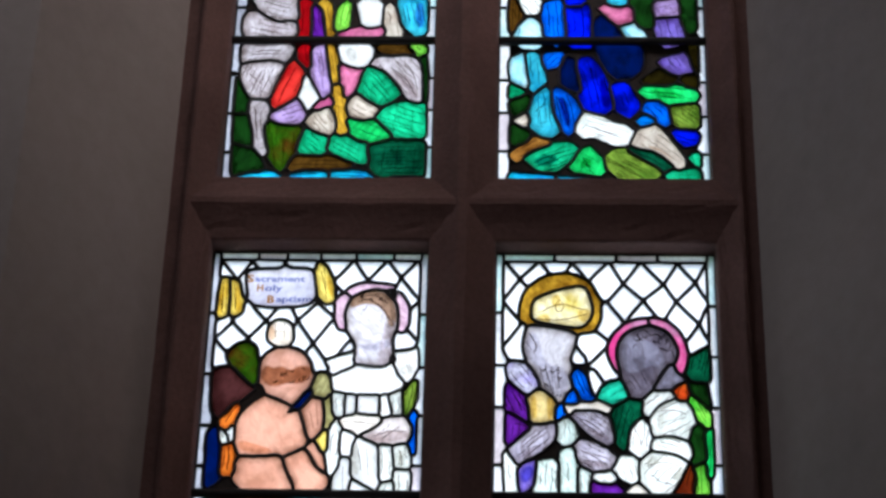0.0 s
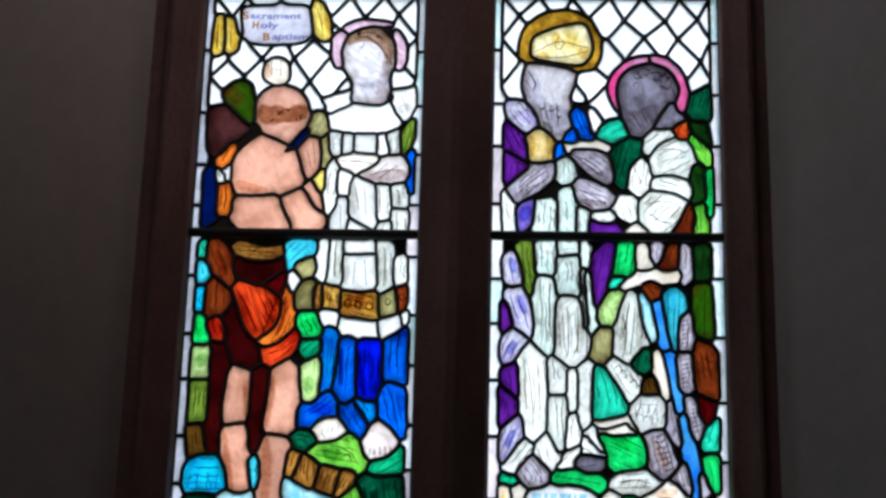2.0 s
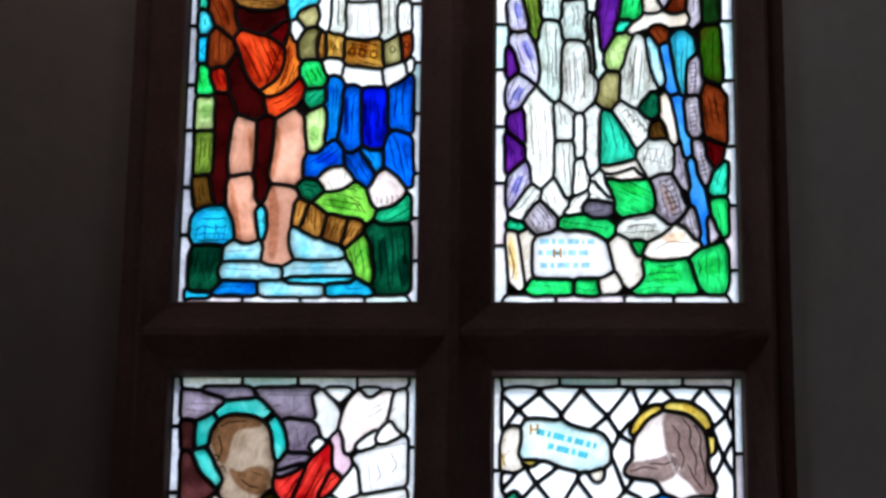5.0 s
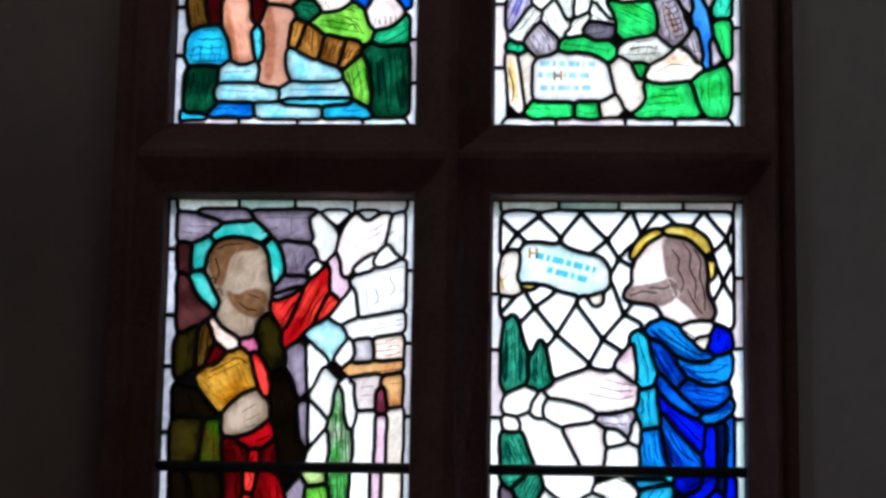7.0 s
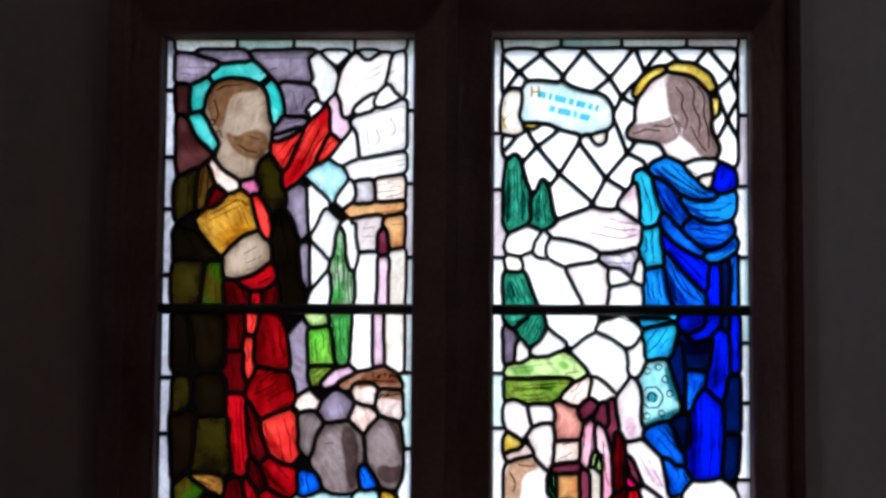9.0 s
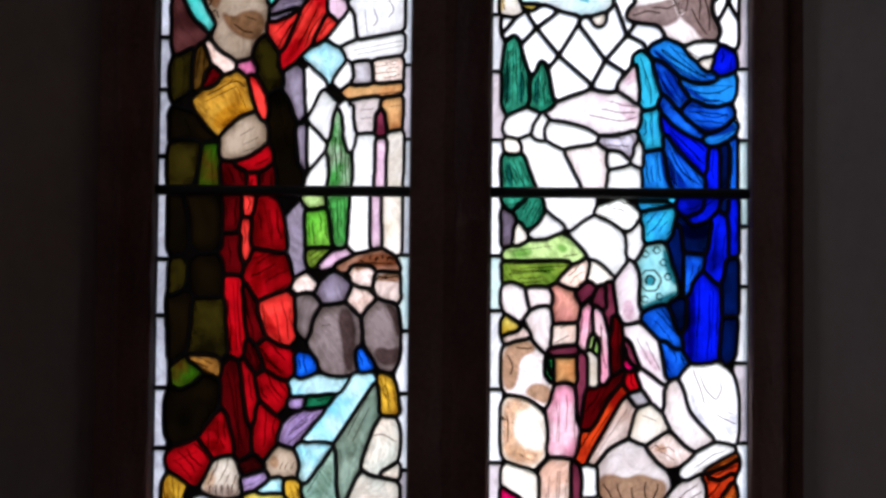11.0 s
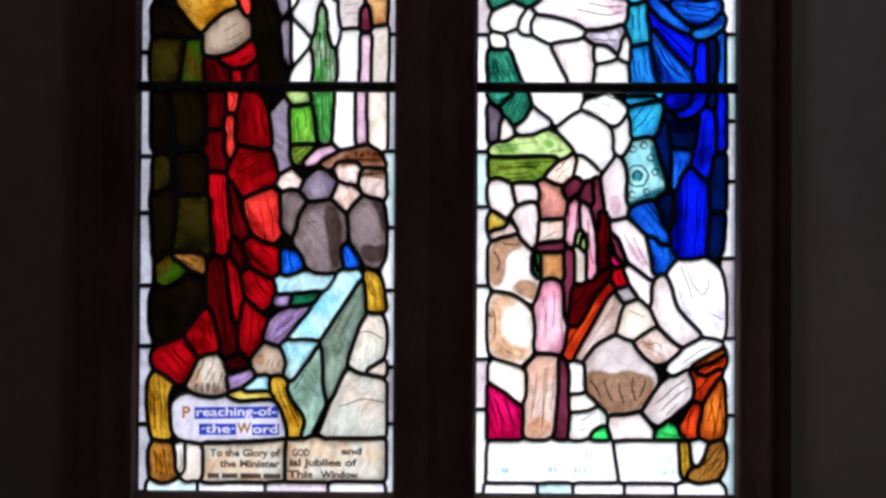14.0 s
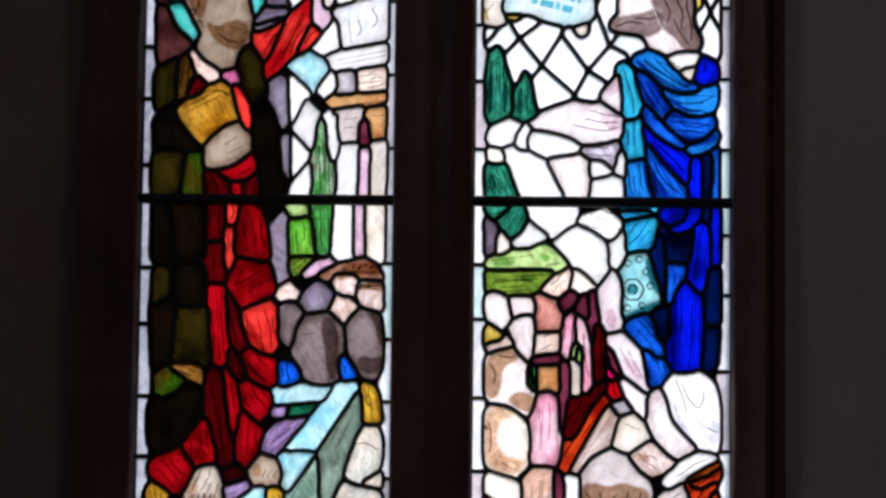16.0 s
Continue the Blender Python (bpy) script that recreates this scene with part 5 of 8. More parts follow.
baptism.stroke(2.4, 47, 133, 51, 163)
baptism.stroke(2.4, 65, 134, 69, 164)
baptism.stroke(2.4, 83, 134, 86, 164)
communion.g("sword", 322, 521, 330, 523, 348, 428, 340, 426)
communion.g("sword", 343, 414, 351, 416, 367, 303, 360, 300)
communion.g("sword", 369, 283, 376, 286, 401, 142, 395, 128)
communion.g("orphrey", 26, 607, 45, 619, 56, 583, 60, 559, 46, 551, 35, 565)
communion.g("orphrey", 35, 541, 60, 548, 76, 507, 85, 472, 80, 446, 58, 460, 43, 506)
communion.g("orphrey", 25, 431, 41, 454, 65, 451, 72, 437, 47, 402, 26, 396)
communion.g("orphrey", 28, 243, 49, 277, 65, 283, 65, 254, 49, 221, 28, 193)
communion.g("purple", 24, 512, 33, 506, 39, 471, 25, 462)
communion.g("purple", 27, 373, 53, 385, 56, 328, 32, 350)
communion.g("purple", 23, 339, 52, 316, 49, 288, 24, 271)
communion.g("moss", 59, 637, 78, 637, 82, 577, 79, 536, 71, 565)
communion.g("celadon", 93, 637, 126, 637, 123, 580, 95, 583)
communion.g("celadon", 90, 568, 125, 564, 123, 495, 124, 414, 96, 420, 87, 460)
communion.g("celadon", 134, 637, 170, 638, 170, 623, 139, 619)
communion.g("celadon", 134, 607, 170, 614, 175, 537, 134, 542)
communion.g("pale", 134, 525, 172, 525, 186, 473, 186, 421, 167, 392, 145, 397, 131, 426)
communion.g("celadon", 181, 638, 189, 638, 189, 596, 181, 596)
communion.g("celadon", 183, 578, 192, 578, 200, 508, 203, 461, 194, 461, 189, 519)
communion.g("pale", 64, 414, 80, 431, 107, 403, 110, 323, 103, 255, 81, 241, 70, 277, 62, 368)
communion.g("pale", 118, 397, 145, 386, 145, 334, 121, 334)
communion.g("pale", 119, 320, 147, 323, 147, 267, 138, 222, 124, 249)
communion.g("pale", 156, 374, 167, 374, 166, 301, 157, 300)
communion.g("pale", 156, 284, 170, 287, 170, 233, 156, 228)
communion.g("pale", 178, 380, 196, 392, 196, 324, 185, 267, 177, 278)
communion.g("purple", 203, 614, 228, 638, 244, 638, 233, 579, 214, 520, 205, 514)
communion.g("green", 250, 632, 278, 638, 274, 579, 244, 579)
communion.g("teal", 239, 564, 258, 569, 249, 553, 233, 553)
communion.g("limepale", 236, 537, 260, 541, 251, 508, 244, 476, 214, 479, 222, 520)
communion.g("olivepale", 211, 455, 234, 461, 232, 421, 221, 394, 205, 403)
communion.g("cream", 255, 549, 283, 573, 310, 582, 332, 577, 371, 580, 373, 573, 332, 568, 305, 570, 277, 561)
communion.g("cream", 292, 633, 305, 633, 310, 591, 296, 593)
communion.g("rust", 338, 591, 355, 633, 366, 633, 358, 592)
communion.g("rust", 307, 558, 321, 558, 326, 526, 313, 526)
communion.g("pale", 247, 438, 251, 497, 271, 538, 288, 526, 293, 485, 305, 439, 287, 416, 265, 398, 246, 415)
communion.g("icy", 293, 532, 306, 526, 314, 480, 319, 445, 309, 451, 295, 491)
communion.g("aqua", 339, 538, 370, 544, 376, 509, 363, 463, 359, 419, 347, 463)
communion.g("lilac", 322, 639, 333, 639, 327, 609, 318, 615)
communion.g("lilac", 377, 633, 385, 633, 390, 574, 379, 562)
communion.g("lilac", 369, 486, 386, 492, 388, 428, 370, 430)
communion.g("lilac", 368, 405, 384, 411, 386, 343, 369, 348)
communion.g("darkgreen", 407, 634, 427, 634, 425, 574, 406, 571)
communion.g("bush", 405, 554, 425, 554, 432, 452, 404, 463)
communion.g("rust", 403, 434, 442, 417, 442, 326, 415, 332, 402, 371)
communion.g("darkred", 409, 326, 433, 315, 419, 281, 400, 298)
communion.g("teal", 203, 386, 225, 381, 259, 336, 267, 296, 242, 288, 205, 278)
communion.g("pale", 229, 392, 248, 398, 286, 370, 286, 341, 269, 315, 257, 336, 240, 364)
communion.g("deepgreen", 283, 404, 298, 425, 308, 410, 305, 384, 286, 384)
communion.g("cream", 322, 416, 330, 410, 343, 353, 347, 319, 336, 336, 326, 382)
communion.g("brown", 300, 353, 318, 359, 324, 336, 302, 336)
communion.g("pale", 272, 302, 291, 322, 329, 327, 336, 297, 333, 269, 290, 263, 278, 279)
communion.g("cream", 210, 273, 269, 285, 282, 262, 221, 262)
communion.g("lilac", 303, 255, 333, 257, 345, 213, 354, 191, 332, 169, 321, 171, 309, 213)
communion.g("green", 210, 250, 242, 254, 290, 248, 301, 213, 290, 190, 236, 184, 231, 223)
communion.g("lilac", 350, 325, 355, 297, 365, 236, 354, 247, 346, 280)
communion.g("lilac", 383, 323, 398, 314, 406, 281, 399, 247, 389, 264)
communion.g("pale", 236, 151, 252, 170, 290, 174, 327, 163, 316, 144, 279, 140, 247, 143)
communion.g("cream", 284, 108, 310, 135, 342, 152, 363, 147, 382, 120, 352, 105, 310, 97)
communion.g("lilac", 358, 163, 375, 191, 385, 147, 379, 136)
communion.g("lilac", 404, 170, 416, 142, 411, 137, 403, 137)
communion.g("teal", 419, 258, 443, 287, 441, 225, 416, 225)
communion.g("green", 418, 208, 441, 209, 440, 143, 425, 153)
communion.g("green", 373, 98, 405, 109, 439, 121, 437, 34, 393, 37, 381, 71)
communion.g("green", 278, 86, 362, 87, 374, 36, 267, 35, 283, 59)
communion.g("green", 67, 51, 141, 52, 141, 33, 72, 32)
communion.g("green", 157, 52, 194, 52, 194, 31, 157, 33)
communion.g("green", 130, 172, 183, 172, 220, 162, 220, 145, 199, 147, 173, 156, 130, 155)
communion.g("turf", 29, 163, 50, 163, 53, 154, 32, 154)
communion.g("pale", 34, 182, 60, 226, 76, 232, 85, 221, 66, 193, 50, 176)
communion.g("lilac", 60, 176, 76, 201, 92, 201, 111, 171, 109, 153, 77, 152)
communion.g("pale", 92, 216, 114, 246, 135, 199, 124, 188, 103, 205)
communion.g("pale", 140, 188, 162, 216, 178, 220, 162, 194)
communion.g("slate", 167, 200, 183, 211, 221, 203, 215, 187, 188, 178)
communion.g("pale", 194, 256, 203, 262, 217, 217, 210, 214, 189, 233)
communion.g("cream", 26, 143, 39, 149, 45, 121, 56, 45, 41, 45, 35, 99)
communion.g("cream", 50, 141, 66, 143, 69, 67, 62, 51)
communion.g("scrollpale", 77, 132, 151, 147, 199, 139, 215, 69, 194, 63, 72, 61, 75, 100)
communion.g("cream", 226, 129, 241, 137, 268, 102, 283, 70, 269, 48, 248, 48, 234, 91)
communion.g("cream", 199, 52, 230, 58, 230, 39, 202, 38)
communion.g("pale", 325, 811, 331, 849, 360, 864, 394, 856, 399, 824, 392, 787, 359, 799, 325, 796)
communion.g("pale", 324, 777, 358, 784, 395, 769, 397, 744, 363, 756, 324, 762)
communion.g("pale", 295, 725, 313, 743, 341, 752, 380, 738, 376, 713, 362, 683, 334, 670, 306, 682)
communion.g("pale", 274, 798, 291, 821, 308, 811, 307, 762, 294, 752, 279, 761)
communion.g("pale", 303, 849, 321, 880, 349, 887, 366, 881, 332, 864, 314, 842)
communion.g("pale", 245, 718, 256, 737, 284, 734, 281, 694, 256, 706)
communion.g("lilac", 155, 847, 201, 845, 223, 835, 240, 779, 217, 779, 183, 810)
communion.g("lilac", 166, 773, 206, 767, 242, 743, 237, 722, 189, 721, 172, 742)
communion.g("lilac", 39, 747, 47, 778, 87, 809, 121, 816, 110, 772, 70, 747, 45, 732)
communion.g("chalice", 75, 878, 121, 878, 121, 828, 104, 815, 87, 819, 75, 834)
communion.g("cream", 149, 853, 223, 857, 229, 848, 155, 845)
communion.g("celadon", 138, 822, 155, 816, 161, 785, 152, 772, 138, 778)
communion.g("celadon", 144, 754, 158, 760, 163, 711, 166, 663, 138, 662)
communion.g("celadon", 174, 711, 189, 709, 188, 663, 172, 663)
communion.g("celadon", 87, 723, 121, 729, 125, 662, 93, 662)
communion.g("blue", 161, 923, 172, 930, 189, 898, 201, 873, 181, 873)
communion.g("blue", 149, 879, 163, 883, 166, 862, 152, 862)
communion.g("orphrey", 29, 935, 40, 954, 57, 948, 86, 910, 75, 891, 52, 897)
communion.g("purple", 29, 897, 52, 878, 67, 846, 64, 828, 29, 846)
communion.g("purple", 30, 834, 58, 815, 70, 803, 42, 778, 30, 777)
communion.g("dusklav", 54, 710, 65, 722, 87, 725, 76, 686, 57, 671)
communion.g("pale", 23, 746, 39, 734, 46, 661, 32, 661)
communion.g("teal", 212, 885, 235, 911, 258, 911, 269, 880, 252, 867, 218, 870)
communion.g("deepgreen", 246, 854, 298, 867, 291, 836, 272, 798, 262, 761, 251, 786)
communion.g("gold", 50, 1051, 58, 1110, 98, 1149, 151, 1160, 198, 1137, 217, 1084, 217, 1052, 197, 1017, 64, 1044)
communion.g("mitre", 73, 1064, 79, 1099, 128, 1121, 188, 1133, 203, 1084, 201, 1056, 180, 1030, 122, 1038, 81, 1047)
communion.g("greytint", 64, 1025, 81, 1038, 145, 1029, 168, 1013, 157, 974, 145, 942, 151, 891, 134, 866, 117, 879, 99, 910, 88, 942, 59, 973)
communion.g("blue", 128, 847, 137, 854, 137, 829, 128, 829)
communion.g("pale", 203, 700, 235, 706, 235, 694, 212, 692)
communion.g("halorose", 231, 981, 243, 1013, 272, 1043, 313, 1056, 318, 1043, 278, 1033, 255, 1007, 246, 975, 257, 924, 243, 949)
communion.g("halorose", 316, 1056, 353, 1049, 381, 1021, 395, 976, 391, 950, 374, 931, 381, 982, 359, 1027, 321, 1043)
communion.g("slate", 251, 988, 266, 1017, 307, 1036, 353, 1027, 375, 988, 369, 963, 340, 931, 322, 905, 293, 874, 276, 886, 265, 918, 254, 943)
communion.g("slate", 339, 918, 357, 950, 379, 912, 362, 899, 333, 895)
communion.tone("softtone", 270, 1017, 307, 1034, 353, 1026, 374, 988, 368, 963, 349, 941, 347, 975, 329, 1001, 295, 1012)
communion.tone("softtone", 257, 945, 273, 924, 300, 931, 328, 950, 337, 928, 319, 903, 293, 874, 274, 885, 263, 915)
communion.tone("slatetone", 68, 1021, 87, 1016, 99, 942, 147, 940, 150, 891, 134, 869, 117, 881, 97, 914, 85, 944, 61, 976)
communion.g("orange", 367, 887, 373, 899, 390, 900, 393, 881, 378, 874)
communion.g("deepgreen", 397, 963, 438, 989, 440, 919, 413, 912, 399, 931)
communion.g("darkgreen", 398, 900, 424, 906, 438, 856, 412, 875)
communion.g("lime", 398, 881, 418, 862, 437, 837, 437, 812, 415, 831)
communion.g("lime", 405, 720, 420, 726, 422, 666, 404, 666)
communion.g("darkgreen", 399, 806, 416, 806, 424, 745, 403, 732)
communion.g("green", 429, 794, 441, 806, 438, 708, 430, 708)
communion.g("rust", 374, 683, 392, 720, 400, 708, 393, 665, 368, 665)
communion.g("purple", 196, 685, 251, 674, 251, 662, 201, 661)
communion.g("cream", 274, 668, 285, 677, 301, 668, 285, 658)
communion.g("celadon", 180, 579, 185, 585, 191, 474, 183, 462)
communion.g("cream", 213, 257, 266, 275, 280, 253, 239, 249)
communion.g("pale", 181, 212, 191, 246, 223, 207, 197, 213)
communion.g("green", 260, 125, 279, 125, 269, 101)
communion.tone("goldtone", 30, 633, 47, 634, 47, 623, 30, 623)
communion.tone("goldtone", 40, 552, 51, 557, 53, 545, 42, 542)
communion.tone("goldtone", 27, 122, 33, 138, 38, 89, 34, 67)
communion.tone("greytone", 289, 516, 298, 522, 299, 463, 290, 452)
communion.tone("greytone", 244, 145, 313, 150, 319, 135, 260, 131)
communion.tone("bluetone", 53, 711, 78, 726, 83, 705, 61, 680)
communion.tone("greytone", 88, 906, 109, 906, 134, 872, 117, 879)
communion.tone("goldtone", 116, 1103, 133, 1110, 136, 1084, 122, 1077)
communion.tone("goldtone", 168, 1071, 197, 1078, 196, 1058, 180, 1039)
communion.tone("goldtone", 87, 1058, 110, 1064, 116, 1042, 89, 1050)
communion.stroke(2.6, 87, 1064, 133, 1090, 192, 1071)
communion.stroke(2.6, 116, 942, 122, 879)
communion.stroke(2.6, 128, 948, 131, 879)
communion.stroke(2.6, 105, 948, 109, 910)
communion.stroke(2.6, 345, 154, 382, 154)
communion.stroke(2.6, 418, 413, 428, 362)
communion.stroke(3.2, 381, 552, 393, 555)
communion.stroke(2.4, 311, 528, 318, 469)
communion.stroke(2.4, 297, 516, 300, 452)
communion.stroke(3.2, 356, 165, 377, 127)
communion.stroke(2.4, 175, 185, 207, 191)
communion.stroke(3.2, 27, 122, 38, 89, 36, 56)
communion.stroke(3.2, 413, 407, 434, 396)
communion.stroke(2.0, 418, 384, 436, 373)
communion.stroke(2.4, 416, 629, 413, 581)
communion.stroke(3.2, 420, 546, 416, 453)
communion.stroke(2.4, 93, 942, 105, 891)
communion.stroke(3.2, 105, 942, 120, 879)
communion.stroke(2.0, 120, 939, 128, 872)
communion.stroke(2.4, 131, 929, 136, 872)
communion.stroke(3.2, 70, 1019, 87, 993, 82, 974)
communion.stroke(2.0, 64, 999, 76, 980)
communion.stroke(2.4, 295, 1023, 307, 1030, 318, 1018)
communion.stroke(3.2, 318, 1014, 335, 1020, 343, 1005)
communion.stroke(2.0, 347, 1007, 361, 1001, 358, 984)
communion.stroke(2.4, 335, 988, 350, 979)
communion.stroke(3.2, 363, 982, 369, 963)
communion.stroke(2.0, 271, 918, 288, 892)
communion.stroke(2.4, 282, 924, 299, 893)
communion.stroke(3.2, 300, 931, 311, 905)
communion.stroke(2.0, 133, 1097, 145, 1084, 134, 1064, 122, 1081, 133, 1097)
communion.stroke(2.4, 81, 1051, 145, 1048, 191, 1065)
communion.stroke(2.4, 42, 872, 66, 841)
communion.stroke(3.2, 41, 815, 66, 809)
communion.stroke(2.0, 409, 969, 431, 944)
communion.stroke(2.4, 253, 842, 275, 805)
communion.stroke(3.2, 412, 868, 428, 831)
communion.stroke(2.4, 341, 1014, 344, 1013, 349, 1015, 349, 1020)
communion.stroke(3.2, 286, 1007, 289, 1003, 294, 1002, 298, 1006)
communion.stroke(2.0, 285, 985, 284, 990, 288, 993, 292, 993)
communion.stroke(2.4, 347, 984, 350, 981, 354, 979, 358, 982)
communion.stroke(3.2, 357, 1006, 354, 1005, 352, 1001, 353, 997)
communion.stroke(2.0, 340, 996, 336, 998, 335, 1005, 339, 1009)
communion.stroke(2.4, 295, 1002, 297, 1006, 302, 1006, 304, 1003)
communion.stroke(3.2, 326, 1003, 326, 1001, 328, 998, 332, 1000)
communion.stroke(2.0, 316, 1014, 312, 1010, 306, 1010, 303, 1014)
communion.stroke(2.4, 348, 981, 346, 984, 343, 987, 338, 984)
communion.stroke(3.2, 294, 1020, 293, 1015, 295, 1010, 300, 1008)
communion.stroke(2.0, 341, 1007, 346, 1009, 349, 1013, 348, 1019)
communion.stroke(2.4, 106, 937, 103, 935, 102, 934, 102, 930)
communion.stroke(3.2, 96, 933, 99, 932, 102, 933, 103, 937)
communion.stroke(2.0, 116, 932, 120, 929, 124, 931, 127, 936)
communion.stroke(2.4, 111, 929, 114, 932, 119, 930, 120, 927)
communion.stroke(3.2, 135, 929, 131, 932, 130, 937, 134, 941)
communion.stroke(2.0, 133, 917, 131, 914, 133, 910, 136, 909)
communion.stroke(2.4, 104, 904, 105, 901, 107, 900, 111, 900)
communion.stroke(3.2, 130, 917, 134, 914, 136, 915, 137, 919)
communion.stroke(2.2, 331, 843, 365, 849, 388, 837)
communion.stroke(2.2, 307, 725, 340, 735, 368, 725)
communion.stroke(2.4, 312, 707, 334, 689, 356, 686)
communion.stroke(2.2, 283, 805, 298, 780, 290, 761)
communion.stroke(2.2, 166, 829, 200, 816, 223, 792)
communion.stroke(2.2, 178, 835, 217, 810)
communion.stroke(2.2, 177, 754, 211, 746, 234, 736)
communion.stroke(2.2, 177, 736, 228, 729)
communion.stroke(2.2, 59, 759, 98, 791)
communion.stroke(2.2, 53, 747, 87, 766)
communion.tone("greytone", 328, 809, 334, 843, 343, 836, 340, 802)
communion.tone("greytone", 362, 689, 376, 713, 376, 732, 357, 701)
communion.tone("greytone", 301, 722, 312, 740, 341, 747, 329, 725)
communion.tone("softtone", 178, 812, 217, 779, 237, 781, 212, 798)
communion.tone("softtone", 177, 736, 194, 721, 235, 724, 206, 734)
communion.tone("softtone", 45, 734, 70, 749, 104, 772, 76, 759)
communion.tone("goldtone", 76, 875, 86, 876, 87, 819, 76, 834)
communion.tone("goldtone", 109, 876, 120, 876, 120, 828, 109, 822)
communion.stroke(2.4, 106, 554, 105, 437)
communion.stroke(2.2, 115, 560, 115, 437)
communion.stroke(2.4, 151, 507, 156, 438, 151, 403)
communion.stroke(2.4, 170, 507, 175, 438, 162, 403)
communion.stroke(2.2, 75, 391, 86, 322, 87, 255)
communion.stroke(2.2, 94, 391, 99, 277)
communion.stroke(2.2, 132, 311, 135, 244)
communion.stroke(2.4, 271, 520, 265, 462, 259, 404)
communion.stroke(2.4, 282, 509, 279, 450, 272, 410)
communion.stroke(2.2, 260, 497, 254, 439)
communion.stroke(2.2, 312, 246, 335, 224, 343, 196)
communion.stroke(2.2, 322, 252, 343, 213)
communion.stroke(2.4, 252, 157, 284, 163, 311, 155)
communion.stroke(2.4, 300, 113, 331, 130, 368, 125)
communion.stroke(2.2, 291, 311, 323, 311)
communion.stroke(2.2, 285, 291, 328, 280)
communion.tone("greytone", 93, 563, 100, 563, 98, 431, 92, 449)
communion.tone("greytone", 134, 519, 142, 519, 142, 414, 133, 432)
communion.tone("greytone", 175, 508, 183, 461, 183, 424, 170, 403)
communion.tone("greytone", 64, 408, 72, 414, 77, 322, 87, 249, 76, 266, 66, 345)
communion.tone("greytone", 249, 438, 256, 491, 269, 526, 264, 462, 257, 410)
communion.tone("greytone", 290, 474, 303, 441, 281, 416)
communion.tone("greytone", 242, 151, 258, 159, 300, 155, 316, 149, 279, 143)
communion.tone("sepia", 312, 248, 327, 224, 348, 196, 334, 174, 322, 213)
communion.tone("sepia", 310, 133, 342, 149, 363, 142, 342, 125)
communion.tone("goldtone", 28, 137, 36, 143, 46, 56, 40, 49)
communion.tone("greentone", 226, 243, 269, 243, 290, 218, 247, 223)
communion.tone("greentone", 378, 87, 421, 104, 431, 72, 391, 60)
communion.tone("greentone", 289, 75, 341, 81, 357, 49, 299, 48)
communion.tone("bluetone", 35, 607, 48, 610, 53, 577, 40, 577)
communion.tone("bluetone", 49, 530, 63, 530, 76, 489, 63, 495)
communion.tone("bluetone", 31, 419, 47, 437, 58, 431, 40, 404)
communion.tone("bluetone", 33, 237, 49, 260, 56, 254, 39, 215)
communion.stroke(2.6, 372, 480, 386, 484)
communion.stroke(2.6, 372, 471, 386, 475)
communion.stroke(2.6, 372, 462, 386, 465)
communion.stroke(2.6, 372, 452, 386, 456)
communion.stroke(2.6, 372, 443, 386, 447)
communion.stroke(2.6, 371, 434, 386, 438)
communion.stroke(2.6, 371, 401, 386, 404)
communion.stroke(2.6, 371, 391, 386, 395)
communion.stroke(2.6, 371, 382, 386, 386)
communion.stroke(2.6, 370, 373, 386, 377)
communion.stroke(2.6, 370, 364, 385, 368)
communion.stroke(2.6, 370, 355, 385, 358)
communion.stroke(2.6, 370, 346, 385, 349)
communion.stroke(2.6, 389, 312, 403, 317)
communion.stroke(2.6, 389, 303, 403, 308)
communion.stroke(2.6, 388, 294, 402, 299)
communion.stroke(2.6, 388, 285, 402, 290)
communion.stroke(2.6, 388, 276, 402, 281)
communion.stroke(2.6, 388, 267, 402, 272)
communion.stroke(2.6, 388, 258, 402, 263)
communion.stroke(2.6, 312, 246, 326, 248, 337, 253)
communion.stroke(2.6, 316, 235, 329, 237, 340, 242)
communion.stroke(2.6, 320, 224, 332, 226, 342, 231)
communion.stroke(2.6, 324, 213, 335, 215, 345, 220)
communion.stroke(2.6, 328, 202, 338, 204, 347, 209)
communion.stroke(2.6, 332, 191, 341, 193, 350, 198)
communion.stroke(2.6, 336, 180, 344, 182, 352, 187)
communion.stroke(2.6, 282, 304, 284, 277)
communion.stroke(2.6, 295, 304, 297, 277)
communion.stroke(2.6, 308, 304, 310, 277)
communion.stroke(2.6, 321, 305, 323, 278)
communion.stroke(2.4, 73, 154, 74, 168)
communion.stroke(2.4, 83, 155, 84, 168)
communion.stroke(2.4, 93, 155, 94, 168)
communion.stroke(2.4, 102, 155, 103, 168)
communion.stroke(2.6, 243, 383, 253, 392, 257, 379)
communion.stroke(2.6, 253, 373, 262, 382, 267, 369)
communion.stroke(2.6, 262, 363, 272, 372, 276, 358)
communion.stroke(2.6, 272, 353, 282, 362, 286, 348)
communion.stroke(2.6, 282, 343, 291, 352, 296, 338)
communion.stroke(2.4, 252, 148, 258, 166)
communion.stroke(2.4, 267, 148, 272, 166)
communion.stroke(2.4, 282, 148, 287, 166)
communion.stroke(2.4, 297, 148, 302, 166)
preaching.g("lavgrey", 18, 1179, 92, 1166, 92, 1158, 62, 1135, 20, 1137)
preaching.g("lavgrey", 60, 1188, 143, 1188, 149, 1174, 107, 1171)
preaching.g("lavgrey", 159, 1185, 269, 1189, 270, 1138, 207, 1140, 181, 1164)
preaching.g("lavgrey", 216, 1125, 275, 1115, 261, 1070, 225, 1073)
preaching.g("lavgrey", 215, 1062, 256, 1065, 246, 1049, 205, 1035)
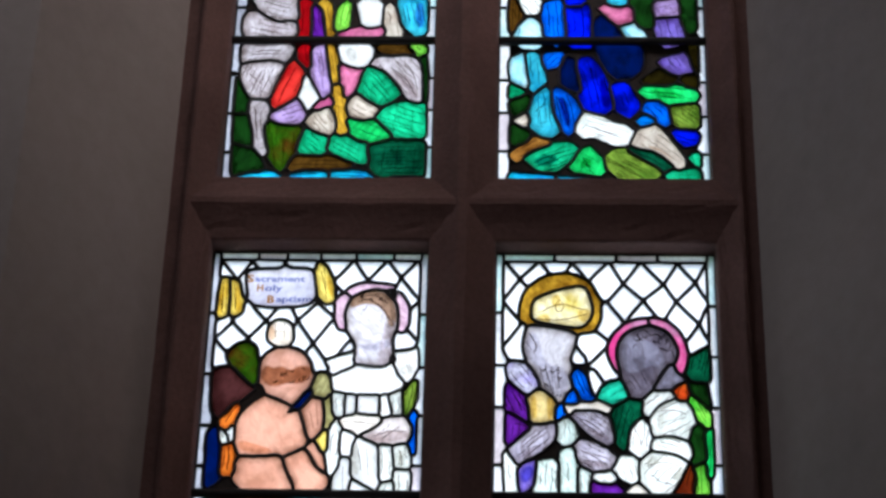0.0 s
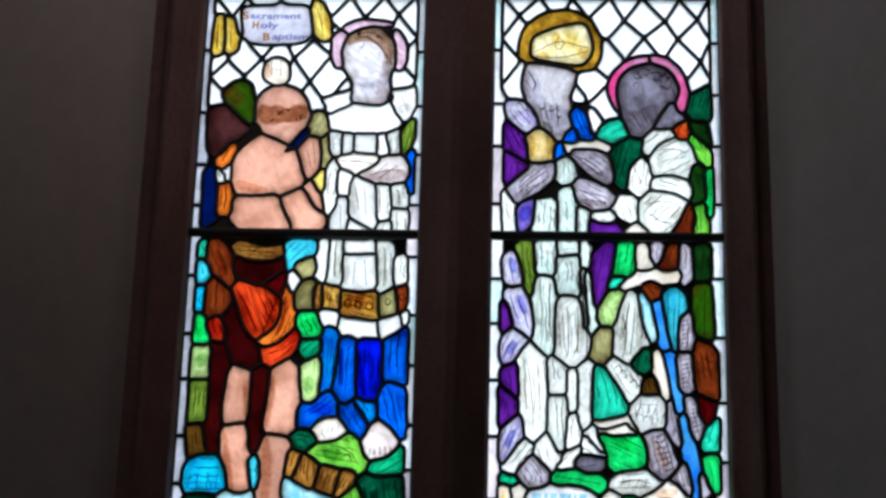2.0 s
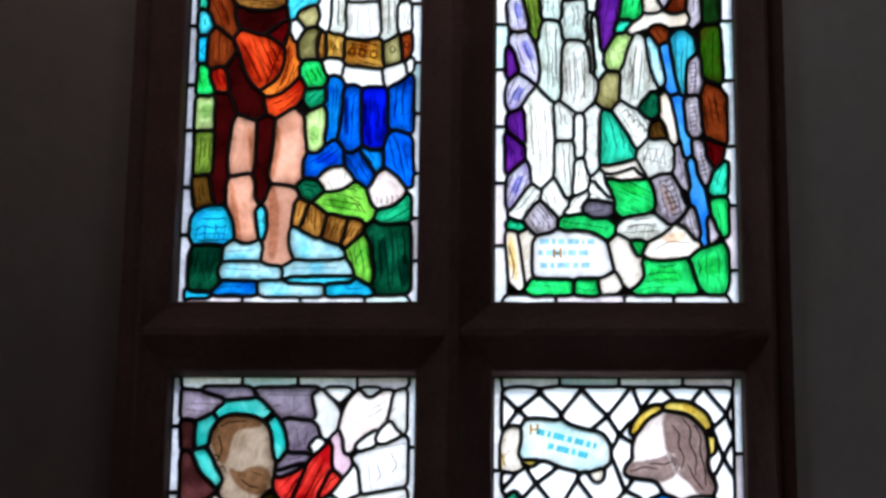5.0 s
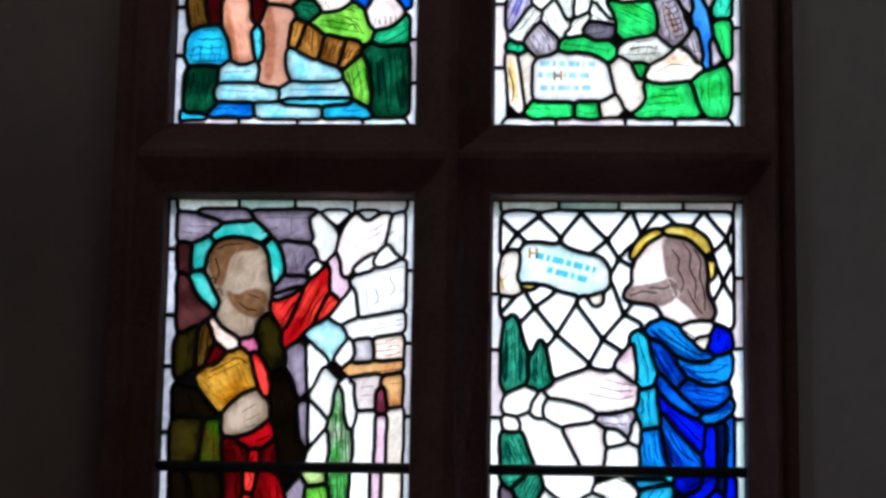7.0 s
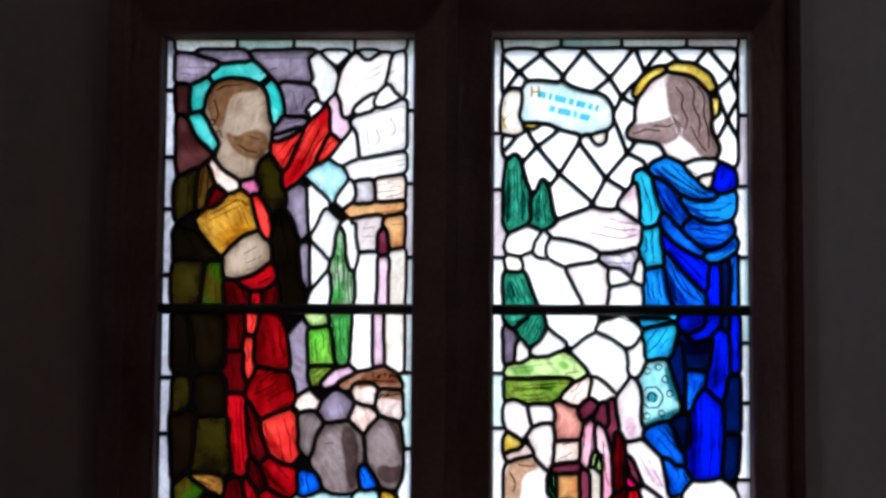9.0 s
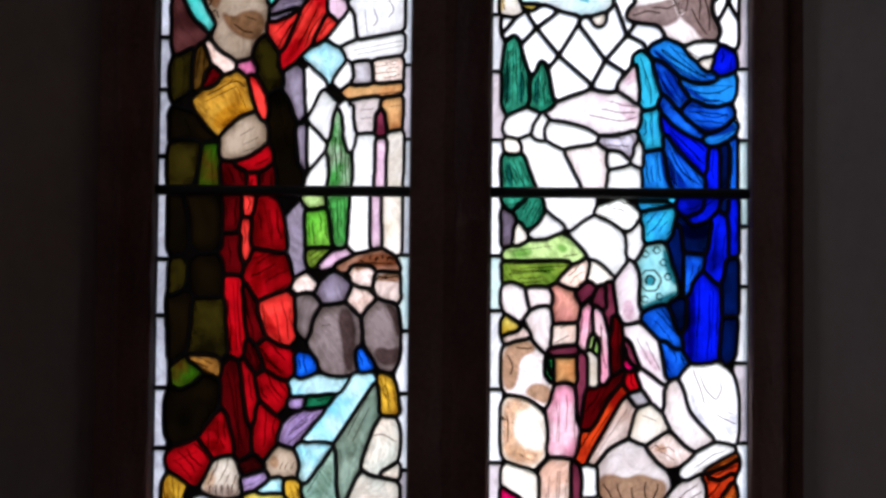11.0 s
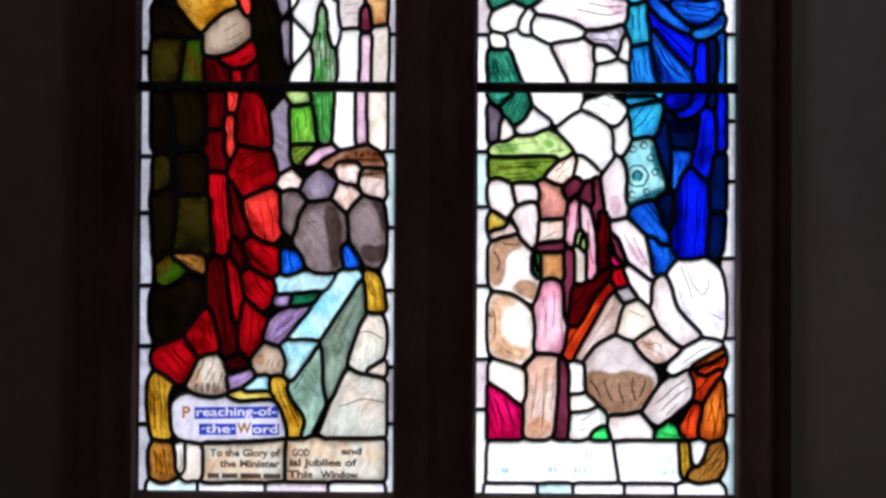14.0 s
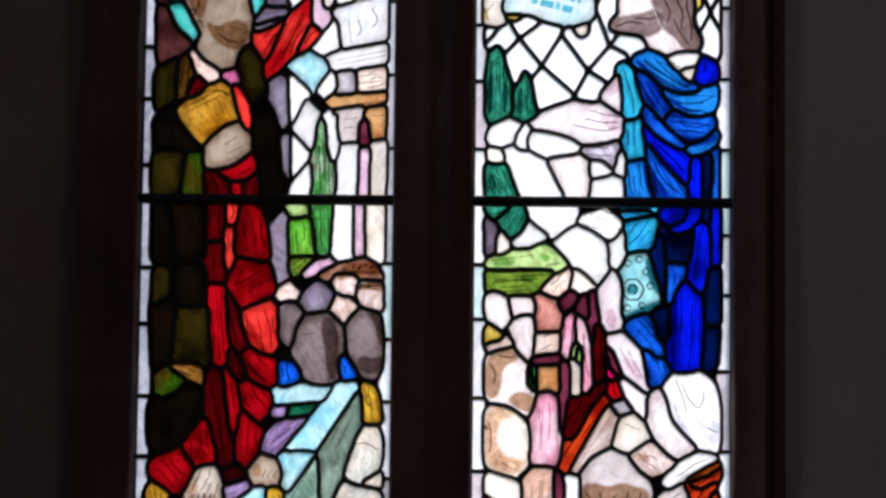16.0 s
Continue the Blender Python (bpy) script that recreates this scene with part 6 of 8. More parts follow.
preaching.g("haloteal", 82, 1148, 108, 1160, 149, 1164, 181, 1146, 171, 1140, 139, 1146, 103, 1142, 88, 1135)
preaching.g("haloteal", 51, 1126, 77, 1137, 83, 1129, 68, 1105, 63, 1084, 48, 1082)
preaching.g("haloteal", 50, 1068, 64, 1068, 75, 1042, 93, 1016, 86, 1013, 60, 1037)
preaching.g("haloteal", 190, 1129, 208, 1112, 214, 1080, 204, 1056, 197, 1080, 197, 1106)
preaching.g("buff", 80, 1105, 93, 1127, 119, 1135, 150, 1129, 172, 1117, 183, 1090, 184, 1059, 189, 1033, 183, 1001, 170, 993, 162, 960, 145, 957, 119, 970, 105, 990, 112, 1016, 96, 1048, 84, 1074)
preaching.g("dusk", 20, 1121, 41, 1121, 40, 1079, 25, 1079)
preaching.g("dusk", 25, 1068, 38, 1058, 55, 1021, 81, 1001, 61, 980, 29, 958)
preaching.g("blush", 84, 985, 98, 964, 130, 949, 135, 939, 114, 938, 93, 959)
preaching.g("pink", 145, 944, 166, 947, 171, 937, 156, 930)
preaching.g("redlight", 200, 1017, 246, 1038, 241, 1023, 222, 976, 211, 981)
preaching.g("redlight", 218, 934, 227, 970, 262, 1044, 292, 1075, 299, 1081, 293, 1023, 263, 981)
preaching.g("redlight", 284, 992, 298, 1028, 314, 1023, 309, 1013)
preaching.g("halopink", 306, 1065, 309, 1102, 317, 1096, 323, 1060, 331, 1039, 321, 1028, 308, 1044)
preaching.g("shell", 323, 1065, 322, 1117, 337, 1160, 352, 1181, 358, 1160, 378, 1170, 409, 1181, 409, 1160, 389, 1118, 359, 1107, 338, 1086)
preaching.g("scrollpale", 351, 1060, 442, 1095, 445, 1014, 361, 998)
preaching.g("white", 335, 977, 443, 998, 444, 972, 346, 956)
preaching.g("greytint", 354, 946, 377, 946, 378, 915, 352, 914)
preaching.g("salmonlight", 391, 949, 439, 954, 439, 920, 391, 918)
preaching.g("orangepale", 340, 899, 440, 910, 440, 900, 342, 889)
preaching.g("shell", 343, 873, 392, 884, 385, 827, 359, 825)
preaching.g("orangepale", 406, 877, 440, 884, 436, 833, 417, 830)
preaching.g("plum", 392, 853, 403, 858, 405, 822, 393, 822)
preaching.g("white", 359, 815, 385, 817, 385, 725, 356, 725)
preaching.g("halopink", 393, 807, 406, 807, 405, 725, 392, 725)
preaching.g("cream", 418, 822, 441, 823, 440, 724, 417, 725)
preaching.g("icy", 269, 960, 299, 976, 325, 966, 326, 950, 306, 919)
preaching.g("treegreen", 310, 734, 312, 796, 321, 857, 328, 858, 336, 796, 343, 776, 344, 725, 313, 724)
preaching.g("book", 70, 878, 80, 891, 141, 926, 156, 918, 168, 877, 173, 861, 148, 856, 123, 835, 108, 819, 95, 830)
preaching.g("buff", 114, 778, 116, 814, 148, 846, 174, 856, 179, 846, 195, 831, 190, 805, 165, 784, 140, 776)
preaching.g("olive", 21, 938, 41, 964, 57, 969, 55, 907, 25, 886)
preaching.g("brown", 64, 959, 77, 974, 84, 969, 82, 917, 64, 907)
preaching.g("olive", 170, 975, 196, 991, 207, 960, 219, 908, 198, 898, 187, 929)
preaching.g("redlight", 165, 918, 177, 908, 194, 861, 189, 846, 173, 877)
preaching.g("red", 135, 765, 166, 772, 201, 795, 206, 779, 192, 754, 161, 753)
preaching.g("lavgrey", 231, 929, 254, 934, 261, 862, 251, 852, 237, 893)
preaching.g("darkred", 121, 706, 148, 706, 145, 649, 121, 646)
preaching.g("darkred", 121, 636, 148, 636, 146, 571, 132, 571, 124, 601)
preaching.g("redlight", 156, 706, 171, 706, 171, 681, 161, 676)
preaching.g("redlight", 155, 661, 165, 663, 162, 596, 156, 606)
preaching.g("red", 183, 706, 205, 706, 218, 671, 229, 611, 204, 613, 174, 621, 178, 666)
preaching.g("red", 179, 609, 204, 606, 236, 596, 242, 551, 184, 526, 169, 551, 167, 571)
preaching.g("redlight", 186, 519, 242, 533, 247, 491, 240, 446, 220, 446, 200, 471)
preaching.g("red", 190, 441, 205, 443, 243, 431, 244, 391, 226, 386, 205, 401)
preaching.g("red", 185, 386, 206, 386, 238, 371, 234, 341, 216, 326, 196, 351)
preaching.g("red", 126, 563, 146, 563, 154, 521, 155, 431, 145, 421, 133, 471)
preaching.g("darkred", 162, 546, 174, 521, 190, 456, 180, 451, 165, 491)
preaching.g("darkred", 167, 446, 185, 421, 187, 401, 177, 403)
preaching.g("red", 157, 411, 167, 401, 178, 371, 181, 311, 171, 301, 161, 351)
preaching.g("darkred", 130, 406, 150, 411, 158, 361, 168, 296, 166, 251, 157, 243, 141, 291, 131, 351)
preaching.g("red", 116, 310, 128, 321, 141, 271, 138, 251, 106, 250, 86, 272, 101, 300)
preaching.g("red", 26, 240, 56, 262, 81, 270, 96, 250, 92, 220, 82, 200, 47, 210)
preaching.g("red", 186, 336, 201, 326, 221, 306, 218, 271, 197, 241, 184, 271)
preaching.g("maroon", 162, 231, 187, 236, 195, 223, 167, 216)
preaching.g("bone", 97, 181, 102, 211, 122, 239, 142, 236, 152, 206, 155, 181, 132, 173)
preaching.g("buff", 207, 231, 217, 256, 237, 261, 257, 246, 265, 227, 252, 214, 212, 216)
preaching.g("olive", 19, 796, 51, 816, 77, 811, 62, 761, 52, 721, 20, 721)
preaching.g("bush", 86, 809, 104, 809, 111, 723, 85, 723)
preaching.g("darkolive", 24, 706, 42, 703, 51, 671, 45, 610, 25, 615)
preaching.g("darkolive", 57, 706, 113, 706, 115, 621, 78, 616, 63, 671)
preaching.g("olive", 31, 585, 45, 590, 44, 550, 29, 530)
preaching.g("darkolive", 71, 590, 112, 593, 114, 531, 76, 530)
preaching.g("olive", 72, 520, 122, 521, 125, 430, 67, 430)
preaching.g("darkolive", 24, 525, 64, 525, 55, 440, 35, 420)
preaching.g("tan", 67, 417, 105, 418, 112, 392, 90, 400)
preaching.g("bush", 40, 402, 55, 410, 80, 395, 73, 375, 45, 365)
preaching.g("darkolive", 25, 355, 55, 358, 85, 380, 110, 380, 106, 330, 76, 280, 56, 270, 26, 280)
preaching.g("taupe", 283, 481, 300, 506, 330, 514, 355, 502, 360, 452, 350, 422, 356, 394, 311, 393, 300, 421, 285, 441)
preaching.g("taupe", 383, 507, 405, 520, 430, 512, 440, 472, 437, 412, 406, 404, 390, 432, 383, 472)
preaching.g("lavgrey", 295, 541, 314, 563, 339, 557, 345, 532, 325, 521, 303, 521)
preaching.g("blush", 254, 556, 269, 563, 281, 553, 279, 543, 256, 541)
preaching.g("blush", 345, 532, 360, 542, 380, 534, 385, 522, 370, 507, 355, 512)
preaching.g("blush", 352, 582, 369, 592, 386, 582, 385, 557, 365, 552)
preaching.g("blush", 394, 562, 409, 572, 434, 570, 438, 527, 410, 527)
preaching.g("umberpink", 324, 581, 354, 597, 394, 607, 419, 600, 439, 577, 414, 577, 389, 587, 354, 587)
preaching.g("taupe", 255, 526, 275, 531, 287, 516, 280, 491, 275, 461, 257, 471)
preaching.g("blue", 258, 421, 280, 416, 281, 396, 261, 386)
preaching.g("blue", 365, 432, 380, 422, 387, 407, 371, 404)
preaching.g("gold", 406, 387, 424, 377, 441, 327, 411, 327)
preaching.g("marble", 377, 232, 396, 297, 406, 310, 441, 307, 441, 248, 412, 223, 397, 217)
preaching.g("marble", 333, 103, 372, 207, 442, 195, 442, 103)
preaching.g("marble", 407, 218, 442, 233, 442, 211)
preaching.g("lavgrey", 205, 1033, 246, 1048, 236, 1033, 205, 1022)
preaching.g("white", 260, 1178, 277, 1180, 306, 1147, 297, 1105, 281, 1105, 271, 1136)
preaching.g("white", 290, 1187, 327, 1186, 314, 1173)
preaching.g("white", 357, 1186, 383, 1186, 373, 1176)
preaching.g("white", 409, 1168, 435, 1183, 435, 1110, 420, 1110, 409, 1136)
preaching.g("white", 384, 1095, 410, 1124, 425, 1105, 400, 1090)
preaching.g("white", 350, 1079, 379, 1105, 374, 1084)
preaching.g("white", 256, 1079, 271, 1095, 278, 1084, 264, 1074)
preaching.g("white", 314, 991, 331, 1022, 344, 1038, 349, 996, 331, 986)
preaching.g("white", 320, 919, 340, 945, 348, 924, 325, 911)
preaching.g("white", 268, 934, 294, 914, 274, 868, 269, 862)
preaching.g("white", 294, 893, 310, 878, 306, 816, 285, 837, 279, 857)
preaching.g("white", 272, 827, 296, 801, 281, 776, 272, 770)
preaching.g("white", 281, 745, 301, 776, 304, 745, 294, 720, 276, 725)
preaching.g("white", 332, 868, 351, 873, 352, 806, 342, 791, 333, 817)
preaching.g("lavgrey", 249, 827, 265, 827, 265, 765, 252, 770)
preaching.g("darkolive", 23, 857, 64, 847, 106, 806, 86, 806, 24, 811)
preaching.g("darkolive", 207, 898, 233, 878, 250, 796, 251, 724, 220, 719, 214, 786, 203, 826)
preaching.g("darkred", 85, 929, 104, 929, 99, 908, 84, 908)
preaching.g("darkred", 117, 765, 138, 765, 158, 750, 159, 719, 120, 719)
preaching.g("red", 164, 745, 179, 750, 181, 719, 162, 719)
preaching.g("darkred", 184, 750, 209, 760, 210, 719, 186, 719)
preaching.g("lavender", 162, 201, 197, 216, 197, 201, 167, 186)
preaching.g("icy", 192, 181, 227, 203, 232, 181)
preaching.tone("hairtone", 355, 574, 360, 596, 394, 606, 434, 601, 438, 587, 399, 584, 374, 582)
preaching.tone("hairtone", 392, 560, 410, 571, 439, 571, 439, 557, 410, 558)
preaching.g("lavgrey", 242, 671, 258, 691, 264, 581, 249, 571)
preaching.g("limepale", 268, 707, 293, 707, 294, 692, 273, 692)
preaching.g("lime", 272, 676, 299, 682, 306, 622, 272, 619)
preaching.g("moss", 272, 611, 302, 613, 289, 591, 272, 591)
preaching.g("treegreen", 313, 707, 344, 707, 334, 622, 324, 627)
preaching.g("white", 349, 707, 379, 707, 379, 617, 349, 614)
preaching.g("halopink", 386, 707, 396, 707, 396, 622, 386, 622)
preaching.g("cream", 409, 707, 439, 707, 439, 612, 414, 622)
preaching.g("halopink", 294, 586, 344, 612, 349, 607, 314, 592)
preaching.g("icy", 249, 376, 346, 382, 336, 362, 251, 359)
preaching.g("icy", 268, 277, 354, 382, 390, 384, 319, 275)
preaching.g("sage", 329, 268, 396, 370, 396, 310, 337, 172, 331, 182)
preaching.g("icy", 260, 264, 317, 266, 275, 204, 263, 217)
preaching.g("seagreen", 269, 182, 323, 256, 329, 172, 296, 102, 280, 137)
preaching.g("lavender", 224, 279, 246, 309, 301, 329, 308, 327, 257, 267, 233, 265)
preaching.g("deepgreen", 276, 346, 321, 352, 311, 337, 276, 336)
preaching.g("lavender", 241, 341, 271, 346, 261, 336)
preaching.g("gold", 17, 190, 27, 202, 57, 198, 42, 170, 47, 120, 53, 95, 32, 100, 19, 150)
preaching.g("scroll", 69, 150, 77, 165, 157, 159, 227, 166, 257, 152, 268, 102, 198, 96, 73, 93)
preaching.g("gold", 235, 196, 252, 203, 267, 172, 298, 132, 293, 107, 268, 102, 257, 142, 242, 172)
preaching.g("yellow", 167, 171, 227, 179, 242, 167, 182, 161)
preaching.g("tan", 25, 80, 48, 85, 68, 71, 63, 21, 38, 15, 26, 40)
preaching.g("pale", 70, 76, 83, 81, 83, 41, 70, 46)
preaching.g("cream", 88, 81, 113, 76, 113, 31, 88, 21)
preaching.g("parchment", 120, 81, 258, 87, 258, 24, 120, 19)
preaching.g("parchment", 268, 87, 448, 93, 446, 29, 266, 24)
preaching.tone("redtone", 120, 760, 133, 760, 137, 719, 123, 719)
preaching.tone("goldtone", 111, 824, 167, 855, 165, 867, 116, 842)
preaching.tone("redtone", 185, 441, 197, 441, 205, 401, 195, 403)
preaching.tone("sepia", 89, 182, 103, 218, 113, 211, 107, 175)
preaching.tone("sepia", 205, 231, 222, 251, 227, 221)
preaching.tone("greytone", 287, 182, 317, 247, 325, 222, 298, 132)
preaching.tone("greytone", 347, 272, 376, 332, 369, 272, 347, 222)
preaching.tone("greytone", 272, 252, 287, 260, 272, 202, 262, 202)
preaching.tone("goldtone", 19, 170, 29, 180, 33, 110, 25, 110)
preaching.tone("goldtone", 262, 167, 288, 127, 278, 112, 266, 137)
preaching.tone("goldtone", 30, 70, 48, 80, 58, 26, 40, 20)
preaching.tone("softtone", 89, 180, 102, 192, 151, 189, 151, 173, 122, 171)
preaching.stroke(2.6, 62, 950, 64, 878)
preaching.stroke(2.6, 96, 790, 100, 724)
preaching.stroke(2.6, 49, 847, 60, 821)
preaching.stroke(2.6, 218, 868, 234, 796)
preaching.stroke(2.6, 74, 898, 135, 917)
preaching.stroke(2.6, 346, 282, 381, 352)
preaching.stroke(2.6, 357, 272, 386, 332)
preaching.stroke(2.6, 102, 191, 104, 176)
preaching.stroke(2.6, 114, 193, 115, 174)
preaching.stroke(2.6, 125, 193, 126, 174)
preaching.stroke(2.6, 137, 193, 138, 176)
preaching.stroke(2.6, 27, 180, 32, 110)
preaching.stroke(2.6, 257, 182, 283, 127)
preaching.stroke(2.6, 277, 182, 317, 252)
preaching.stroke(2.6, 411, 372, 421, 332)
preaching.stroke(2.4, 92, 1038, 102, 1043, 107, 1027)
preaching.stroke(3.2, 394, 1126, 417, 1152)
preaching.stroke(2.0, 354, 1069, 436, 1086)
preaching.stroke(3.2, 346, 885, 434, 897)
preaching.stroke(2.0, 226, 1022, 256, 1053)
preaching.stroke(3.2, 172, 1147, 203, 1157)
preaching.stroke(2.4, 381, 940, 427, 945)
preaching.stroke(3.2, 381, 927, 427, 932)
preaching.stroke(3.2, 47, 939, 39, 847)
preaching.stroke(2.0, 73, 939, 79, 908)
preaching.stroke(2.4, 201, 970, 216, 991)
preaching.stroke(3.2, 83, 1059, 86, 1062, 90, 1061, 93, 1058)
preaching.stroke(2.4, 93, 1059, 91, 1056, 90, 1054, 92, 1051)
preaching.stroke(2.0, 87, 1115, 84, 1115, 82, 1112, 83, 1109)
preaching.stroke(2.4, 90, 1050, 87, 1051, 84, 1048, 83, 1045)
preaching.stroke(2.4, 256, 291, 296, 322)
preaching.stroke(3.2, 241, 281, 276, 311)
preaching.stroke(2.0, 32, 180, 42, 170, 32, 160, 25, 170)
preaching.stroke(2.4, 29, 150, 35, 105)
preaching.stroke(3.2, 257, 192, 272, 162, 288, 127)
preaching.stroke(2.0, 247, 182, 262, 147)
preaching.stroke(2.4, 33, 70, 43, 30)
preaching.stroke(3.2, 48, 75, 58, 36)
preaching.stroke(2.0, 278, 117, 293, 122)
preaching.stroke(2.4, 364, 587, 394, 590, 424, 587)
preaching.stroke(3.2, 395, 567, 415, 562, 435, 567)
preaching.stroke(2.4, 407, 603, 405, 601, 406, 599, 407, 598)
preaching.stroke(3.2, 395, 593, 394, 596, 395, 598, 398, 599)
preaching.stroke(2.0, 366, 595, 367, 593, 369, 591, 371, 592)
preaching.stroke(2.4, 429, 600, 426, 600, 424, 597, 425, 594)
preaching.stroke(3.2, 431, 595, 433, 594, 433, 591, 431, 590)
preaching.stroke(2.0, 385, 595, 383, 598, 384, 601, 386, 602)
preaching.stroke(2.4, 417, 600, 420, 599, 421, 597, 420, 595)
preaching.stroke(3.2, 420, 599, 418, 600, 415, 598, 415, 595)
preaching.stroke(2.0, 416, 595, 416, 597, 415, 599, 413, 599)
preaching.stroke(2.4, 406, 565, 406, 562, 404, 560, 401, 560)
preaching.stroke(3.2, 398, 566, 399, 563, 397, 561, 394, 560)
preaching.stroke(2.0, 409, 560, 412, 562, 412, 565, 409, 568)
preaching.stroke(2.4, 412, 567, 413, 565, 412, 563, 410, 562)
preaching.stroke(3.2, 399, 564, 397, 563, 395, 560, 397, 557)
preaching.stroke(2.6, 193, 696, 209, 621)
preaching.stroke(2.6, 139, 551, 148, 431)
preaching.stroke(2.4, 108, 295, 128, 259)
preaching.stroke(2.6, 143, 396, 152, 311, 161, 256)
preaching.stroke(2.4, 41, 235, 81, 252)
preaching.stroke(2.4, 195, 421, 226, 393)
preaching.stroke(2.4, 201, 371, 224, 341)
preaching.tone("redtone", 186, 601, 174, 571, 172, 549, 184, 529, 194, 541, 184, 571)
preaching.tone("redtone", 190, 515, 205, 471, 221, 447, 230, 447, 210, 481)
preaching.tone("redtone", 193, 435, 207, 403, 226, 388, 234, 391, 215, 411)
preaching.tone("redtone", 131, 471, 143, 425, 151, 427, 141, 481)
preaching.tone("redtone", 88, 270, 106, 252, 136, 253, 121, 271)
preaching.tone("darktone", 353, 500, 360, 452, 351, 422, 356, 396, 341, 402, 340, 442, 330, 482, 333, 510)
preaching.tone("darktone", 391, 432, 405, 406, 437, 412, 439, 442, 420, 432, 405, 440)
preaching.tone("darktone", 410, 519, 430, 511, 440, 472, 435, 452, 427, 492)
preaching.stroke(2.2, 300, 476, 315, 479)
preaching.stroke(2.0, 409, 562, 435, 554)
preaching.stroke(2.2, 386, 282, 406, 287, 436, 273)
preaching.stroke(2.2, 357, 152, 397, 168, 439, 161)
preaching.stroke(2.2, 35, 1158, 87, 1158)
preaching.stroke(2.2, 25, 1147, 61, 1144)
preaching.stroke(2.2, 180, 1175, 264, 1175)
preaching.stroke(2.0, 227, 1175, 228, 1143)
preaching.stroke(2.4, 234, 1112, 240, 1080)
preaching.stroke(2.4, 255, 1107, 250, 1080)
preaching.stroke(2.2, 220, 1054, 246, 1059)
preaching.stroke(3.0, 87, 888, 141, 918, 155, 902)
preaching.stroke(2.6, 83, 876, 141, 905)
preaching.stroke(2.2, 141, 902, 158, 866)
preaching.stroke(2.2, 149, 815, 174, 830)
preaching.stroke(2.2, 155, 799, 182, 813)
preaching.stroke(2.2, 155, 786, 175, 794)
preaching.stroke(2.2, 370, 1044, 373, 1003)
preaching.stroke(2.2, 386, 1045, 393, 1024, 383, 1013)
preaching.stroke(2.2, 411, 1066, 422, 1045, 412, 1029)
preaching.stroke(2.2, 351, 971, 438, 988)
preaching.stroke(2.2, 356, 963, 438, 979)
preaching.stroke(2.2, 364, 863, 386, 866)
preaching.stroke(2.2, 364, 848, 384, 850)
preaching.stroke(2.2, 415, 869, 435, 871)
preaching.stroke(2.4, 226, 1002, 236, 1017)
preaching.stroke(2.4, 248, 971, 282, 1044)
preaching.tone("redtone", 223, 939, 238, 971, 277, 1044, 292, 1065, 278, 1013, 248, 971)
preaching.stroke(2.2, 373, 1149, 399, 1165)
preaching.stroke(2.2, 368, 1134, 394, 1150)
preaching.stroke(2.4, 318, 816, 323, 735)
preaching.stroke(2.4, 329, 837, 333, 735)
preaching.tone("goldtone", 97, 835, 112, 861, 147, 877, 168, 864, 143, 856, 110, 823)
preaching.tone("hairtone", 77, 1100, 92, 1130, 119, 1139, 153, 1133, 175, 1119, 151, 1114, 125, 1114, 112, 1095, 107, 1058, 99, 1041, 82, 1074)
preaching.tone("hairtone", 109, 1041, 133, 1024, 153, 1041, 189, 1038, 186, 999, 170, 990, 151, 993, 126, 1009)
preaching.stroke(2.8, 93, 1116, 114, 1125, 140, 1125)
preaching.stroke(2.8, 89, 1100, 98, 1079, 94, 1058)
preaching.stroke(2.8, 133, 1017, 154, 1003, 170, 1001)
preaching.stroke(2.8, 153, 1032, 174, 1024)
preaching.stroke(2.4, 103, 179, 105, 195)
preaching.stroke(2.4, 113, 179, 115, 195)
preaching.stroke(2.4, 123, 179, 125, 195)
preaching.stroke(2.4, 133, 179, 135, 195)
preaching.stroke(2.4, 143, 179, 145, 195)
preaching.stroke(2.2, 227, 221, 233, 235)
preaching.stroke(2.2, 237, 221, 243, 235)
preaching.stroke(2.2, 247, 221, 253, 235)
hearing.g("lace", 268, 612, 306, 624, 316, 599, 334, 554, 336, 544, 306, 529, 265, 512, 269, 564)
hearing.g("shell", 256, 1074, 267, 1105, 287, 1132, 318, 1144, 354, 1140, 379, 1116, 391, 1080, 389, 1039, 407, 1008, 399, 995, 374, 995, 348, 995, 312, 1002, 302, 1022, 262, 1025, 241, 1032, 246, 1046, 262, 1056)
hearing.g("scrollaqua", 56, 1125, 77, 1132, 123, 1125, 164, 1110, 200, 1105, 215, 1079, 213, 1048, 175, 1037, 134, 1042, 103, 1057, 77, 1059, 51, 1062, 56, 1093)
hearing.g("cream", 11, 1041, 10, 1077, 25, 1109, 43, 1120, 51, 1104, 41, 1062, 57, 1041, 36, 1034)
hearing.g("yellow", 54, 1050, 82, 1054, 74, 1046)
hearing.g("cream", 180, 1030, 200, 1039, 203, 1025, 190, 1016)
hearing.g("yellow", 251, 1105, 267, 1137, 303, 1161, 310, 1151, 282, 1134, 262, 1105)
hearing.g("yellow", 318, 1163, 354, 1165, 390, 1143, 402, 1117, 389, 1117, 364, 1145, 318, 1151)
hearing.g("yellow", 397, 1101, 406, 1101, 405, 1075, 397, 1065)
hearing.g("cyan", 251, 960, 262, 967, 282, 950, 289, 914, 292, 873, 270, 870, 267, 904, 262, 936)
hearing.g("cyan", 272, 859, 297, 865, 303, 802, 275, 796)
hearing.g("sky", 275, 786, 303, 791, 312, 726, 277, 725)
hearing.g("sky", 283, 981, 307, 988, 328, 980, 353, 956, 378, 927, 401, 923, 378, 917, 353, 923, 323, 945, 297, 963)
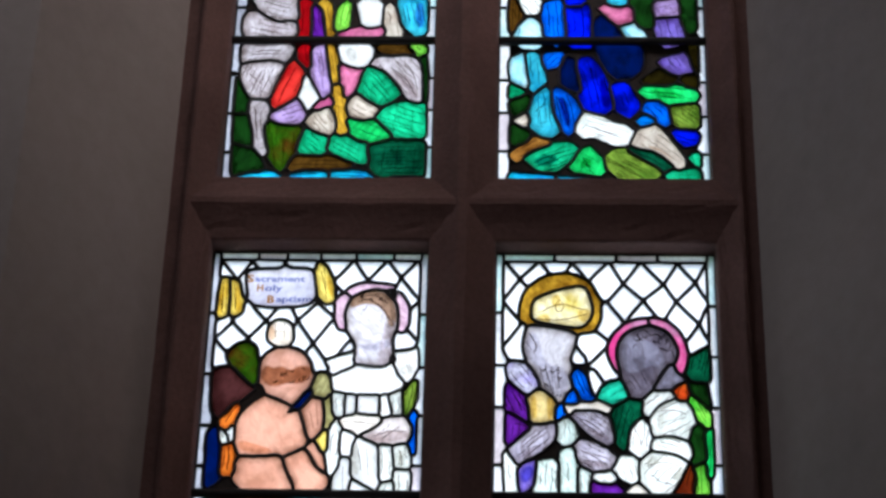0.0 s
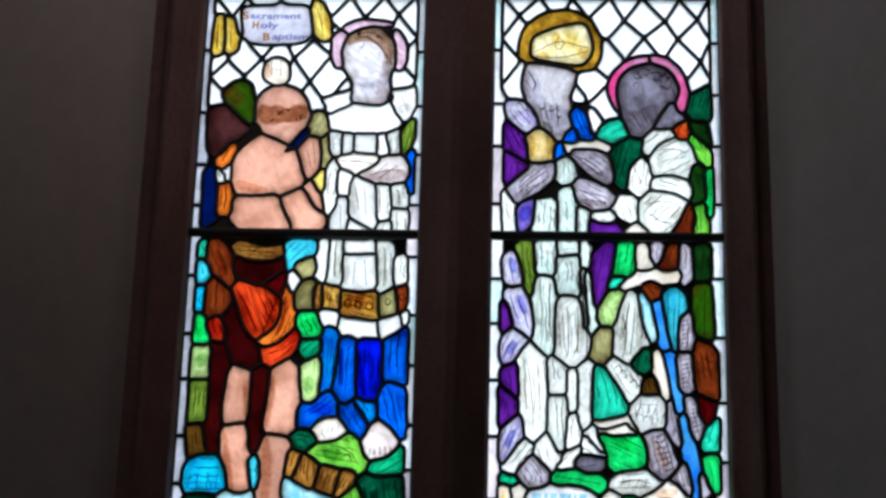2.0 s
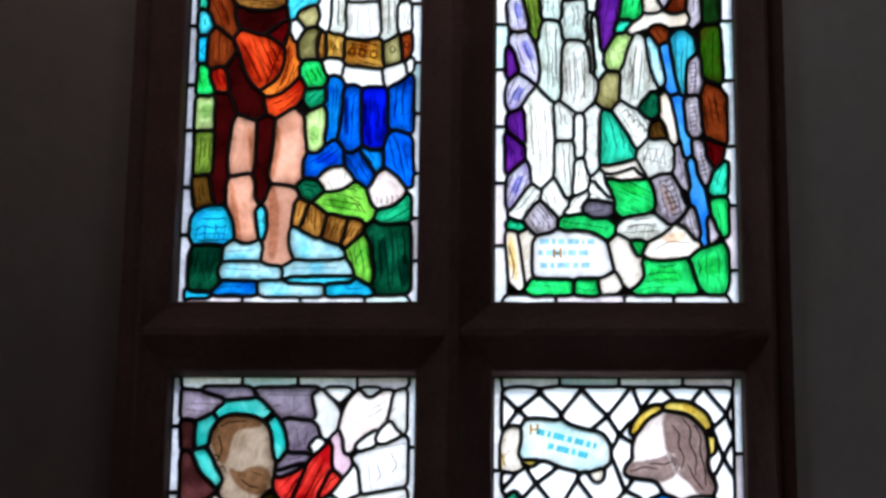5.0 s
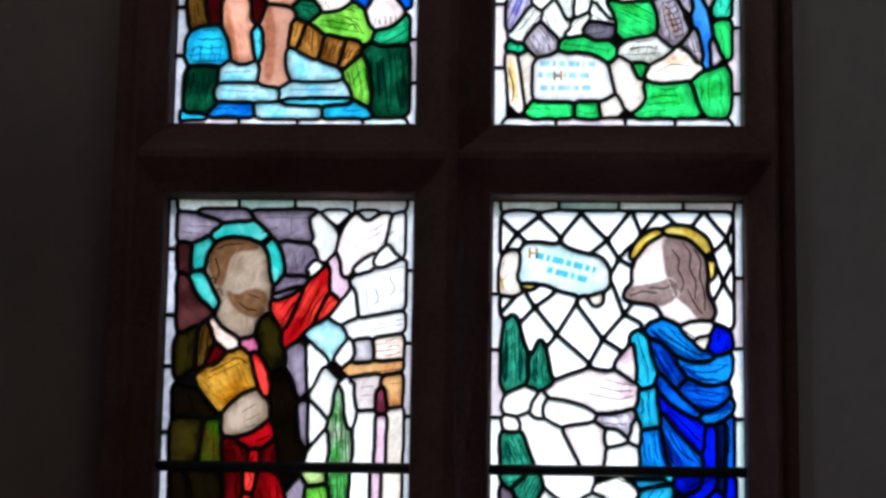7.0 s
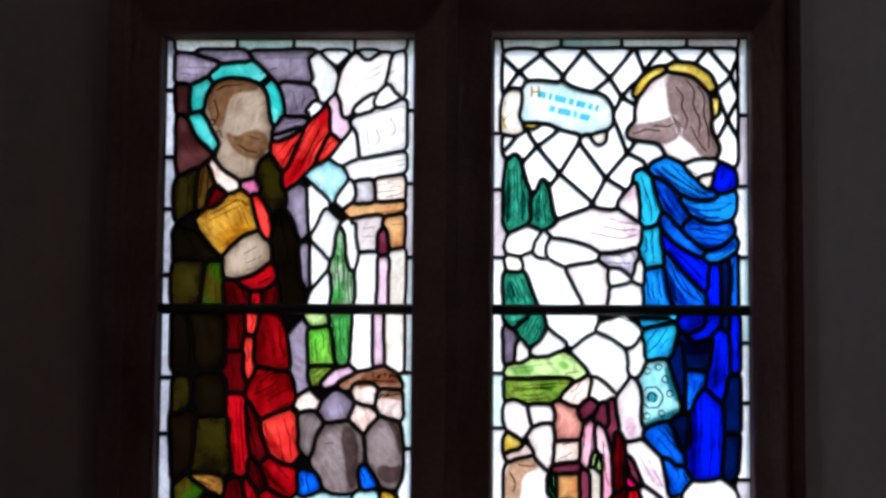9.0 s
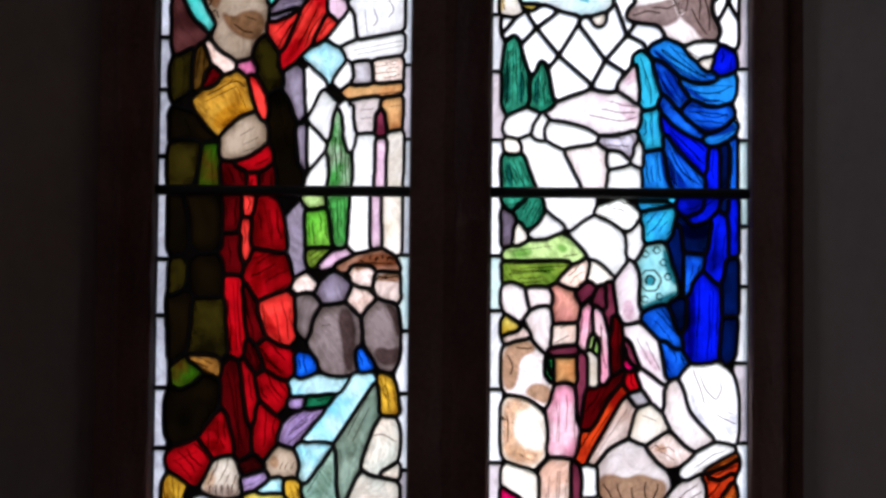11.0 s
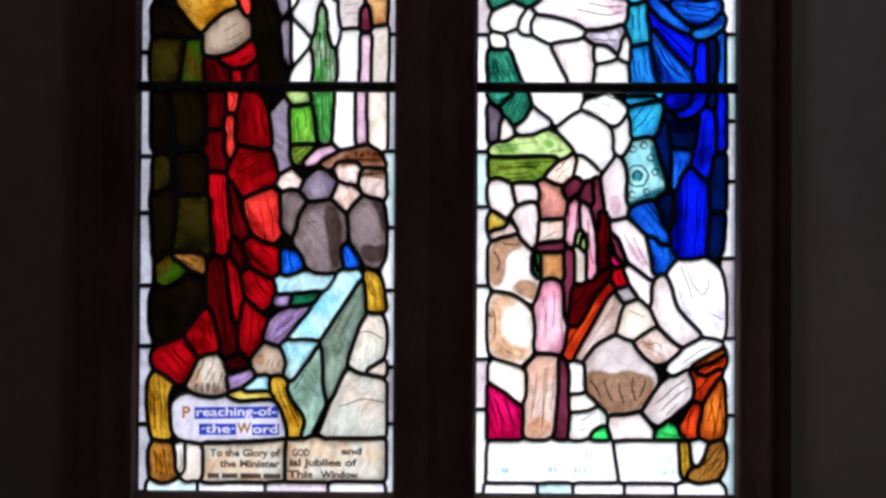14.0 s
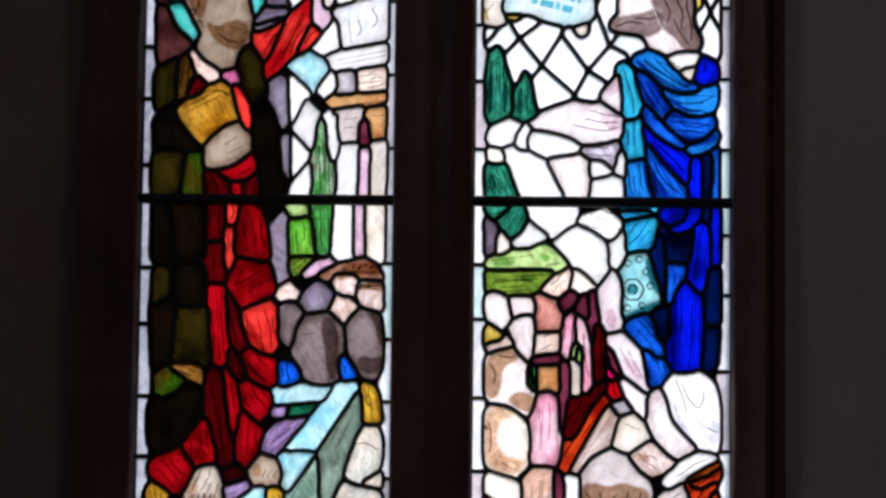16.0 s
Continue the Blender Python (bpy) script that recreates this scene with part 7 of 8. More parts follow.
hearing.g("blue", 292, 950, 309, 945, 328, 925, 348, 884, 336, 875, 315, 896, 300, 924)
hearing.g("sky", 333, 919, 363, 909, 398, 912, 434, 931, 431, 895, 410, 879, 383, 878, 358, 894)
hearing.g("blue", 346, 873, 363, 877, 393, 867, 429, 869, 418, 844, 398, 833, 373, 837, 350, 855)
hearing.g("blue", 305, 888, 322, 868, 343, 848, 368, 828, 378, 818, 353, 823, 322, 843, 305, 868)
hearing.g("sky", 378, 813, 408, 825, 436, 846, 436, 831, 413, 811, 388, 811)
hearing.g("deepblue", 302, 858, 327, 832, 363, 810, 381, 802, 380, 752, 352, 777, 322, 807, 307, 837)
hearing.g("blue", 309, 827, 327, 802, 362, 762, 377, 736, 375, 727, 337, 726, 322, 741, 315, 781)
hearing.g("deepblue", 391, 792, 404, 792, 403, 729, 389, 729)
hearing.g("navy", 412, 803, 420, 803, 419, 727, 412, 727)
hearing.g("blue", 428, 808, 435, 813, 435, 727, 428, 727)
hearing.g("deepblue", 401, 938, 397, 956, 411, 984, 429, 967, 435, 946, 424, 934)
hearing.g("white", 353, 978, 373, 987, 401, 985, 394, 968, 378, 962, 360, 966)
hearing.g("cream", 376, 958, 394, 958, 386, 946, 381, 946)
hearing.g("cyan", 275, 705, 315, 708, 315, 695, 275, 692)
hearing.g("cyan", 279, 682, 317, 692, 323, 645, 277, 638)
hearing.g("deepblue", 340, 706, 369, 706, 372, 689, 352, 683, 342, 689)
hearing.g("deepblue", 392, 706, 402, 706, 399, 686, 382, 669, 362, 665, 352, 671, 377, 683)
hearing.g("sleeve", 102, 856, 119, 877, 150, 890, 190, 898, 221, 891, 262, 876, 262, 842, 241, 830, 216, 826, 175, 836, 135, 846)
hearing.g("white", 96, 835, 125, 841, 155, 836, 180, 823, 184, 809, 155, 802, 120, 800, 99, 815)
hearing.g("white", 23, 827, 38, 850, 53, 861, 79, 863, 72, 840, 66, 822)
hearing.g("white", 52, 809, 74, 814, 125, 795, 140, 769, 158, 724, 90, 722, 69, 769)
hearing.g("shell", 130, 795, 181, 800, 204, 790, 204, 740, 196, 724, 171, 727, 147, 759)
hearing.g("lilac", 196, 809, 226, 816, 254, 822, 248, 786, 221, 801)
hearing.g("navy", 336, 669, 361, 656, 393, 666, 384, 616, 341, 619)
hearing.g("blue", 344, 606, 378, 602, 368, 579, 356, 544, 342, 544)
hearing.g("deepblue", 395, 679, 417, 679, 417, 584, 406, 559, 384, 579, 391, 634)
hearing.g("deepblue", 359, 562, 381, 574, 406, 549, 406, 475, 401, 420, 352, 420, 352, 494, 356, 534)
hearing.g("navy", 417, 594, 439, 599, 440, 505, 414, 505)
hearing.g("navy", 414, 493, 438, 493, 431, 435, 418, 425, 411, 435)
hearing.g("deepblue", 428, 704, 439, 706, 439, 612, 427, 612)
hearing.g("navy", 417, 704, 419, 704, 419, 689, 411, 689)
hearing.g("blue", 272, 504, 311, 514, 322, 484, 335, 445, 327, 443, 297, 474)
hearing.g("blue", 310, 454, 337, 435, 347, 417, 335, 397, 313, 395)
hearing.g("navy", 328, 524, 346, 526, 344, 480, 334, 479)
hearing.g("salmonlight", 122, 563, 157, 583, 175, 590, 172, 573, 152, 553, 142, 551)
hearing.g("cream", 179, 583, 187, 595, 202, 588, 212, 574, 207, 562, 187, 558, 179, 568)
hearing.g("salmon", 115, 551, 147, 541, 153, 492, 116, 491)
hearing.g("salmonlight", 113, 478, 153, 481, 151, 454, 113, 448)
hearing.g("plum", 116, 439, 153, 442, 153, 432, 116, 432)
hearing.g("orangepale", 120, 422, 151, 424, 153, 384, 120, 386)
hearing.g("rose", 118, 374, 150, 376, 154, 275, 149, 253, 107, 256, 111, 294)
hearing.g("salmonlight", 104, 239, 147, 245, 144, 175, 134, 101, 87, 100, 94, 175)
hearing.g("plum", 149, 235, 162, 220, 159, 101, 147, 101)
hearing.g("rose", 163, 489, 175, 514, 179, 504, 176, 464, 168, 439, 161, 454)
hearing.g("rose", 185, 509, 197, 504, 207, 479, 212, 434, 210, 376, 200, 376, 201, 434, 192, 474)
hearing.g("plum", 157, 538, 182, 555, 185, 548, 162, 531)
hearing.g("plum", 195, 549, 205, 549, 207, 514, 195, 519)
hearing.g("plum", 161, 429, 171, 424, 170, 344, 161, 314)
hearing.g("limepale", 180, 459, 187, 461, 188, 444, 180, 442)
hearing.g("cream", 180, 434, 188, 434, 190, 374, 180, 374)
hearing.g("darkred", 217, 504, 227, 479, 232, 444, 235, 404, 220, 394, 215, 434, 217, 474)
hearing.g("magenta", 237, 444, 252, 424, 252, 406, 240, 412)
hearing.g("redorange", 233, 374, 243, 365, 198, 285, 174, 245, 164, 245, 168, 285, 193, 329)
hearing.g("blush", 238, 355, 253, 345, 253, 320, 243, 285, 208, 270, 188, 240, 177, 245, 203, 295)
hearing.g("greytint", 253, 360, 272, 360, 279, 350, 258, 347)
hearing.g("cream", 263, 330, 292, 337, 307, 310, 307, 297, 273, 277, 253, 285)
hearing.g("red", 242, 394, 255, 396, 262, 373, 249, 370)
hearing.g("sleeve", 265, 574, 262, 494, 242, 489, 227, 534, 237, 574, 247, 591)
hearing.g("sleeve", 242, 479, 262, 481, 297, 449, 312, 385, 307, 383, 277, 414, 252, 449)
hearing.g("sleeve", 267, 395, 287, 387, 307, 375, 305, 340, 287, 355)
hearing.g("shell", 312, 365, 329, 385, 339, 375, 347, 335, 372, 306, 395, 284, 362, 271, 347, 276, 337, 296, 322, 315, 315, 345)
hearing.g("white", 340, 395, 361, 410, 396, 413, 426, 395, 441, 356, 441, 306, 436, 278, 411, 286, 387, 301, 362, 330, 352, 365)
hearing.g("white", 347, 221, 357, 241, 382, 261, 416, 271, 434, 266, 402, 251, 372, 231, 352, 216)
hearing.g("orange", 387, 226, 418, 246, 441, 256, 441, 242, 397, 231)
hearing.g("redorange", 382, 216, 431, 222, 412, 187, 397, 167, 389, 187)
hearing.g("orange", 402, 142, 412, 177, 436, 212, 442, 103, 397, 105, 392, 122)
hearing.g("redorange", 363, 107, 392, 162, 395, 137, 389, 105)
hearing.g("shell", 306, 142, 313, 171, 337, 196, 372, 216, 385, 202, 377, 177, 347, 152, 328, 132)
hearing.g("shell", 197, 215, 203, 245, 228, 270, 253, 275, 278, 265, 298, 236, 313, 211, 308, 181, 283, 151, 238, 146, 214, 171, 201, 185)
hearing.g("shell", 243, 136, 288, 138, 303, 117, 313, 102, 244, 101)
hearing.g("white", 169, 227, 187, 227, 187, 183, 169, 183)
hearing.g("cream", 171, 172, 189, 175, 209, 161, 199, 154, 171, 153)
hearing.g("blush", 280, 267, 312, 287, 342, 271, 357, 256, 322, 241, 298, 246)
hearing.g("shell", 24, 543, 38, 555, 56, 548, 63, 523, 58, 498, 38, 503, 26, 518)
hearing.g("shell", 70, 543, 88, 548, 108, 538, 108, 521, 76, 518)
hearing.g("shell", 73, 495, 86, 511, 108, 513, 108, 448, 93, 443, 83, 473)
hearing.g("yellow", 25, 488, 38, 488, 48, 473, 26, 465)
hearing.g("shell", 26, 433, 43, 448, 68, 451, 88, 433, 100, 394, 108, 374, 103, 344, 84, 354, 59, 359, 29, 368)
hearing.g("cream", 27, 338, 39, 351, 64, 349, 89, 324, 101, 289, 94, 254, 79, 234, 49, 242, 29, 254)
hearing.g("cream", 29, 229, 54, 226, 79, 219, 87, 175, 80, 165, 55, 184, 30, 199)
hearing.g("magenta", 27, 189, 55, 174, 80, 150, 78, 100, 27, 100)
hearing.g("green", 106, 419, 111, 419, 111, 394, 106, 396)
hearing.g("cypress", 21, 868, 21, 940, 34, 991, 41, 1000, 49, 981, 59, 940, 65, 879, 49, 868)
hearing.g("cypress", 72, 868, 75, 909, 90, 955, 100, 930, 110, 874)
hearing.g("white", 80, 838, 95, 853, 95, 812, 80, 812)
hearing.g("cream", 29, 807, 55, 802, 50, 792, 34, 792)
hearing.g("cypress", 21, 777, 60, 782, 75, 726, 25, 721)
hearing.g("white", 209, 782, 231, 787, 241, 772, 211, 767)
hearing.g("white", 213, 752, 261, 762, 263, 727, 213, 721)
hearing.g("sleeve", 227, 910, 260, 950, 262, 899, 257, 879)
hearing.g("white", 259, 798, 267, 803, 266, 767, 259, 767)
hearing.g("cypress", 22, 708, 57, 708, 37, 688)
hearing.g("cypress", 47, 683, 77, 708, 87, 703, 82, 668, 62, 663)
hearing.g("cream", 45, 648, 52, 658, 55, 633, 45, 631)
hearing.g("white", 79, 643, 102, 673, 127, 658, 102, 638)
hearing.g("limepale", 26, 608, 67, 618, 117, 638, 157, 618, 162, 603, 137, 601, 28, 601)
hearing.g("moss", 26, 588, 137, 593, 118, 563, 88, 553, 28, 563)
hearing.g("white", 102, 708, 177, 711, 177, 678, 147, 658, 117, 678)
hearing.g("white", 147, 648, 177, 673, 217, 658, 235, 629, 232, 584, 212, 579, 187, 603)
hearing.g("pale", 192, 683, 236, 698, 254, 684, 252, 659, 227, 668)
hearing.g("white", 252, 644, 265, 659, 262, 609, 249, 609)
hearing.g("lavgrey", 23, 683, 37, 678, 37, 633, 24, 628)
hearing.g("navy", 326, 659, 341, 659, 344, 539, 337, 544, 336, 574, 326, 599)
hearing.g("cyan", 274, 714, 321, 714, 321, 704, 274, 704)
hearing.g("blush", 28, 463, 63, 468, 63, 461, 33, 455)
hearing.g("green", 98, 394, 105, 419, 110, 384)
hearing.g("plum", 242, 454, 252, 449, 256, 414, 243, 424)
hearing.g("limepale", 186, 454, 193, 459, 193, 434, 186, 434)
hearing.g("darkred", 198, 372, 223, 392, 243, 404, 218, 362, 179, 290, 165, 314, 170, 369)
hearing.g("plum", 209, 556, 217, 524, 216, 464, 209, 494)
hearing.g("redorange", 387, 216, 442, 251, 442, 232, 407, 212)
hearing.g("pale", 174, 140, 224, 146, 224, 126, 189, 101, 171, 101)
hearing.g("green", 209, 111, 224, 121, 234, 101, 209, 101)
hearing.g("green", 318, 102, 338, 122, 368, 102)
hearing.g("white", 30, 90, 239, 91, 249, 32, 26, 27)
hearing.g("white", 249, 91, 358, 92, 358, 30, 257, 32)
hearing.g("gold", 358, 92, 373, 92, 378, 48, 363, 38)
hearing.g("white", 383, 92, 402, 93, 393, 58, 386, 63)
hearing.g("tan", 417, 93, 442, 93, 442, 48, 393, 28, 373, 43, 403, 48)
hearing.tone("bluetone", 322, 800, 367, 778, 370, 762, 337, 777)
hearing.tone("pinktone", 232, 920, 257, 940, 260, 925, 242, 907)
hearing.tone("tealtone", 24, 930, 31, 961, 34, 879, 26, 873)
hearing.tone("tealtone", 51, 940, 59, 920, 57, 877, 49, 879)
hearing.tone("tealtone", 78, 909, 85, 930, 85, 877, 76, 877)
hearing.tone("tealtone", 27, 766, 34, 771, 40, 726, 32, 726)
hearing.tone("goldtone", 10, 1051, 20, 1074, 24, 1048, 14, 1040)
hearing.tone("goldtone", 263, 1110, 278, 1136, 283, 1131, 268, 1103)
hearing.tone("goldtone", 349, 1163, 374, 1148, 370, 1142, 348, 1154)
hearing.tone("navytone", 302, 798, 322, 767, 332, 727, 314, 722, 304, 767)
hearing.tone("navytone", 364, 840, 394, 830, 433, 845, 431, 828, 394, 818, 368, 824)
hearing.tone("greytone", 357, 221, 397, 246, 407, 236, 372, 221)
hearing.tone("redtone", 179, 255, 218, 335, 228, 330, 189, 255)
hearing.tone("greentone", 78, 583, 117, 588, 103, 568)
hearing.tone("greentone", 38, 615, 77, 617, 73, 605, 38, 603)
hearing.tone("greentone", 117, 628, 142, 618, 127, 608)
hearing.tone("sepia", 288, 263, 308, 277, 318, 256)
hearing.stroke(2.6, 34, 971, 29, 879)
hearing.stroke(2.6, 44, 971, 47, 873)
hearing.stroke(2.6, 54, 930, 54, 879)
hearing.stroke(2.6, 90, 935, 85, 874)
hearing.stroke(2.6, 98, 920, 102, 879)
hearing.stroke(2.6, 34, 771, 40, 726)
hearing.stroke(2.6, 55, 772, 60, 726)
hearing.stroke(2.6, 13, 1079, 23, 1043)
hearing.stroke(2.6, 198, 484, 200, 394)
hearing.stroke(2.6, 38, 578, 108, 575)
hearing.stroke(2.6, 298, 265, 328, 246)
hearing.stroke(3.2, 396, 186, 401, 117)
hearing.stroke(2.0, 286, 265, 296, 273, 306, 263, 316, 271, 329, 261)
hearing.stroke(2.0, 31, 612, 111, 623)
hearing.stroke(2.4, 36, 572, 101, 578)
hearing.stroke(3.2, 131, 603, 156, 608)
hearing.stroke(2.0, 161, 553, 151, 533)
hearing.stroke(3.2, 182, 324, 221, 394)
hearing.stroke(2.0, 192, 254, 246, 334)
hearing.stroke(2.4, 271, 324, 296, 314)
hearing.stroke(3.2, 372, 265, 415, 280)
hearing.stroke(2.0, 198, 197, 194, 200, 193, 206, 196, 210)
hearing.stroke(2.4, 218, 165, 213, 165, 209, 169, 210, 175)
hearing.stroke(2.0, 221, 155, 219, 158, 220, 161, 223, 163)
hearing.stroke(3.2, 22, 313, 25, 316, 29, 315, 31, 312)
hearing.stroke(2.4, 25, 320, 24, 317, 25, 315, 27, 314)
hearing.stroke(3.2, 191, 816, 231, 828)
hearing.stroke(3.2, 31, 971, 26, 873)
hearing.stroke(2.0, 39, 986, 37, 873)
hearing.stroke(2.4, 51, 961, 55, 877)
hearing.stroke(3.2, 87, 940, 82, 874)
hearing.stroke(2.0, 98, 935, 96, 877)
hearing.stroke(2.4, 105, 909, 106, 877)
hearing.stroke(2.0, 13, 1079, 23, 1095)
hearing.stroke(2.4, 18, 1058, 33, 1074)
hearing.stroke(2.4, 265, 960, 282, 914, 285, 875)
hearing.stroke(2.4, 287, 861, 289, 802)
hearing.stroke(2.0, 292, 786, 297, 729)
hearing.stroke(2.6, 302, 976, 338, 950, 373, 925)
hearing.stroke(2.2, 318, 981, 353, 945, 383, 923)
hearing.stroke(2.6, 353, 904, 388, 892, 429, 910)
hearing.stroke(2.6, 363, 863, 393, 851, 420, 859)
hearing.stroke(2.6, 317, 832, 352, 797, 378, 772)
hearing.stroke(2.4, 322, 792, 342, 751, 372, 733)
hearing.stroke(2.2, 317, 802, 332, 761, 362, 736)
hearing.stroke(2.4, 196, 867, 236, 860, 258, 862)
hearing.stroke(2.4, 175, 857, 226, 844, 258, 852)
hearing.stroke(2.0, 206, 882, 241, 873, 261, 871)
hearing.tone("navytone", 287, 976, 302, 966, 328, 940, 358, 923, 378, 918, 353, 923, 323, 943, 297, 961)
hearing.tone("navytone", 338, 914, 363, 896, 388, 882, 413, 884, 383, 879, 358, 892)
hearing.tone("navytone", 312, 832, 337, 802, 372, 762, 379, 752, 352, 774, 322, 806)
hearing.tone("navytone", 315, 781, 322, 743, 337, 727, 352, 727, 332, 751)
hearing.tone("navytone", 294, 945, 305, 919, 322, 892, 336, 877, 315, 894, 300, 922)
hearing.tone("pinktone", 221, 883, 262, 875, 262, 844, 236, 852)
hearing.stroke(2.6, 371, 544, 366, 425)
hearing.stroke(2.6, 396, 544, 392, 435)
hearing.stroke(2.2, 405, 664, 399, 584)
hearing.tone("navytone", 353, 494, 358, 544, 364, 544, 362, 421, 353, 421)
hearing.tone("navytone", 338, 664, 361, 654, 391, 662, 387, 642, 361, 636, 340, 644)
hearing.stroke(2.6, 361, 405, 372, 375, 382, 345)
hearing.stroke(2.4, 371, 397, 386, 365, 401, 351, 411, 366, 408, 385)
hearing.stroke(2.2, 396, 331, 421, 316, 436, 311)
hearing.stroke(2.2, 406, 336, 431, 328)
hearing.stroke(2.0, 362, 231, 392, 254, 418, 264)
hearing.tone("slatetone", 357, 375, 369, 331, 392, 304, 382, 306, 362, 330)
hearing.tone("slatetone", 411, 316, 439, 336, 439, 301, 426, 286)
hearing.stroke(2.4, 318, 161, 342, 184, 369, 204)
hearing.stroke(2.4, 326, 149, 349, 172, 377, 192)
hearing.stroke(2.4, 336, 142, 357, 162)
hearing.stroke(2.2, 277, 454, 302, 405)
hearing.stroke(2.2, 262, 459, 287, 415)
hearing.tone("pinktone", 262, 444, 292, 434, 307, 395, 282, 417)
hearing.tone("pinktone", 235, 524, 252, 529, 257, 496, 243, 491)
hearing.stroke(2.4, 104, 185, 100, 135)
hearing.stroke(2.2, 124, 225, 119, 115)
hearing.tone("sepia", 95, 130, 124, 140, 137, 106, 90, 101)
hearing.stroke(2.4, 126, 344, 124, 274)
hearing.stroke(2.4, 32, 174, 45, 145, 50, 105)
hearing.stroke(2.4, 50, 169, 65, 135, 68, 103)
hearing.stroke(2.6, 415, 162, 422, 137, 419, 108)
hearing.stroke(2.6, 429, 187, 435, 137, 433, 106)
hearing.tone("sepia", 29, 333, 41, 349, 64, 346, 44, 329, 39, 294, 49, 269, 74, 252, 89, 259, 79, 236, 49, 244, 29, 256)
hearing.stroke(4.0, 288, 554, 292, 558, 293, 564, 290, 569, 285, 571, 279, 570, 277, 565, 276, 560, 279, 555)
hearing.stroke(4.0, 268, 552, 277, 544, 290, 543, 300, 550, 304, 562, 300, 574, 289, 581, 276, 580, 268, 572)
hearing.stroke(3.0, 322, 569, 320, 573, 317, 575, 312, 574, 310, 570, 311, 566, 314, 563, 319, 564, 322, 567)
hearing.stroke(3.0, 307, 534, 305, 538, 302, 540, 297, 539, 296, 535, 297, 531, 300, 528, 304, 529, 307, 532)
hearing.stroke(3.0, 282, 609, 280, 613, 277, 615, 272, 614, 270, 610, 271, 606, 274, 603, 279, 604, 282, 607)
hearing.stroke(3.0, 302, 616, 300, 620, 297, 622, 292, 621, 290, 617, 291, 613, 294, 610, 299, 611, 302, 614)
hearing.stroke(3.0, 314, 594, 312, 598, 309, 600, 304, 599, 302, 595, 303, 591, 306, 588, 311, 589, 314, 592)
hearing.stroke(3.0, 281, 529, 279, 533, 276, 535, 271, 534, 269, 530, 270, 526, 273, 523, 278, 524, 281, 527)
hearing.tone("tealtone", 265, 514, 306, 531, 336, 546, 336, 536, 306, 522, 267, 506)
hearing.tone("tealtone", 306, 624, 318, 602, 336, 556, 324, 556, 311, 589)
hearing.tone("tealtone", 277, 568, 292, 570, 292, 554, 277, 554)
hearing.tone("darktone", 310, 1146, 354, 1146, 385, 1121, 397, 1080, 395, 1039, 414, 1008, 401, 990, 374, 994, 360, 1018, 338, 1030, 328, 1059, 318, 1078, 316, 1106)
hearing.tone("darktone", 237, 1032, 248, 1049, 272, 1052, 302, 1057, 328, 1069, 340, 1038, 323, 1022, 305, 1017, 262, 1021)
hearing.stroke(3.4, 328, 1121, 343, 1106, 338, 1085, 350, 1064, 346, 1043)
hearing.stroke(3.4, 349, 1134, 364, 1111, 359, 1085, 374, 1059, 369, 1028)
hearing.stroke(3.4, 369, 1122, 383, 1096, 377, 1070, 389, 1039, 387, 1008)
hearing.stroke(3.0, 356, 1049, 367, 1023, 384, 1002)
hearing.stroke(3.0, 251, 1035, 277, 1044, 302, 1040)
hearing.stroke(3.0, 287, 1050, 313, 1048, 328, 1054)
hearing.tone("hairtone", 195, 213, 218, 220, 243, 208, 268, 221, 288, 211, 315, 208, 311, 179, 285, 147, 238, 142, 210, 170, 198, 185)
hearing.stroke(3.0, 204, 203, 214, 186, 223, 171)
hearing.stroke(3.0, 228, 203, 233, 181, 243, 164)
hearing.stroke(3.0, 253, 198, 256, 176, 263, 161)
hearing.stroke(3.0, 278, 208, 276, 184, 283, 166)
hearing.stroke(3.0, 300, 204, 296, 186, 288, 171)
hearing.tone("hairtone", 24, 433, 43, 452, 70, 454, 85, 437, 63, 431, 52, 418, 51, 393, 44, 368, 26, 366)
hearing.tone("hairtone", 64, 361, 76, 376, 93, 377, 111, 371, 105, 340, 84, 351)
hearing.stroke(2.8, 33, 428, 43, 413, 39, 393)
hearing.stroke(2.8, 48, 443, 63, 439, 76, 441)
hearing.tone("sepia", 25, 337, 40, 354, 65, 352, 78, 339, 49, 329, 41, 294, 51, 272, 77, 256, 96, 262, 97, 252, 80, 230, 48, 239, 26, 252)
hearing.stroke(2.8, 31, 324, 37, 299, 33, 274)
hearing.stroke(2.8, 54, 254, 74, 244)

shepherd.border(B, 14, (95, 195, 300, 385, 480, 600, 720, 840), (110, 205, 290, 390, 480, 600, 720, 840), (), (115, 230, 340))
kneeling.border(B, 14, (100, 200, 285, 380, 480, 600, 720, 840), (95, 190, 280, 385, 480, 600, 720, 840), (), (115, 230, 340))
baptism.border(B, 14, (142, 237, 351, 444, 566, 716, 804, 920, 1060), (92, 175, 264, 384, 488, 609, 720, 830, 937, 1060), (110, 220, 341), (82, 143, 214, 288, 368))
communion.border(B, 14, (122, 244, 357, 472, 566, 724, 850, 945, 1067), (73, 199, 317, 448, 570, 727, 854, 967, 1085), (102, 230, 322), (109, 237, 325))
preaching.border(B, 14, (120, 258, 365, 494, 594, 779, 898, 993, 1116), (123, 223, 358, 469, 604, 812, 945, 1079), (94, 214, 324), (116, 220, 331))
hearing.border(B, 14, (150, 238, 368, 507, 604, 812, 935, 1036), (143, 278, 419, 554, 660, 813, 940, 1069), (96, 160, 250, 339), (109, 218, 335))
for light in (shepherd, kneeling, baptism, communion, preaching, hearing):
    light.make()

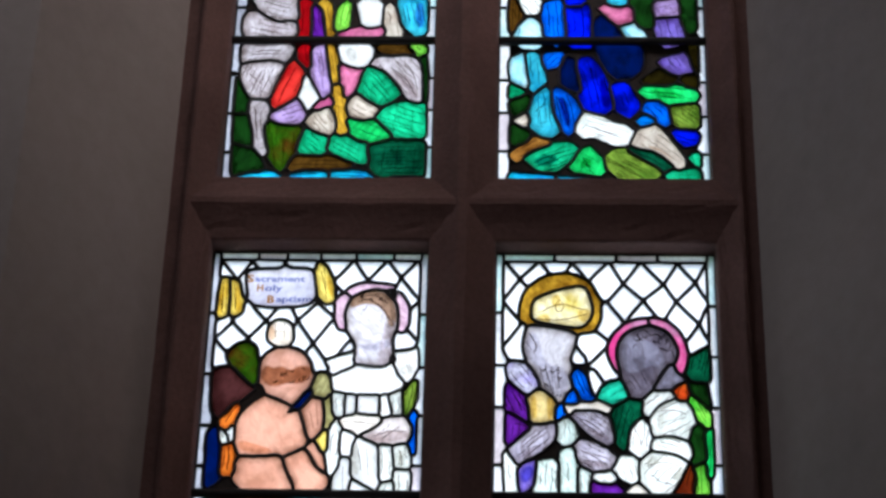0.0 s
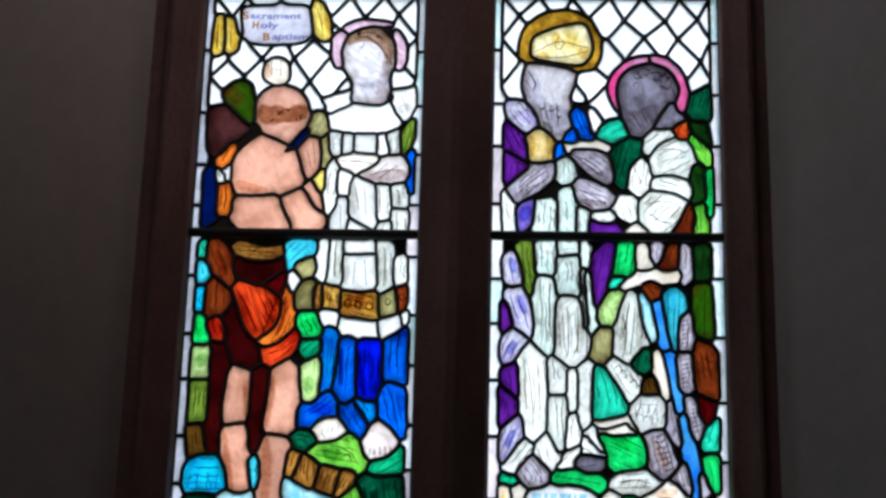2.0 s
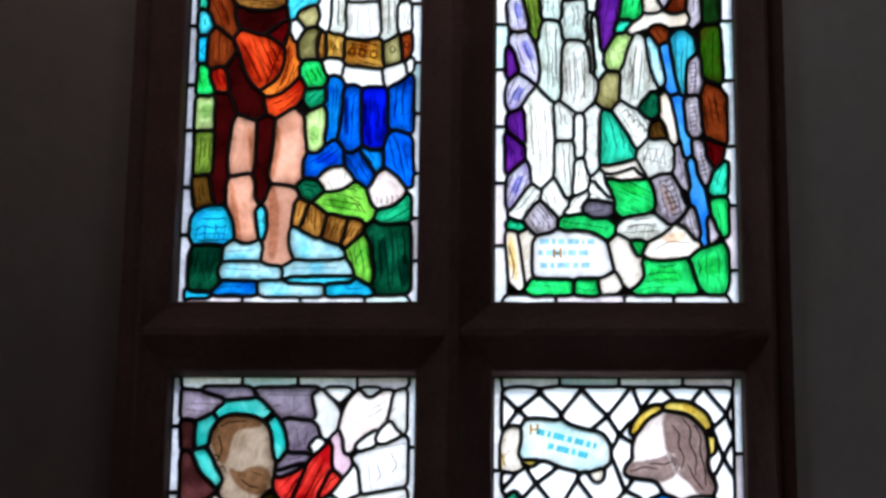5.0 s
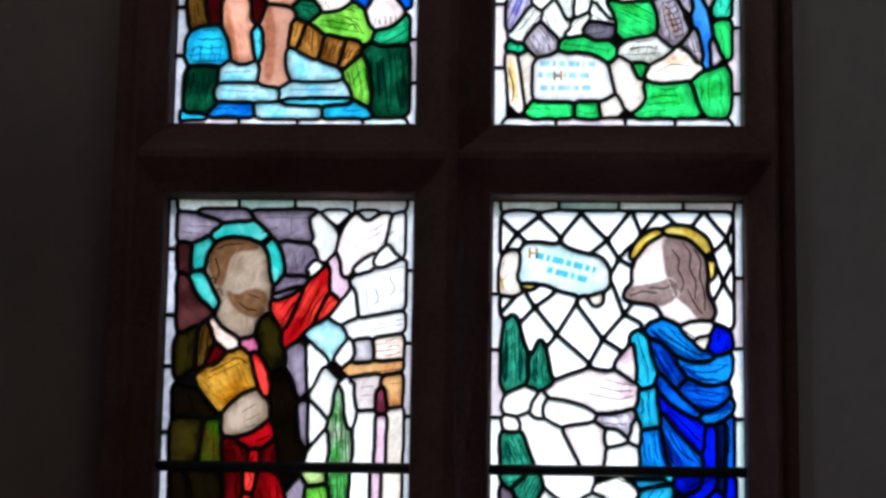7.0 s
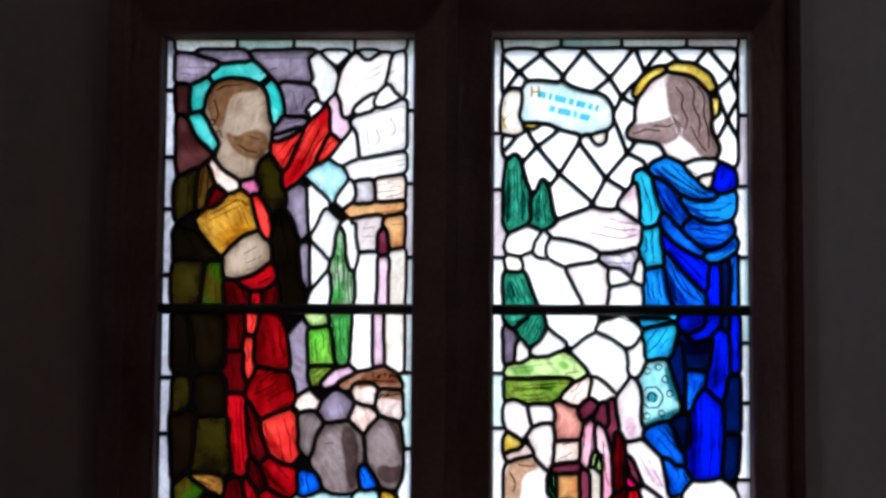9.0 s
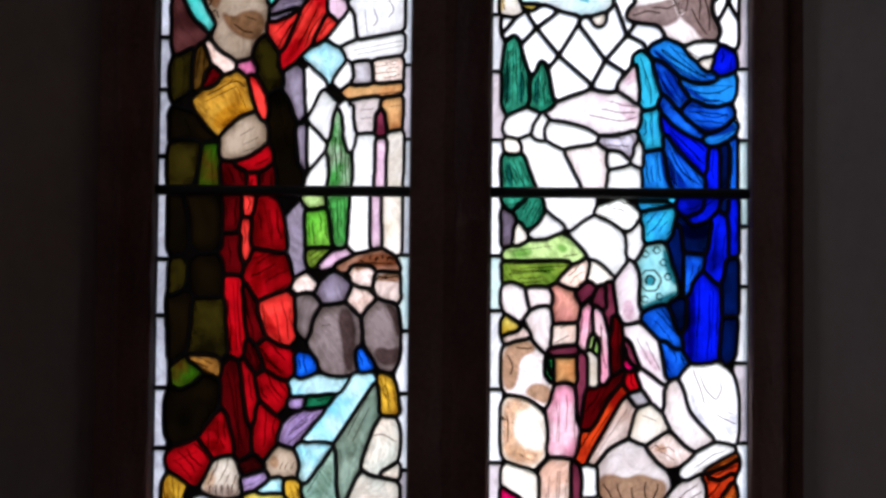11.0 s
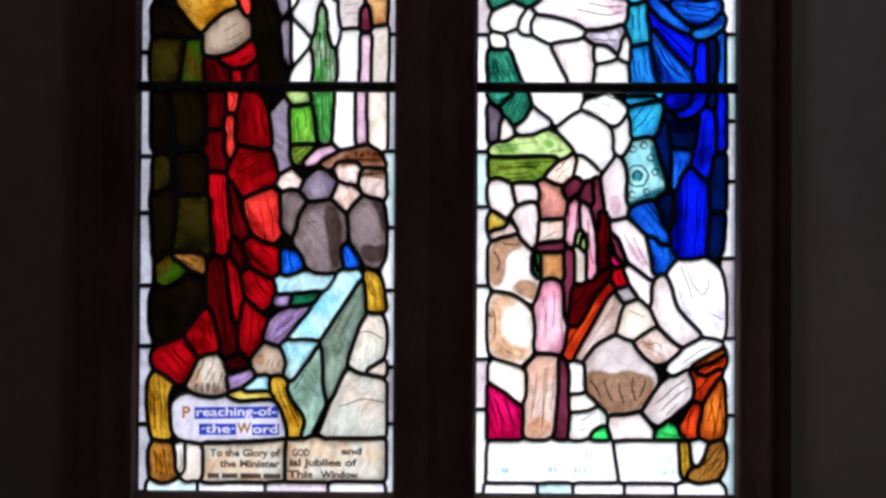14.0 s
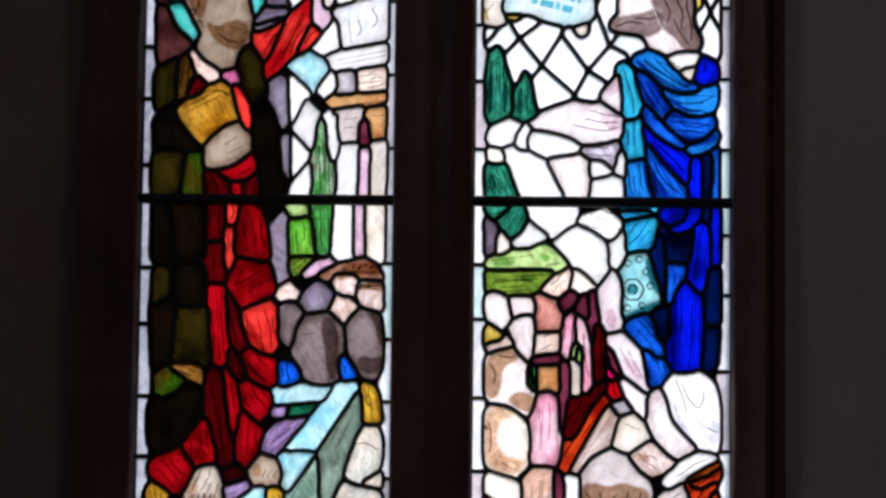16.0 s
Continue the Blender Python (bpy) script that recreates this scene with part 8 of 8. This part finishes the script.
# ---- lettering ----
BLUE_STAIN, GOLD_STAIN, INK = wash("blue_stain", (0.03, 0.08, 0.5), False), wash("gold_stain", (0.52, 0.22, 0.015), False), wash("brown_ink", (0.12, 0.1, 0.1), False)
SLATE_STAIN, AQUA_STAIN = wash("slate_stain", (0.2, 0.24, 0.5), False), wash("aqua_stain", (0.12, 0.55, 0.66), False)
FAINT = wash("faint_stain", (0.36, 0.66, 0.82), False)


def outline_of(body, size, bold):
    """The filled outline of a line of writing, as a bmesh in millimetres."""
    cu = bpy.data.curves.new("writing", "FONT")
    cu.body, cu.size, cu.offset, cu.resolution_u = body, size, bold, 3
    ob = new("writing", cu)
    dg = bpy.context.evaluated_depsgraph_get()
    bm = bmesh.new()
    bm.from_mesh(ob.evaluated_get(dg).to_mesh())
    ob.evaluated_get(dg).to_mesh_clear()
    bpy.data.objects.remove(ob)
    bmesh.ops.remove_doubles(bm, verts=bm.verts, dist=0.01)
    return bm


def put(light, name, bm, mat, x, y, turn=0.0, depth=-2.4, label=""):
    """Lay a flat bmesh on a light at x, y, turned by so many degrees."""
    c, s = math.cos(radians(turn)), math.sin(radians(turn))
    for v in bm.verts:
        a, b = v.co.x, v.co.y
        v.co = ((x + a * c - b * s) / 1000, depth / 1000, (y + a * s + b * c) / 1000)
    me = bpy.data.meshes.new(name)
    bm.to_mesh(me)
    bm.free()
    me.materials.append(mat)
    ob = new(name, me)
    ob.parent = light.root
    if label:
        ob["label"] = label
    return ob


def write(light, body, size, mat, x, y, width=None, turn=0.0, bold=0.0):
    bm = outline_of(body, size, bold)
    if width:
        span = max(v.co.x for v in bm.verts)
        for v in bm.verts:
            v.co.x *= width / span
    return put(light, "lettering", bm, mat, x, y, turn)


def band(light, body, size, mat, x, y, width, low, high, lead_in=0.0, turn=0.0):
    """A stained band with the letters left clear."""
    text = outline_of(body, size, 0.35)
    span = max(v.co.x for v in text.verts)
    bm = bmesh.new()
    made = {}
    for e in text.edges:
        if e.is_boundary:
            ends = []
            for v in e.verts:
                if v not in made:
                    made[v] = bm.verts.new((lead_in + v.co.x * (width - lead_in - 3) / span, v.co.y, 0))
                ends.append(made[v])
            bm.edges.new(ends)
    text.free()
    box = [bm.verts.new(p) for p in ((0, low, 0), (width, low, 0), (width, high, 0), (0, high, 0))]
    for i in range(4):
        bm.edges.new((box[i - 1], box[i]))
    bmesh.ops.triangle_fill(bm, use_beauty=True, use_dissolve=False, edges=bm.edges[:])
    return put(light, "lettered_band", bm, mat, x, y, turn, label="blue band with clear letters")


def bars(light, mat, x, y, lengths, tall, gap=4.0, turn=0.0):
    """Writing too faint to read: a row of plain bars."""
    bm = bmesh.new()
    a = 0.0
    for n in lengths:
        bm.faces.new([bm.verts.new(p) for p in ((a, 0, 0), (a + n, 0, 0), (a + n, tall, 0), (a, tall, 0))])
        a += n + gap
    return put(light, "faint_lettering", bm, mat, x, y, turn)

band(preaching, "reaching-of-", 22, BLUE_STAIN, 102, 134, 148, -5, 16, 2, 1.0)
write(preaching, "P", 29, GOLD_STAIN, 79, 131, bold=0.8)
band(preaching, "·the·", 21, BLUE_STAIN, 110, 105, 66, -4, 16, 3, 0.5)
write(preaching, "W", 26, GOLD_STAIN, 178, 105, width=25, bold=0.8)
band(preaching, "ord", 21, BLUE_STAIN, 204, 105, 48, -4, 16, 1, 0.5)
write(preaching, "To the Glory of", 18, INK, 130, 64, width=124, bold=0.75)
write(preaching, "GOD", 18, INK, 275, 65, width=31, bold=0.75)
write(preaching, "and", 16, INK, 362, 69, width=36, bold=0.75)
write(preaching, "the Minister", 18, INK, 148, 45, width=106, bold=0.75)
write(preaching, "ial Jubilee of", 18, INK, 270, 48, width=120, bold=0.75)
bars(preaching, INK, 126, 25, (20, 28, 36, 30), 9, 5)
write(preaching, "This", 18, INK, 268, 27, width=44, bold=0.75)
write(preaching, "Window", 18, INK, 326, 27, width=66, bold=0.75)
write(baptism, "S", 24, GOLD_STAIN, 74, 1133, width=15, bold=0.8)
write(baptism, "acrament", 20, SLATE_STAIN, 91, 1134, width=106, bold=0.5)
write(baptism, "H", 24, GOLD_STAIN, 96, 1111, width=14, bold=0.8)
write(baptism, "oly", 20, SLATE_STAIN, 113, 1112, width=38, bold=0.5)
write(baptism, "B", 24, GOLD_STAIN, 119, 1084, width=16, bold=0.8)
write(baptism, "aptism", 20, SLATE_STAIN, 138, 1086, width=76, bold=0.5)
bars(communion, FAINT, 86, 123, (18, 7, 12, 22, 5, 14), 11, 5, 0)
bars(communion, FAINT, 84, 101, (9, 26, 6, 15, 18), 11, 5, 0)
bars(communion, FAINT, 87, 77, (14, 8, 24, 11, 17), 11, 5, 0)
bars(hearing, AQUA_STAIN, 79, 1103, (16, 6, 21, 9, 17, 8, 6), 12, 5, -14)
bars(hearing, AQUA_STAIN, 100, 1076, (11, 24, 7, 18), 12, 5, -14)
for x, y, runs in ((48, 38, (12,)), (130, 40, (7, 3)), (176, 40, (4, 4, 4)), (196, 66, (3, 3)), (318, 55, (3, 5)), (322, 36, (4, 8)), (340, 57, (6,)), (345, 38, (7, 5))):
    bars(hearing, FAINT, x, y, runs, 9, 4)
write(communion, "H", 26, GOLD_STAIN, 110, 97, bold=0.9)
write(hearing, "H", 26, GOLD_STAIN, 67, 1103, bold=0.9)

# ---- saddle bars ----


def saddle_bar(x0, x1, z):
    """A wrought-iron bar across one light, let into the stone at either end."""
    bm = bmesh.new()
    bmesh.ops.create_cone(bm, cap_ends=True, segments=12, radius1=0.0098, radius2=0.0098, depth=x1 - x0 + 0.05,
                          matrix=Matrix.Translation(((x0 + x1) / 2, -0.0165, z)) @ Matrix.Rotation(math.pi / 2, 4, "Y"))
    me = bpy.data.meshes.new("iron_bar")
    bm.to_mesh(me)
    bm.free()
    me.materials.append(IRON)
    return tagged(new("saddle_bar", me), "black wrought-iron saddle bar across the leaded glass", "bar", "saddle bars")


for z in (1.961, 3.236, 4.324):
    for x0, x1 in LX:
        saddle_bar(x0, x1, z)
